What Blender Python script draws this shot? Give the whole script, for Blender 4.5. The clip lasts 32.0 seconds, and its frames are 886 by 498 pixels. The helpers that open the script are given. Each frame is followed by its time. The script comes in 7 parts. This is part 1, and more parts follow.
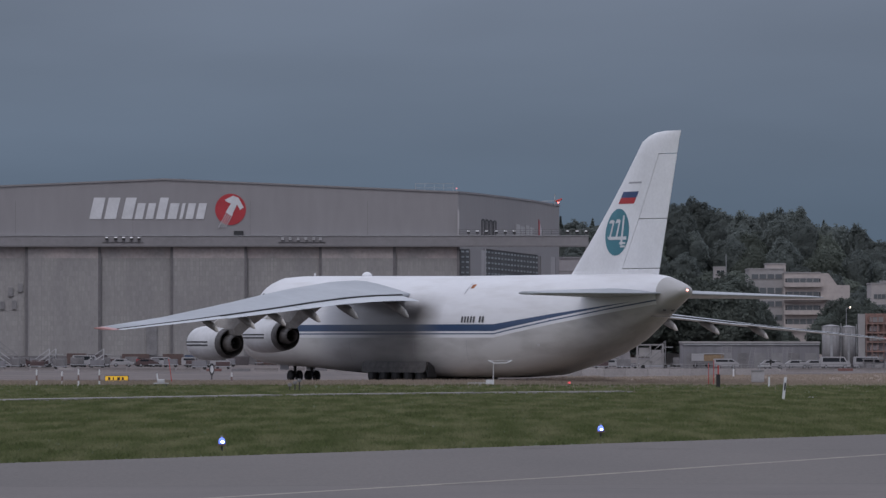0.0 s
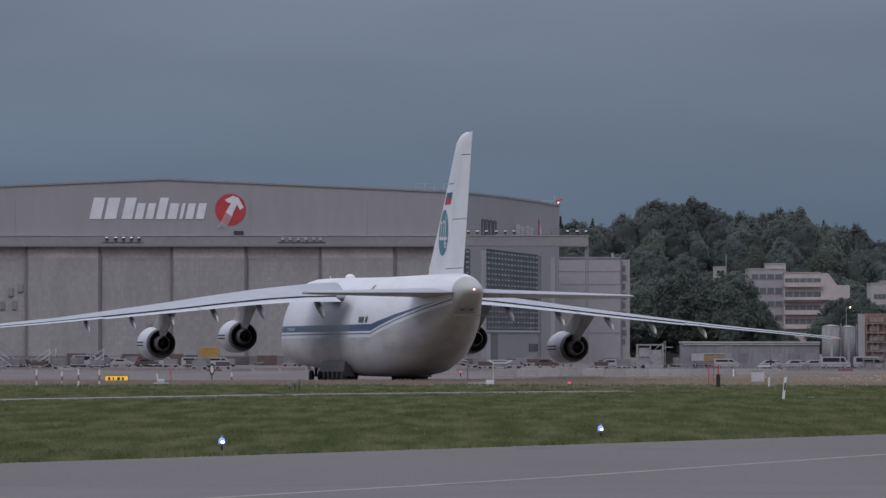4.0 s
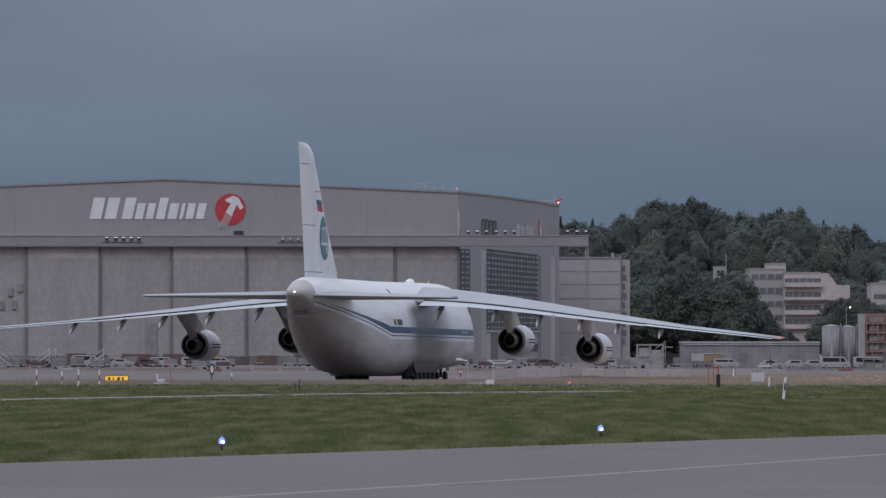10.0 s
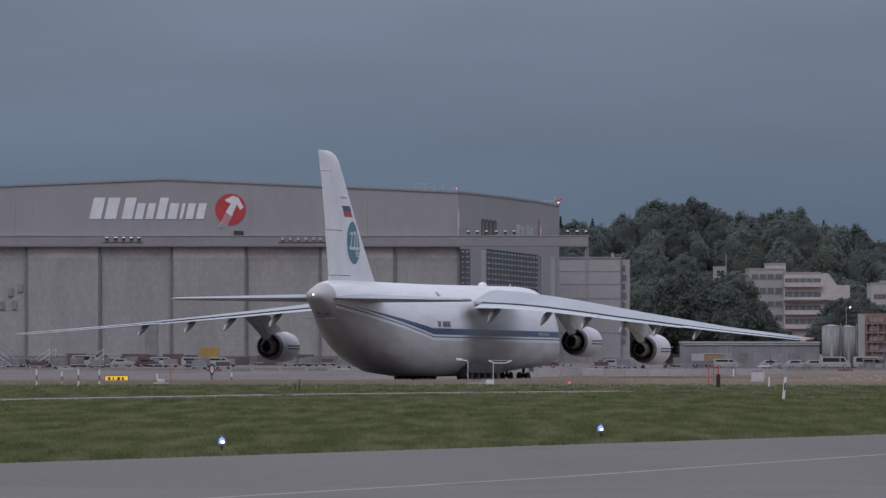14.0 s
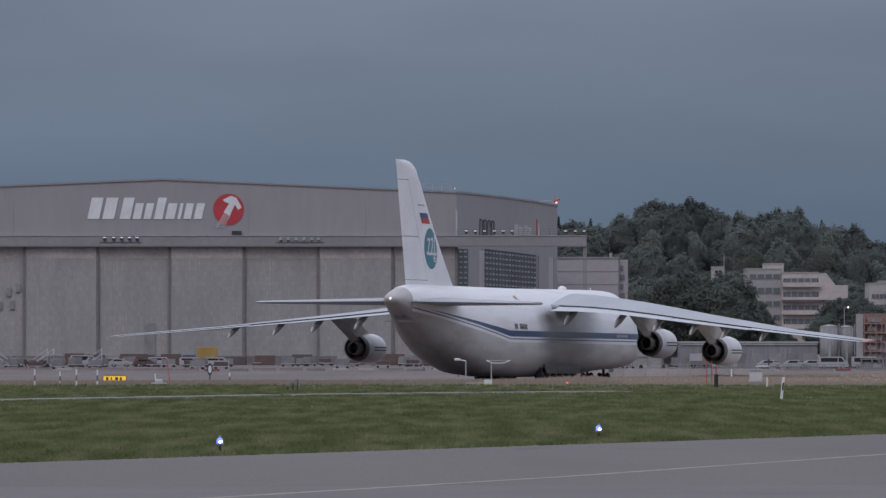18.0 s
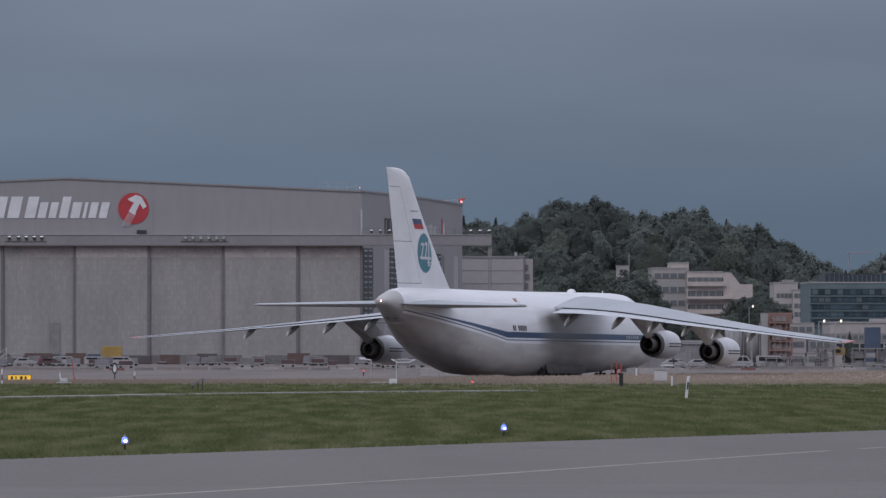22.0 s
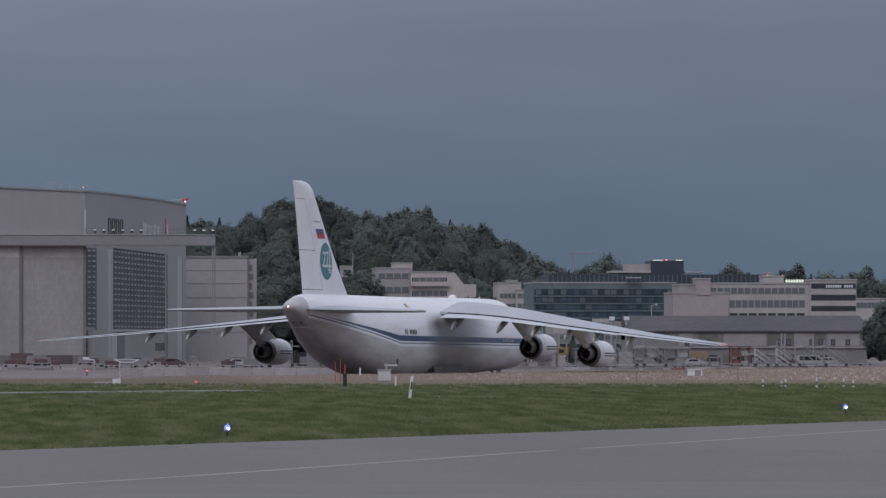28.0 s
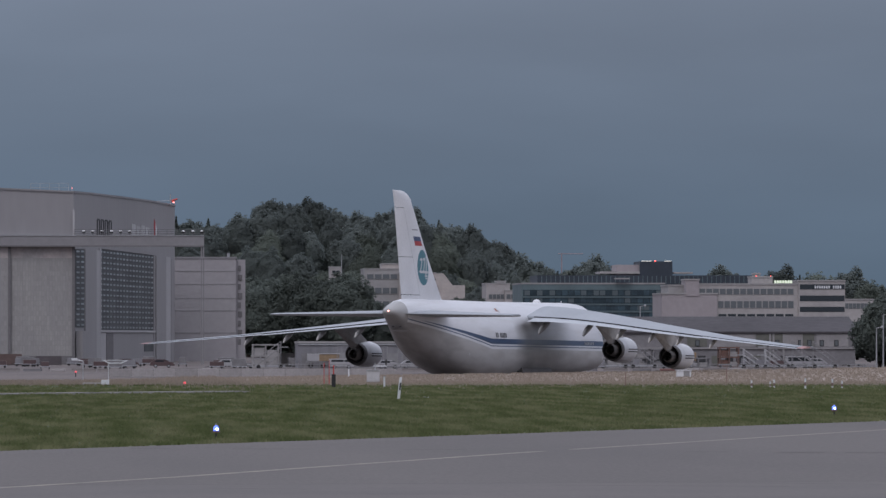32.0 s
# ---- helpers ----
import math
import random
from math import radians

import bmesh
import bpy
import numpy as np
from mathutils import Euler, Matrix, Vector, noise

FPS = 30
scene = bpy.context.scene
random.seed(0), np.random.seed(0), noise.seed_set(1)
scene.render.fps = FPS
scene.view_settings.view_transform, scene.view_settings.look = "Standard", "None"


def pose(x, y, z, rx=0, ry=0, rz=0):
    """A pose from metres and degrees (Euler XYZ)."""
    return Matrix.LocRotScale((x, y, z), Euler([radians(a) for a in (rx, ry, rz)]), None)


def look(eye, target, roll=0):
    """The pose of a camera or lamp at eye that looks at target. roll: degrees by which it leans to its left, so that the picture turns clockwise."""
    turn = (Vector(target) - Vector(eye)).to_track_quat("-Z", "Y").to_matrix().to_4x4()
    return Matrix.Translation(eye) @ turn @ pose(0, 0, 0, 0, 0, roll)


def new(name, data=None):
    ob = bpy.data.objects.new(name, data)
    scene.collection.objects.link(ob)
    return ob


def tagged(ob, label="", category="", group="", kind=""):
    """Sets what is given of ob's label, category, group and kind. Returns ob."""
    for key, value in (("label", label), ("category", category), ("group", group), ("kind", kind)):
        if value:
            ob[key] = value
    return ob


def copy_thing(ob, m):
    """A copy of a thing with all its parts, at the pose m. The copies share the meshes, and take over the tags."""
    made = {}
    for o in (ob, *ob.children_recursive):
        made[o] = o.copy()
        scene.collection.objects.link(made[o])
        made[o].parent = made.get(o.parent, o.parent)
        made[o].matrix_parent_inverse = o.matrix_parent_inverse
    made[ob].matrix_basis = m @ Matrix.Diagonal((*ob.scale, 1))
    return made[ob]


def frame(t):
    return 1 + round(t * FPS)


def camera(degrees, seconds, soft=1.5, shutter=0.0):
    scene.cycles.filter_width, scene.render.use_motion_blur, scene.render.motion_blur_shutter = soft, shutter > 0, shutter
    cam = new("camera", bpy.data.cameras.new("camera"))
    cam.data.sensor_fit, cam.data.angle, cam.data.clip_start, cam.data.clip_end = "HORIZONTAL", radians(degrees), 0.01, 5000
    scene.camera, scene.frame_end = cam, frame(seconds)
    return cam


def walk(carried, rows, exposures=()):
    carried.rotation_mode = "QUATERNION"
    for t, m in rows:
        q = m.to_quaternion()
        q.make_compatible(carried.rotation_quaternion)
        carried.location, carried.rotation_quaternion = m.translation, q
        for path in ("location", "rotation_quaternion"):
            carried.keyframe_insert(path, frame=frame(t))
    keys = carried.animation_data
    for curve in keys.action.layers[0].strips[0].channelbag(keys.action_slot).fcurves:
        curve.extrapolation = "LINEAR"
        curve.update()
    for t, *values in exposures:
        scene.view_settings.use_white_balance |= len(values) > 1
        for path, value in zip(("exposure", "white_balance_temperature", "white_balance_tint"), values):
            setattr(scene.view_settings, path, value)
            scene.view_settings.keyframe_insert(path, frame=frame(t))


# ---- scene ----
# A tripod camera with a long lens; it stands still, then pans after the aircraft.
cam = camera(8.153, 32.0, soft=1.42)
PATH = [
    (0.0, pose(0, 0, 3.6, 90.8177, 0, 0.0000)),
    (17.0, pose(0, 0, 3.6, 90.8177, 0, 0.0000)),
    (17.5, pose(0, 0, 3.6, 90.8177, 0, -0.0156)),
    (18.0, pose(0, 0, 3.6, 90.8177, 0, -0.0182)),
    (18.5, pose(0, 0, 3.6, 90.8151, 0, -0.0234)),
    (19.0, pose(0, 0, 3.6, 90.8099, 0, -0.0417)),
    (19.5, pose(0, 0, 3.6, 90.8073, 0, -0.0651)),
    (20.0, pose(0, 0, 3.6, 90.8021, 0, -0.0807)),
    (20.5, pose(0, 0, 3.6, 90.8021, 0, -0.1224)),
    (21.0, pose(0, 0, 3.6, 90.8021, 0, -0.4558)),
    (21.5, pose(0, 0, 3.6, 90.8047, 0, -0.6953)),
    (22.0, pose(0, 0, 3.6, 90.8099, 0, -0.8932)),
    (22.5, pose(0, 0, 3.6, 90.8099, 0, -1.0937)),
    (23.0, pose(0, 0, 3.6, 90.8099, 0, -1.2551)),
    (23.5, pose(0, 0, 3.6, 90.8099, 0, -1.3957)),
    (24.0, pose(0, 0, 3.6, 90.8099, 0, -1.6455)),
    (24.5, pose(0, 0, 3.6, 90.8099, 0, -1.9525)),
    (25.0, pose(0, 0, 3.6, 90.8099, 0, -2.1996)),
    (25.5, pose(0, 0, 3.6, 90.8073, 0, -2.4154)),
    (27.5, pose(0, 0, 3.6, 90.8099, 0, -3.2727)),
    (28.0, pose(0, 0, 3.6, 90.8099, 0, -3.4388)),
    (28.5, pose(0, 0, 3.6, 90.8099, 0, -3.5167)),
    (29.0, pose(0, 0, 3.6, 90.8099, 0, -3.5997)),
    (29.5, pose(0, 0, 3.6, 90.8099, 0, -3.6152)),
    (30.0, pose(0, 0, 3.6, 90.8099, 0, -3.5997)),
    (30.5, pose(0, 0, 3.6, 90.8125, 0, -3.5737)),
    (31.0, pose(0, 0, 3.6, 90.8177, 0, -3.5504)),
    (31.5, pose(0, 0, 3.6, 90.8177, 0, -3.5478)),
    (32.0, pose(0, 0, 3.6, 90.8177, 0, -3.5426)),
]
walk(cam, PATH, exposures=[(0, -0.17), (1.5, -0.12), (3, -0.07), (6, 0.03), (10, 0.03), (14, 0.0), (25, 0.0), (28, -0.03), (32, -0.03)])

# ---- world, sun ----
world = bpy.data.worlds.new("overcast_dusk")
scene.world = world
world.use_nodes = True
wn, wl = world.node_tree.nodes, world.node_tree.links
wn.clear()
w_out = wn.new("ShaderNodeOutputWorld")
w_bg = wn.new("ShaderNodeBackground")
w_sky = wn.new("ShaderNodeTexSky")
w_sky.sky_type, w_sky.sun_disc = "NISHITA", False
w_sky.sun_elevation, w_sky.sun_rotation = radians(40), radians(200)
w_sky.dust_density, w_sky.ozone_density = 4.0, 3.0
w_tc = wn.new("ShaderNodeTexCoord")
w_map = wn.new("ShaderNodeMapping")
w_map.inputs["Scale"].default_value = (7, 7, 30)
w_noise = wn.new("ShaderNodeTexNoise")
w_noise.inputs["Scale"].default_value, w_noise.inputs["Detail"].default_value = 1.6, 5
w_noise.inputs["Roughness"].default_value = 0.45
w_sep = wn.new("ShaderNodeSeparateXYZ")
w_ramp = wn.new("ShaderNodeValToRGB")  # the cloud deck: dull blue low down, brighter overhead
e = w_ramp.color_ramp.elements
e[0].position, e[0].color = 0.0, (0.098, 0.146, 0.206, 1)
e[1].position, e[1].color = 1.0, (0.93, 0.98, 1.20, 1)
for at, col in ((0.022, (0.126, 0.174, 0.245, 1)), (0.06, (0.182, 0.219, 0.297, 1)), (0.12, (0.41, 0.44, 0.56, 1)), (0.35, (0.765, 0.80, 0.96, 1))):
    k = e.new(at)
    k.color = col
w_var = wn.new("ShaderNodeMapRange")
w_var.inputs["From Min"].default_value, w_var.inputs["From Max"].default_value = 0.3, 0.7
w_var.inputs["To Min"].default_value, w_var.inputs["To Max"].default_value = 0.90, 1.09
w_mul = wn.new("ShaderNodeMix")
w_mul.data_type, w_mul.blend_type = "RGBA", "MULTIPLY"
w_mul.inputs["Factor"].default_value = 1
w_dim = wn.new("ShaderNodeMix")
w_dim.data_type, w_dim.blend_type = "RGBA", "MULTIPLY"
w_dim.inputs["Factor"].default_value = 1
w_dim.inputs["B"].default_value = (0.1, 0.1, 0.1, 1)
w_mix = wn.new("ShaderNodeMix")
w_mix.data_type = "RGBA"
w_mix.inputs["Factor"].default_value = 0.92
wl.new(w_tc.outputs["Generated"], w_sep.inputs[0])
wl.new(w_tc.outputs["Generated"], w_map.inputs["Vector"])
wl.new(w_map.outputs[0], w_noise.inputs["Vector"])
wl.new(w_sep.outputs["Z"], w_ramp.inputs["Fac"])
wl.new(w_noise.outputs["Fac"], w_var.inputs["Value"])
wl.new(w_ramp.outputs["Color"], w_mul.inputs["A"])
w_east = wn.new("ShaderNodeMapRange")
w_east.inputs["From Min"].default_value, w_east.inputs["From Max"].default_value = 0.03, 0.16
w_east.inputs["To Min"].default_value, w_east.inputs["To Max"].default_value = 1.0, 0.93
w_both = wn.new("ShaderNodeMath")
w_both.operation = "MULTIPLY"
wl.new(w_sep.outputs["X"], w_east.inputs["Value"])
wl.new(w_var.outputs["Result"], w_both.inputs[0])
wl.new(w_east.outputs["Result"], w_both.inputs[1])
wl.new(w_both.outputs[0], w_mul.inputs["B"])
wl.new(w_sky.outputs["Color"], w_dim.inputs["A"])
wl.new(w_dim.outputs["Result"], w_mix.inputs["A"])
wl.new(w_mul.outputs["Result"], w_mix.inputs["B"])
wl.new(w_mix.outputs["Result"], w_bg.inputs["Color"])
wl.new(w_bg.outputs[0], w_out.inputs["Surface"])
sun = new("sun", bpy.data.lights.new("sun", "SUN"))
sun.data.energy, sun.data.angle, sun.data.color = 0.68, radians(25), (0.98, 0.97, 1.0)
sun.matrix_basis = look((0, 0, 50), (20, 60, -20))
scene.view_settings.exposure = 0.0

# ---- materials ----
def node_material(name):
    m = bpy.data.materials.new(name)
    m.use_nodes = True
    n = m.node_tree.nodes
    return m, n, m.node_tree.links, n["Principled BSDF"]


def surface(name, colour, rough=0.6, vary=0.12, scale=1.0, fine=12.0, bump=0.0, metal=0.0, stretch=(1, 1, 1), second=None, per_object=0.0, per_piece=0.0):
    """A plain surface with broad stains, fine grain and optional relief; second: the colour of the stains."""
    m, n, l, b = node_material(name)
    tc, mp = n.new("ShaderNodeTexCoord"), n.new("ShaderNodeMapping")
    mp.inputs["Scale"].default_value = stretch
    l.new(tc.outputs["Object"], mp.inputs["Vector"])
    big, small = n.new("ShaderNodeTexNoise"), n.new("ShaderNodeTexNoise")
    big.inputs["Scale"].default_value, big.inputs["Detail"].default_value = scale, 5
    small.inputs["Scale"].default_value, small.inputs["Detail"].default_value = fine, 4
    for t in (big, small):
        l.new(mp.outputs[0], t.inputs["Vector"])
    mix = n.new("ShaderNodeMix")
    mix.data_type = "RGBA"
    other = second or tuple(c * (1 - 2.2 * vary) for c in colour)
    mix.inputs["A"].default_value, mix.inputs["B"].default_value = (*colour, 1), (*other, 1)
    ramp = n.new("ShaderNodeMapRange")
    ramp.inputs["From Min"].default_value, ramp.inputs["From Max"].default_value = 0.38, 0.66
    l.new(big.outputs["Fac"], ramp.inputs["Value"])
    l.new(ramp.outputs["Result"], mix.inputs["Factor"])
    grain = n.new("ShaderNodeMapRange")
    grain.inputs["From Min"].default_value, grain.inputs["From Max"].default_value = 0.3, 0.7
    grain.inputs["To Min"].default_value, grain.inputs["To Max"].default_value = 1 - vary, 1 + vary
    l.new(small.outputs["Fac"], grain.inputs["Value"])
    mul = n.new("ShaderNodeMix")
    mul.data_type, mul.blend_type = "RGBA", "MULTIPLY"
    mul.inputs["Factor"].default_value = 1
    l.new(mix.outputs["Result"], mul.inputs["A"])
    l.new(grain.outputs["Result"], mul.inputs["B"])
    out = mul.outputs["Result"]
    if per_object:
        info, rng = n.new("ShaderNodeObjectInfo"), n.new("ShaderNodeMapRange")
        rng.inputs["To Min"].default_value, rng.inputs["To Max"].default_value = 1 - per_object, 1 + per_object
        l.new(info.outputs["Random"], rng.inputs["Value"])
        m2 = n.new("ShaderNodeMix")
        m2.data_type, m2.blend_type = "RGBA", "MULTIPLY"
        m2.inputs["Factor"].default_value = 1
        l.new(out, m2.inputs["A"])
        l.new(rng.outputs["Result"], m2.inputs["B"])
        out = m2.outputs["Result"]
    if per_piece:
        geo, rng = n.new("ShaderNodeNewGeometry"), n.new("ShaderNodeMapRange")
        rng.inputs["To Min"].default_value, rng.inputs["To Max"].default_value = 1 - per_piece, 1 + per_piece
        l.new(geo.outputs["Random Per Island"], rng.inputs["Value"])
        m3 = n.new("ShaderNodeMix")
        m3.data_type, m3.blend_type = "RGBA", "MULTIPLY"
        m3.inputs["Factor"].default_value = 1
        l.new(out, m3.inputs["A"])
        l.new(rng.outputs["Result"], m3.inputs["B"])
        out = m3.outputs["Result"]
    l.new(out, b.inputs["Base Color"])
    b.inputs["Roughness"].default_value, b.inputs["Metallic"].default_value = rough, metal
    if bump:
        bp = n.new("ShaderNodeBump")
        bp.inputs["Strength"].default_value, bp.inputs["Distance"].default_value = bump, 0.05
        l.new(small.outputs["Fac"], bp.inputs["Height"])
        l.new(bp.outputs["Normal"], b.inputs["Normal"])
    return m


def glow(name, colour, strength):
    m, n, l, b = node_material(name)
    b.inputs["Base Color"].default_value = (*colour, 1)
    b.inputs["Emission Color"].default_value, b.inputs["Emission Strength"].default_value = (*colour, 1), strength
    return m


def glassy(name, colour, rough=0.08):
    m, n, l, b = node_material(name)
    noise_t = n.new("ShaderNodeTexNoise")
    noise_t.inputs["Scale"].default_value = 0.35
    ramp = n.new("ShaderNodeMix")
    ramp.data_type = "RGBA"
    ramp.inputs["A"].default_value = (*colour, 1)
    ramp.inputs["B"].default_value = (*[c * 0.55 for c in colour], 1)
    l.new(noise_t.outputs["Fac"], ramp.inputs["Factor"])
    l.new(ramp.outputs["Result"], b.inputs["Base Color"])
    b.inputs["Roughness"].default_value = rough
    return m


ASPHALT = surface("asphalt", (0.116, 0.101, 0.092), 0.8, 0.13, 0.09, 9, 0.15, stretch=(1, 0.18, 1), second=(0.096, 0.084, 0.077))
APRON = surface("apron_concrete", (0.142, 0.115, 0.104), 0.85, 0.18, 0.09, 0.9, stretch=(1, 0.15, 1), second=(0.098, 0.081, 0.075))
CONCRETE = surface("concrete", (0.33, 0.31, 0.30), 0.9, 0.15, 0.4, 6, 0.2)
WHITE_PAINT = surface("white_paint", (0.74, 0.74, 0.76), 0.35, 0.04, 0.3, 4)
LINE_YELLOW = surface("worn_yellow_line", (0.30, 0.27, 0.22), 0.8, 0.2, 0.8, 6, second=(0.20, 0.18, 0.16))
DARK = surface("dark_rubber", (0.022, 0.021, 0.022), 0.8, 0.15, 2, 20)
DARK_METAL = surface("dark_metal", (0.05, 0.048, 0.05), 0.5, 0.15, 1, 8, metal=0.4)
GREY_PAINT = surface("grey_paint", (0.34, 0.34, 0.36), 0.4, 0.06, 0.3, 5)
WING_GREY = surface("wing_grey_paint", (0.34, 0.36, 0.385), 0.42, 0.06, 0.25, 3, stretch=(1, 0.3, 1), second=(0.29, 0.31, 0.335))
FLAP_GREY = surface("flap_paint", (0.46, 0.48, 0.505), 0.38, 0.05, 0.25, 3, second=(0.41, 0.43, 0.455))
STEEL = surface("galvanised_steel", (0.42, 0.42, 0.43), 0.45, 0.1, 1, 10, metal=0.6)
RED = surface("red_paint", (0.45, 0.045, 0.04), 0.5, 0.1, 1, 8)
BLUE = surface("navy_blue_paint", (0.035, 0.065, 0.16), 0.4, 0.08, 1, 6)
TEAL = surface("teal_paint", (0.055, 0.20, 0.25), 0.4, 0.06, 1, 6)

# ---- building helpers ----
def mesh_of(bm, name, material, smooth=False):
    me = bpy.data.meshes.new(name)
    bm.normal_update()
    bm.to_mesh(me)
    bm.free()
    if smooth:
        me.shade_smooth()
    for m in material if isinstance(material, (list, tuple)) else (material,):
        me.materials.append(m)
    return me


def part(name, bm, material, parent=None, label="", at=None, smooth=False):
    """Links a bmesh (or a finished mesh) as one mesh object under a thing or a part."""
    me = bm if isinstance(bm, bpy.types.Mesh) else mesh_of(bm, name, material, smooth)
    ob = new(name, me)
    ob.parent = parent
    if at is not None:
        ob.matrix_basis = at if isinstance(at, Matrix) else Matrix.Translation(at)
    return tagged(ob, label)


def thing(name, label, category, at=None, group="", kind=""):
    ob = new(name)
    ob.empty_display_size = 0.3
    if at is not None:
        ob.matrix_basis = at if isinstance(at, Matrix) else Matrix.Translation(at)
    return tagged(ob, label, category, group, kind)


def box(bm, x0, x1, y0, y1, z0, z1, bevel=0.0, mat=0):
    vs = [bm.verts.new((x, y, z)) for z in (z0, z1) for x, y in ((x0, y0), (x1, y0), (x1, y1), (x0, y1))]
    fs = [bm.faces.new([vs[i] for i in q]) for q in ((3, 2, 1, 0), (4, 5, 6, 7), (0, 1, 5, 4), (1, 2, 6, 5), (2, 3, 7, 6), (3, 0, 4, 7))]
    for f in fs:
        f.material_index = mat
    if bevel:
        bmesh.ops.bevel(bm, geom=list({e for f in fs for e in f.edges}), offset=bevel, segments=2, affect="EDGES", profile=0.6)
    return bm


def boxes(*specs, bevel=0.0):
    bm = bmesh.new()
    for s in specs:
        box(bm, *s, bevel=bevel)
    return bm


def loft(bm, rings, cap=True, closed=True, mat=0):
    """Skins a list of rings, each a list of as many points."""
    vr = [[bm.verts.new(p) for p in r] for r in rings]
    n = len(vr[0])
    for a, b in zip(vr, vr[1:]):
        for i in range(n if closed else n - 1):
            j = (i + 1) % n
            bm.faces.new((a[i], a[j], b[j], b[i])).material_index = mat
    if cap:
        bm.faces.new(vr[0][::-1]).material_index = mat
        bm.faces.new(vr[-1]).material_index = mat
    return bm


def ring(cx, cy, cz, rx, rz, n=24, axis="y"):
    out = []
    for i in range(n):
        a = 2 * math.pi * i / n
        u, v = rx * math.cos(a), rz * math.sin(a)
        out.append({"y": (cx + u, cy, cz + v), "z": (cx + u, cy + v, cz), "x": (cx, cy + u, cz + v)}[axis])
    return out


def tube(bm, a, b, r0, r1=None, n=10):
    """A round bar from a to b."""
    a, b = Vector(a), Vector(b)
    r1 = r0 if r1 is None else r1
    q = (b - a).to_track_quat("Z", "Y")
    rings = []
    for p, r in ((a, r0), (b, r1)):
        rings.append([p + q @ Vector((r * math.cos(2 * math.pi * i / n), r * math.sin(2 * math.pi * i / n), 0)) for i in range(n)])
    return loft(bm, rings)


def rod(a, b, r0, r1=None, n=10):
    return tube(bmesh.new(), a, b, r0, r1, n)


def extrude_outline(bm, pts, y0, y1, mat=0):
    """An upright slab: the outline pts (x, z) from y0 to y1."""
    return loft(bm, [[(x, y0, z) for x, z in pts], [(x, y1, z) for x, z in pts]], mat=mat)

# ---- ground ----
def smooth_step(a, b, x):
    t = min(1.0, max(0.0, (x - a) / (b - a)))
    return t * t * (3 - 2 * t)


def taxi_z(x, y):
    """The taxiway on which the aircraft rolls: it falls gently away and to the right."""
    return 0.1927 - 0.0086 * x - 0.0053 * (y - 450)


EDGE = [(-400, 486), (-60, 489), (-12, 493), (3, 505), (8, 525), (12, 557), (26, 588), (60, 659), (113, 784), (320, 1230)]


def edge_y(x):
    """Where the dry verge ends and the far pavement begins."""
    for (x0, y0), (x1, y1) in zip(EDGE, EDGE[1:]):
        if x <= x1:
            return y0 + (y1 - y0) * (x - x0) / (x1 - x0)
    return EDGE[-1][1]


BASE = -1.8  # the far apron and all that stands on it


def far_z(x, y):
    return max(BASE, min(0.25, taxi_z(x, y)))


def ground_z(x, y):
    if y < 470:
        return 0.0
    if y > 900:
        return BASE + (far_z(x, 900) - BASE) * (1 - smooth_step(900, 1100, y))
    edge = min(math.hypot(x - ax, y - ay) for ax, ay in EDGE_FINE)
    inside = y > edge_y(x)
    return smooth_step(-3, 9, edge if inside else -edge) * far_z(x, y)


EDGE_FINE = []
for (ax, ay), (bx, by) in zip(EDGE, EDGE[1:]):
    k = max(2, int(math.hypot(bx - ax, by - ay) / 6))
    EDGE_FINE += [(ax + (bx - ax) * i / k, ay + (by - ay) * i / k) for i in range(k)]


def sheet(name, xs, ys, material):
    """A sheet that follows the ground over the grid xs, ys, sunk a little under the far pavement."""
    bm = bmesh.new()
    vs = {(i, j): bm.verts.new((x, y, ground_z(x, y) - 0.5 * smooth_step(8, 14, y - edge_y(x)) * (1 if y < 1900 else 0))) for i, x in enumerate(xs) for j, y in enumerate(ys)}
    for i in range(len(xs) - 1):
        for j in range(len(ys) - 1):
            bm.faces.new((vs[i, j], vs[i + 1, j], vs[i + 1, j + 1], vs[i, j + 1]))
    return part(name, bm, material, smooth=True)


def steps(*stops):
    """Grid lines: (from, to, step) stretches joined."""
    out = []
    for a, b, s in stops:
        k = max(1, round((b - a) / s))
        out += [a + (b - a) * i / k for i in range(k)]
    return out + [stops[-1][1]]


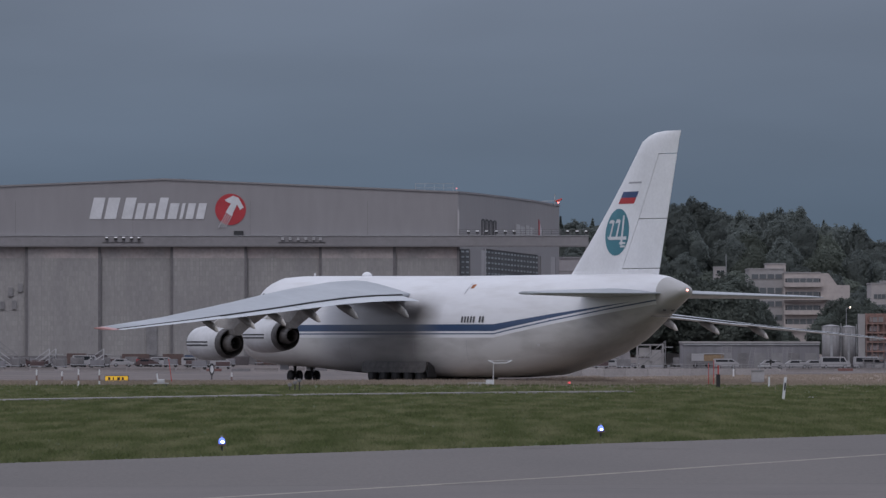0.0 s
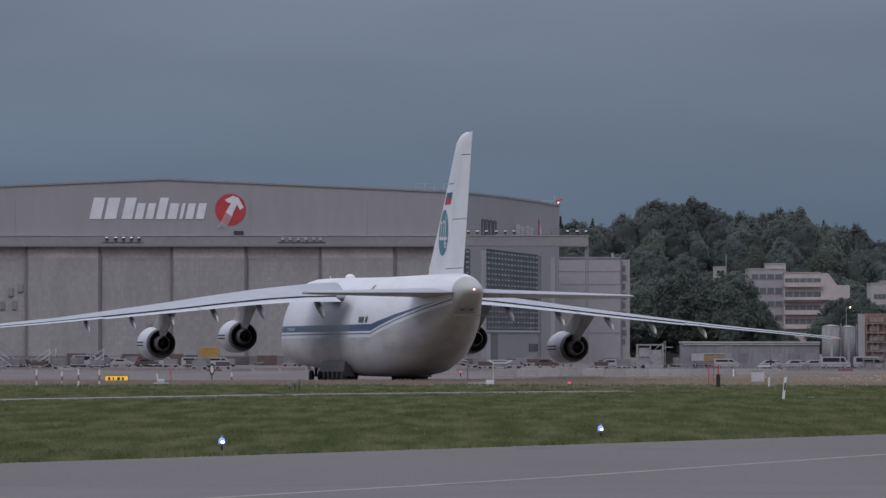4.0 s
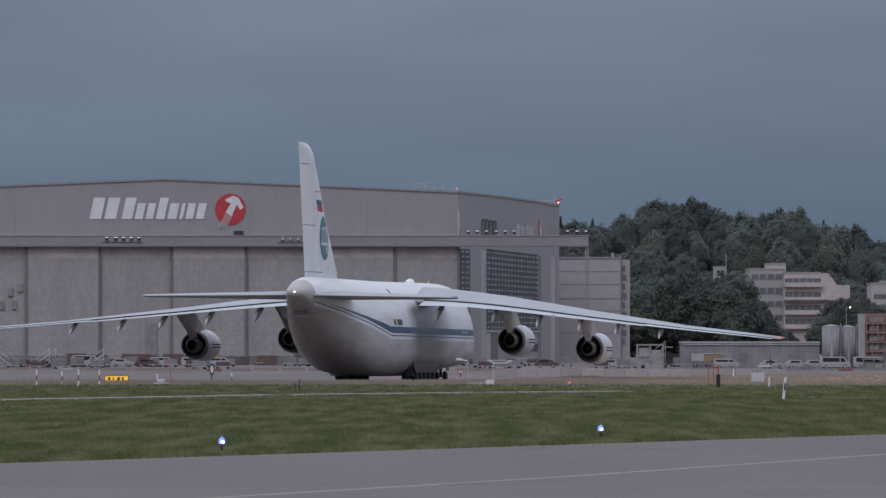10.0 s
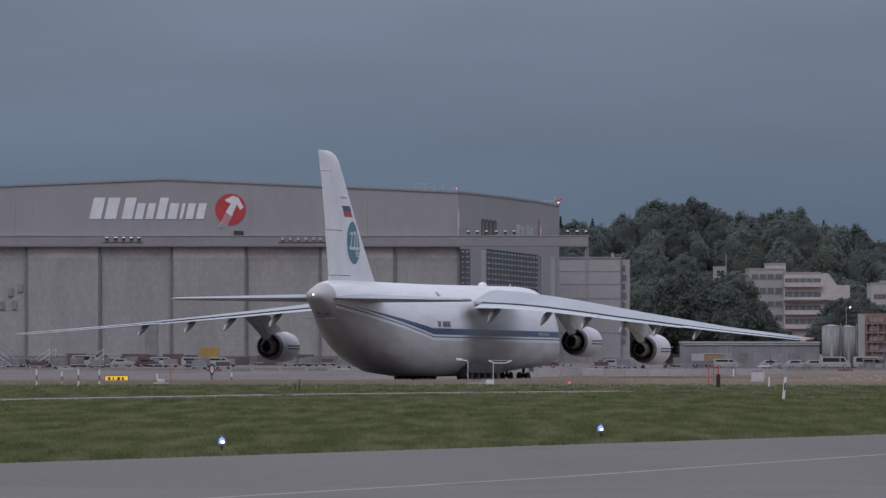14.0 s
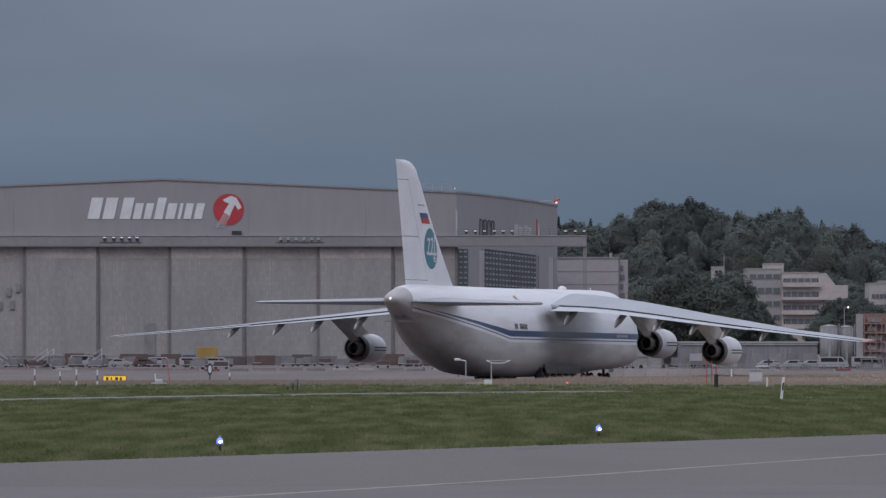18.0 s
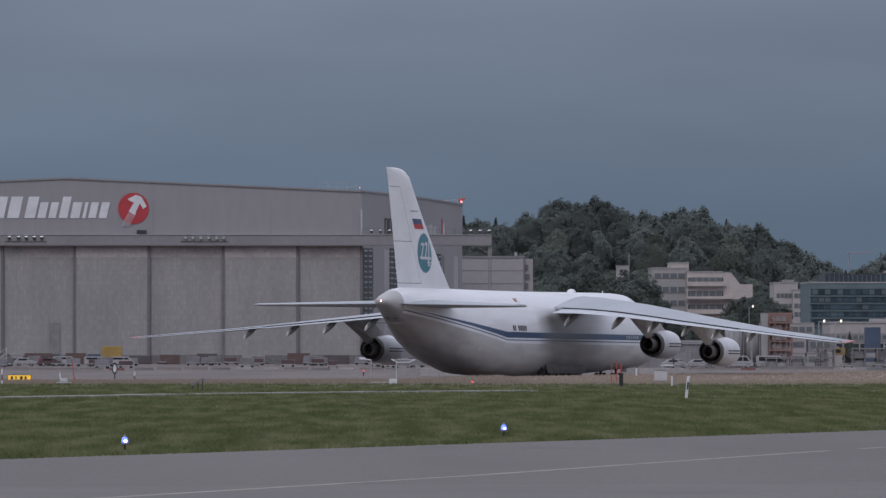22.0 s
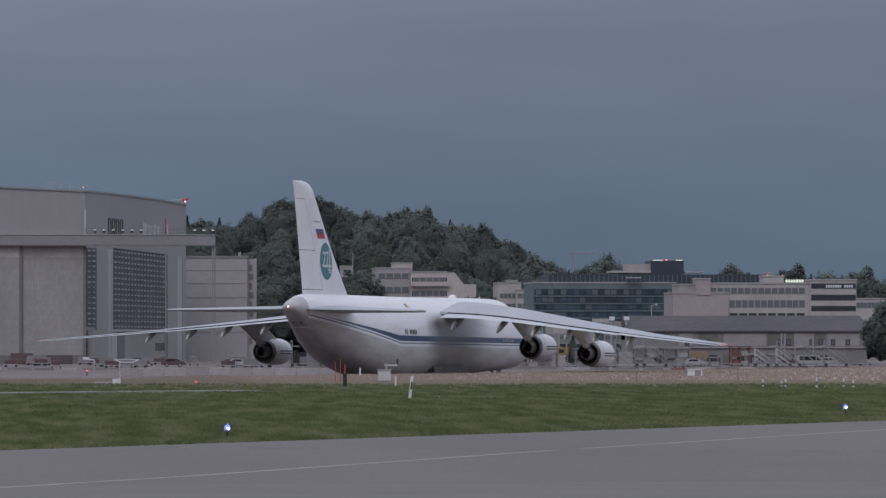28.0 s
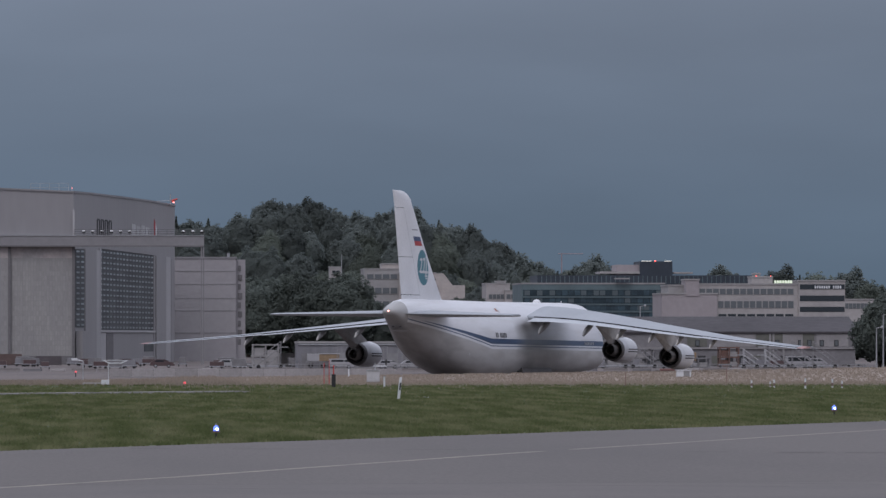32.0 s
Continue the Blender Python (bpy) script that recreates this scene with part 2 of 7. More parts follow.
def verge_material():
    """Mown green grass near, bleached dry grass along the far pavement, with a ragged border."""
    m, n, l, b = node_material("grass_verge")
    tc = n.new("ShaderNodeTexCoord")
    sep = n.new("ShaderNodeSeparateXYZ")
    l.new(tc.outputs["Object"], sep.inputs[0])
    big, mid, fine = (n.new("ShaderNodeTexNoise") for _ in range(3))
    mp = n.new("ShaderNodeMapping")
    mp.inputs["Scale"].default_value = (1, 0.35, 1)
    l.new(tc.outputs["Object"], mp.inputs["Vector"])
    for t, s in ((big, 0.05), (mid, 0.45), (fine, 5.0)):
        t.inputs["Scale"].default_value, t.inputs["Detail"].default_value = s, 4
        l.new(mp.outputs[0], t.inputs["Vector"])
    add = n.new("ShaderNodeMath")
    add.operation = "MULTIPLY_ADD"
    l.new(mid.outputs["Fac"], add.inputs[0])
    add.inputs[1].default_value = 50
    l.new(sep.outputs["Y"], add.inputs[2])
    dry = n.new("ShaderNodeMapRange")
    dry.inputs["From Min"].default_value, dry.inputs["From Max"].default_value = 490, 516
    l.new(add.outputs[0], dry.inputs["Value"])
    green = n.new("ShaderNodeMix")
    green.data_type = "RGBA"
    green.inputs["A"].default_value, green.inputs["B"].default_value = (0.058, 0.080, 0.034, 1), (0.130, 0.145, 0.073, 1)
    spot = n.new("ShaderNodeMapRange")
    spot.inputs["From Min"].default_value, spot.inputs["From Max"].default_value = 0.38, 0.64
    l.new(mid.outputs["Fac"], spot.inputs["Value"])
    l.new(spot.outputs["Result"], green.inputs["Factor"])
    mix = n.new("ShaderNodeMix")
    mix.data_type = "RGBA"
    l.new(green.outputs["Result"], mix.inputs["A"])
    mix.inputs["B"].default_value = (0.320, 0.262, 0.216, 1)
    l.new(dry.outputs["Result"], mix.inputs["Factor"])
    grain = n.new("ShaderNodeMapRange")
    grain.inputs["From Min"].default_value, grain.inputs["From Max"].default_value = 0.3, 0.7
    grain.inputs["To Min"].default_value, grain.inputs["To Max"].default_value = 0.82, 1.18
    l.new(fine.outputs["Fac"], grain.inputs["Value"])
    mul = n.new("ShaderNodeMix")
    mul.data_type, mul.blend_type = "RGBA", "MULTIPLY"
    mul.inputs["Factor"].default_value = 1
    l.new(mix.outputs["Result"], mul.inputs["A"])
    l.new(grain.outputs["Result"], mul.inputs["B"])
    l.new(mul.outputs["Result"], b.inputs["Base Color"])
    b.inputs["Roughness"].default_value = 0.95
    bp = n.new("ShaderNodeBump")
    bp.inputs["Strength"].default_value, bp.inputs["Distance"].default_value = 0.4, 0.1
    l.new(fine.outputs["Fac"], bp.inputs["Height"])
    l.new(bp.outputs["Normal"], b.inputs["Normal"])
    return m


VERGE = verge_material()
ground = tagged(sheet("ground", steps((-4500, -300, 700), (-300, -100, 25), (-100, 180, 6), (180, 400, 25), (400, 4500, 700)),
                      steps((-1500, 0, 500), (0, 440, 40), (440, 800, 6), (800, 1200, 25), (1200, 4800, 600)), VERGE),
                "mown green airfield grass with a bleached dry verge", "ground", kind="structure")


def strip(name, left, right, material, z=0.03, label="", category=""):
    """A flat pavement between two polylines."""
    bm = bmesh.new()
    a = [bm.verts.new((x, y, z)) for x, y in left]
    b = [bm.verts.new((x, y, z)) for x, y in right]
    for i in range(len(a) - 1):
        bm.faces.new((a[i], b[i], b[i + 1], a[i + 1]))
    return tagged(part(name, bm, material), label, category, kind="structure")


# the near taxiway: its far edge runs from (-12.6, 177) to (16.4, 230)
taxiway = strip("road", [(-121.7, -23), (-12.6, 176.8), (16.4, 230), (240, 640)], [(60, -60), (140, 100), (200, 200), (420, 600)],
                ASPHALT, 0.03, "weathered grey asphalt taxiway beside the grass", "taxiway")
# far pavement: one sheet behind the dry verge
bm = bmesh.new()
cols = steps((-900, -120, 60), (-120, 130, 5), (130, 320, 20))
deep = [0, 2, 4, 7, 11, 16, 22, 30, 40, 55, 75, 100, 140, 200, 260, 320, 400, 480, 560, 640, 800, 1000, 1300]
grid = {}
for i, x in enumerate(cols):
    for j, d in enumerate(deep):
        y = edge_y(x) + d
        grid[i, j] = bm.verts.new((x, y, ground_z(x, y) + (0.02 if j else -0.05)))
for i in range(len(cols) - 1):
    for j in range(len(deep) - 1):
        bm.faces.new((grid[i, j], grid[i + 1, j], grid[i + 1, j + 1], grid[i, j + 1]))
apron = tagged(part("pavement", bm, APRON, smooth=True), "pale grey concrete apron before the hangar", "apron", kind="structure")

# ---- hangar ----
HY = 1250.0
METAL_CLAD = surface("hangar_cladding", (0.258, 0.246, 0.254), 0.55, 0.05, 0.02, 0.5, stretch=(1, 1, 0.25), second=(0.238, 0.227, 0.235))
SIDE_CLAD = surface("hangar_side_cladding", (0.275, 0.262, 0.265), 0.55, 0.05, 0.02, 0.5, stretch=(1, 1, 0.2), second=(0.25, 0.238, 0.24))
DOOR_CLAD = surface("hangar_door_panels", (0.275, 0.262, 0.262), 0.6, 0.08, 0.06, 1.3, stretch=(1, 1, 0.22), second=(0.245, 0.234, 0.234), per_object=0.04)
DOOR_PANE = surface("wired_glass_panes", (0.300, 0.286, 0.277), 0.5, 0.07, 0.12, 2.2, stretch=(1.6, 1, 0.5), second=(0.255, 0.243, 0.242), per_piece=0.07)
DOOR_HEAD = surface("rusty_door_head", (0.40, 0.345, 0.335), 0.7, 0.12, 0.22, 1.5, second=(0.29, 0.272, 0.268))
BEAM_GREY = surface("beam_paint", (0.228, 0.217, 0.224), 0.6, 0.06, 0.05, 1.0)
DULL_PANEL = surface("dull_grey_panel", (0.225, 0.217, 0.222), 0.7, 0.1, 0.5, 3)
TANK_GREY = surface("lamp_housing_grey", (0.40, 0.39, 0.40), 0.5, 0.08, 0.5, 4)
JOINT = surface("dark_joint", (0.168, 0.158, 0.162), 0.9, 0.1, 1, 4)
PANE_TEAL = surface("teal_glazing_bars", (0.090, 0.094, 0.098), 0.85, 0.15, 0.1, 1.0)
PANE_LIGHT = surface("pale_panes", (0.30, 0.325, 0.34), 0.3, 0.2, 0.2, 1.5, per_piece=0.3)
FADED_WHITE = surface("faded_white_sign", (0.44, 0.43, 0.435), 0.6, 0.1, 0.3, 2)
SIDE_PALE = surface("pale_pilaster_cladding", (0.40, 0.385, 0.39), 0.55, 0.06, 0.05, 0.6)
LAMP_WHITE = glow("floodlight_glass", (0.95, 0.95, 1.0), 0.30)
SIGN_WHITE = surface("sign_white", (0.62, 0.62, 0.64), 0.5, 0.05, 0.4, 3)
SIGN_RED = surface("sign_red", (0.42, 0.035, 0.045), 0.5, 0.06, 0.4, 3)
STAIR_DULL = surface("dull_rail_steel", (0.16, 0.155, 0.16), 0.6, 0.1, 1, 6)
SIGN_DARK = surface("sign_dark", (0.03, 0.03, 0.033), 0.6, 0.1, 0.5, 3)

hangar = thing("hangar", "huge grey aircraft hangar with tall sliding doors", "hangar", (0, HY, 0))
XC, ZB, ZD = 3.07, 24.05, 21.9  # the corner, the beam's top and the doors' head
gable = [(-145.91, ZD), (XC, ZD), (XC, 32.69), (-56.14, 35.3), (-117.5, 32.69), (-145.91, 31.55)]
bm = bmesh.new()
extrude_outline(bm, gable, 0.0, 1.2)
part("wall", bm, METAL_CLAD, hangar)
# cladding seams on the upper wall, and the roof's edge strip
for k in range(16):
    x = -86 + k * 5.9
    if x < XC:
        part("seam", boxes((x, x + 0.05, -0.03, 0, ZB, min(32.35, 31.0))), JOINT if k % 4 == 0 else METAL_CLAD, hangar)
edge = bmesh.new()
top = [(-145.91, 31.55), (-117.5, 32.69), (-56.14, 35.3), (XC, 32.69)]
for (xa, za), (xb, zb) in zip(top, top[1:]):
    extrude_outline(edge, [(xa, za), (xb, zb), (xb, zb + 0.35), (xa, za + 0.35)], -0.25, 60)
part("roof", edge, BEAM_GREY, hangar)
# the long door-rail beam; it runs on past the corner to a lone post
beam = part("beam", boxes((-145.91, 29.25, -1.2, 0.0, ZD + 0.15, ZB)), BEAM_GREY, hangar)
part("rail", boxes((-145.91, 29.25, -1.3, -1.2, ZD - 0.05, ZD + 0.2)), JOINT, beam)
part("ledge", boxes((-145.91, 29.25, -1.35, -0.05, ZB, ZB + 0.12)), STEEL, beam)
for px in (0, 1):
    part("post", boxes((28.57 + 0.42 * px, 28.57 + 0.3 + 0.42 * px, -0.9, -0.5, BASE, ZD + 0.15)), BEAM_GREY, hangar)
part("post", boxes((3.07 - 0.15, 3.07 + 0.2, -1.0, -0.6, ZB + 0.12, 29.28)), SIDE_PALE, hangar)

# sliding doors
DOORS = [-113.41, -98.52, -83.75, -69.09, -54.55, -39.66, -24.66, -9.77, 3.07]
for k, (a, b) in enumerate(zip(DOORS, DOORS[1:])):
    door = part("sliding_door", boxes((a + 0.2, b - 0.2, 0.1 + 0.5 * (k % 2), 0.5 + 0.5 * (k % 2), BASE, ZD)), DOOR_CLAD, hangar)
    y0 = 0.1 + 0.5 * (k % 2)
    part("head_panel", boxes((a + 0.3, b - 0.3, y0 - 0.07, y0, ZD - 2.3, ZD - 0.1)), DOOR_HEAD, door)
    part("base_panel", boxes((a + 0.25, b - 0.25, y0 - 0.05, y0, BASE, -0.1)), JOINT, door)
    panes, bars = bmesh.new(), bmesh.new()
    nx, nz = 22, 20
    w, h = (b - a - 1.0) / nx, (ZD - 1.9) / nz
    rnd = random.Random(k + 5)
    for i in range(nx):
        for j in range(nz):
            x, z = a + 0.5 + i * w, 0.0 + j * h
            d = 0.015 + 0.015 * rnd.random()
            box(panes, x + 0.035, x + w - 0.035, y0 - d, y0 + 0.01, z + 0.04, z + h - 0.04)
    tagged(part("glazing", panes, DOOR_PANE, door, "dusty wired-glass panes"), kind="stuff")
    for i in range(0, nx + 1, 4):
        x = a + 0.5 + i * w
        part("mullion", boxes((x - 0.06, x + 0.06, y0 - 0.06, y0, 0.0, ZD - 1.8)), DOOR_CLAD, door)
    part("gap", boxes((b - 0.26, b + 0.26, -0.02, 0.14, BASE, ZD)), JOINT, door)
    if k == 3:
        part("wicket_door", boxes((a + 9.4, a + 11.6, y0 - 0.3, y0 - 0.1, 0.1, 6.5)), DULL_PANEL, door, "dull grey wicket panel")
# dull dark panes in the first door
for px, py, w, h in ((-89.09, 9.28, 0.9, 1.6), (-87.5, 11.9, 1.0, 1.8), (-85.57, 12.8, 1.0, 1.7), (-86.7, 9.28, 0.9, 1.8)):
    part("dark_pane", boxes((px, px + w, 0.2, 0.6, py, py + h)), DULL_PANEL, hangar)
part("air_unit", boxes((-42.05, -40.11, -0.9, 0.0, 24.17, 25.08), bevel=0.08), SIGN_DARK, hangar)
part("base_wall", boxes((-113.41, XC, -1.0, -0.4, BASE, -1.3)), JOINT, hangar)

# roof, back and far end, which close the hall
bm = bmesh.new()
front = [(-145.91, 31.55), (-117.5, 32.69), (-56.14, 35.3), (XC, 32.69)]
loft(bm, [[(x, 0.3, z - 0.3), (x + 20.5, 149, z - 1.6), (x + 20.5, 149, z - 1.3), (x, 0.3, z - 0.02)] for x, z in front])
bmesh.ops.recalc_face_normals(bm, faces=bm.faces)
part("roof_sheet", bm, BEAM_GREY, hangar)
part("back_wall", boxes((-145.91 + 23, XC + 22.5, 148, 149, BASE, 31)), METAL_CLAD, hangar)
part("end_wall", loft(bmesh.new(), [[(-145.91, 0, BASE), (-145.91 - 1, 0, BASE), (-145.91 - 1, 0, 31), (-145.91, 0, 31)], [(-145.91 + 23, 149, BASE), (-145.91 + 22, 149, BASE), (-145.91 + 22, 149, 31), (-145.91 + 23, 149, 31)]]), METAL_CLAD, hangar)
part("front_wall", boxes((-145.91, DOORS[0], 0, 1, BASE, ZD)), METAL_CLAD, hangar)

# the side, which runs back from the corner
SIDE = pose(XC, HY + 0.6, 0, 0, 0, 81.234)
side_wall = thing("gatehouse_hall", "pale grey hangar side hall with a glazed gate", "hangar", SIDE)
bm = bmesh.new()
extrude_outline(bm, [(0, BASE), (34.22, BASE), (34.22, 22.04), (117.59, 21.73), (117.59, BASE), (151.7, BASE), (151.7, 33.16), (107.8, 33.27), (64.7, 33.12), (26.6, 32.92), (0, 32.69)], 0.0, 1.0)
part("wall", bm, SIDE_CLAD, side_wall)
part("roof", loft(bmesh.new(), [[(x, y, z + dz) for y, dz in ((-0.2, 0), (-0.2, 0.4), (8, 0.4), (8, 0))] for x, z in ((0, 32.69), (26.6, 32.92), (64.7, 33.12), (107.8, 33.27), (151.7, 33.16))]), BEAM_GREY, side_wall)


def glazed_gate(x0, x1, z0, z1a, z1b, nx, nz):
    """A gate with dark bars and rows of pale panes; its head falls from z1a to z1b."""
    gate = part("gate", extrude_outline(bmesh.new(), [(x0, z0), (x1, z0), (x1, z1b), (x0, z1a)], 0.15, 0.5), PANE_TEAL, side_wall)
    bm = bmesh.new()
    for i in range(nx):
        for j in range(nz):
            f = (i + 0.5) / nx
            top = z1a + (z1b - z1a) * f
            x, z = x0 + (x1 - x0) * (i + 0.22) / nx, z0 + (top - z0) * (j + 0.35) / nz
            box(bm, x, x + (x1 - x0) / nx * 0.6, 0.05, 0.2, z, z + (top - z0) / nz * 0.32)
    tagged(part("glazing", bm, PANE_LIGHT, gate, "rows of small pale panes"), kind="stuff")
    return gate


gate_main = glazed_gate(35.83, 117.59, 5.16, 21.95, 21.73, 17, 15)
part("frame", boxes((34.22, 35.83, -0.4, 0.6, BASE, 22.04)), SIDE_PALE, gate_main)
part("apron_panel", boxes((35.83, 117.59, 0.1, 0.5, BASE, 5.16)), SIDE_CLAD, gate_main)
part("sill", boxes((35.83, 118.5, -0.25, 0.1, 4.75, 5.16)), SIDE_PALE, gate_main)
part("service_door", boxes((46.0, 56.0, 0.02, 0.1, BASE, 4.5)), JOINT, gate_main)
part("pale_panel", boxes((36.0, 45.0, 0.04, 0.1, BASE, 4.6)), SIDE_PALE, gate_main)
part("low_window", boxes((103.0, 117.0, 0.0, 0.1, 0.6, 2.3)), PANE_TEAL, gate_main)
glazed_gate(1.5, 13.78, 5.66, 21.48, 21.64, 2, 15).location.y -= 0.3
for a, b, m in ((14.0, 29.4, SIDE_CLAD), (29.4, 34.22, SIDE_PALE), (119.5, 135.1, SIDE_CLAD), (135.1, 142.6, SIDE_PALE)):
    part("pilaster", boxes((a, b, -0.35, 0, BASE, 21.6)), m, side_wall)
part("shadow_joint", boxes((142.6, 145.6, -0.05, 0, BASE, 21.6)), JOINT, side_wall)
part("plinth_box", boxes((2.26, 13.01, -1.5, -0.2, BASE, 5.0)), SIDE_CLAD, side_wall)


def wall_bars(name, label, specs, mats, at, category="sign"):
    """Signs on a wall: plain raised bars and slabs, each (outline, material index)."""
    sign = thing(name, label, category, at)
    for pts, k in specs:
        part("bar", extrude_outline(bmesh.new(), pts, -0.12, 0.0), mats[k], sign)
    return sign


def slant(x0, x1, z0, z1, lean=0.22):
    d = (z1 - z0) * lean
    return [(x0, z0), (x1, z0), (x1 + d, z1), (x0 + d, z1)]


# the wall sign as plain slanted bars beside a red disc
X0, Z0, Z1, ZX = -71.25, 27.46, 31.78, 30.65
letters, x = [], X0
for w, tall, gap in ((2.5, 1, 0.3), (2.5, 1, 0.75), (2.3, 1, 0.15), (1.8, 0, 0.25), (1.7, 0, 0.25), (1.9, 1, 0.25), (2.0, 0, 0.25), (0.9, 0, 0.25), (1.7, 0, 0.25), (1.8, 0, 0.3)):
    zt = Z1 if tall else ZX
    w, gap = w * 1.07, gap * 1.07
    letters.append((slant(x + 0.1, x + w - 0.22, Z0, zt), 0))
    x += w + gap
wall_bars("wall_sign", "white slanted sign bars on the grey hangar", letters, (SIGN_WHITE,), (0, HY - 0.01, 0))
cx, cz, cr = -42.73, 29.4, 3.1
disc = [(cx + cr * math.cos(a * math.pi / 18), cz + cr * 1.02 * math.sin(a * math.pi / 18)) for a in range(36)]
emblem = wall_bars("wall_emblem", "round red emblem with a white folded shape", [(disc, 1)], (SIGN_WHITE, SIGN_RED), (0, HY - 0.01, 0))
for pts in ([(-1.2, 1.9), (0.5, 2.75), (1.6, 2.35), (2.65, 0.4), (1.9, -0.1), (1.3, 1.0), (0.2, -1.3), (-1.0, -0.6), (0.1, 1.2), (-0.7, 1.5)],):
    part("bar", extrude_outline(bmesh.new(), [(cx + a, cz + b) for a, b in pts], -0.24, -0.12), SIGN_WHITE, emblem)
for k in range(4):
    a = -0.9 + 0.45 * k
    part("bar", extrude_outline(bmesh.new(), [(cx + a - 1.55, cz - 3.6), (cx + a - 1.42, cz - 3.6), (cx + a + 0.08, cz - 0.9), (cx + a - 0.05, cz - 0.9)], -0.26, -0.13), SIGN_WHITE, emblem)

# signs on the side wall
dark_sign, pale = [], []
for k in range(4):
    x = 31.84 + k * 5.6
    dark_sign += [([(x, 24.7), (x + 1.0, 24.7), (x + 1.0, 27.9), (x, 27.9)], 0), ([(x + 3.2, 24.7), (x + 4.2, 24.7), (x + 4.2, 27.9), (x + 3.2, 27.9)], 0), ([(x + 0.3, 27.8), (x + 3.9, 27.8), (x + 3.4, 28.15), (x + 0.8, 28.15)], 0)]
    pale.append(([(82.3 + k * 7.2, 25.3), (82.3 + k * 7.2 + 5.8, 25.3), (82.3 + k * 7.2 + 5.8, 27.9 - 0.3 * (k % 2)), (82.3 + k * 7.2, 28.0 - 0.3 * (k % 2))], 0))
wall_bars("wall_sign", "dark sign bars on the hangar side", dark_sign, (SIGN_DARK,), SIDE)
wall_bars("wall_sign", "pale weathered sign bars on the hangar side", pale, (FADED_WHITE,), SIDE)
x = 117.59
wall_bars("wall_banner", "upright red and white banner on the hangar side", [([(x, 24.4), (x + 1.6, 24.4), (x + 1.6, 29), (x, 29.6)], 0), ([(x + 1.9, 24.6), (x + 4, 24.6), (x + 4, 27.5), (x + 1.9, 28.8)], 1)], (SIGN_RED, SIGN_WHITE), SIDE)

# walkway rail and floodlights on the beam
corner_lamp = thing("roof_lamp", "small red warning lamp on a short roof stem", "lamp", (2.77, HY + 5, 32.6))
part("stem", rod((0, 0, 0), (0, 0, 1.1), 0.05, n=8), STEEL, corner_lamp)
part("lamp", rod((0, 0, 1.05), (0, 0, 1.3), 0.12, 0.08, 10), glow("dim_red_lamp", (1.0, 0.3, 0.3), 0.8), corner_lamp, "dim red lamp")
rail = thing("guard_rail", "thin steel guard rail on the hangar ledge", "railing", (0, HY - 1.1, ZB + 0.12))
for k in range(15):
    x = XC + 0.2 + k * 1.85
    part("post", boxes((x, x + 0.07, 0, 0.05, 0, 1.1)), STAIR_DULL, rail)
for z in (0.3, 0.7, 1.1):
    part("bar", boxes((XC, XC + 26.2, 0, 0.05, z, z + 0.06)), STAIR_DULL, rail)


def floodlight(lit):
    lamp = thing("floodlight", "small white floodlight on the hangar ledge" if lit else "unlit grey floodlight on the hangar ledge", "floodlight", group="floodlights on the ledge")
    part("stem", rod((0, 0, 0), (0, 0, 0.4), 0.09, n=6), STAIR_DULL, lamp)
    part("head", boxes((-0.3, 0.3, -0.25, 0.2, 0.35, 0.8), bevel=0.06), DARK_METAL if lit else TANK_GREY, lamp)
    part("glass", boxes((-0.27, 0.27, -0.3, 0.1, 0.8, 0.94)), LAMP_WHITE if lit else STEEL, lamp, "glowing lamp glass" if lit else "")
    return lamp


lit, unlit = floodlight(True), floodlight(False)
# this row has plain white housings; the glow in its glass is added
GLOW_HOUSINGS = [-67.56, -65.75, -64.16, -62.58, -61.1]
HIGH = [5.11, 6.92, 8.77, 10.7, 12.51, 14.32, 25.07, 26.95, 28.75]
DULL = [-32.2, -30.72, -29.13, -27.55, -25.96, -24.6]
spots = [(lit, x, ZD + 0.95) for x in GLOW_HOUSINGS] + [(lit, x, ZB + 0.12) for x in HIGH] + [(unlit, x, ZD + 0.95) for x in DULL]
for proto in (lit, unlit):
    mine = [(x, z) for p, x, z in spots if p is proto]
    for x, z in mine[1:]:
        copy_thing(proto, pose(x, HY - 1.42 if z < ZB else HY - 0.7, z))
    proto.matrix_basis = pose(mine[0][0], HY - 1.42, mine[0][1])
part("bracket_rail", boxes((GLOW_HOUSINGS[0] - 1, GLOW_HOUSINGS[-1] + 1, -1.46, -1.2, ZD + 0.92, ZD + 0.95), (DULL[0] - 1, DULL[-1] + 1, -1.46, -1.2, ZD + 0.92, ZD + 0.95)), BEAM_GREY, beam)

# roof-top fittings
frame_on_roof = thing("roof_scaffold", "faint steel frame on the hangar roof", "scaffold", (-5.59, HY + 5, 33.04))
for k in range(5):
    part("post", boxes((k * 1.9, k * 1.9 + 0.07, 0, 0.07, 0, 1.7)), STEEL, frame_on_roof)
for z in (0.8, 1.65):
    part("bar", boxes((0, 7.7, 0, 0.06, z, z + 0.06)), STEEL, frame_on_roof)
mast = thing("roof_mast", "small roof mast with a red warning lamp and boom", "mast", (25.02, 1390, 33.42))
part("pole", rod((0, 0, -0.3), (0, 0, 2.3), 0.12, n=8), STEEL, mast)
part("boom", rod((-4.5, 0, 0.55), (1.2, 0, 0.9), 0.09, n=6), GREY_PAINT, mast)
part("sleeve", rod((0.2, 0, 0.7), (1.6, 0, 1.2), 0.28, 0.18, 10), RED, mast, "red wind sleeve")
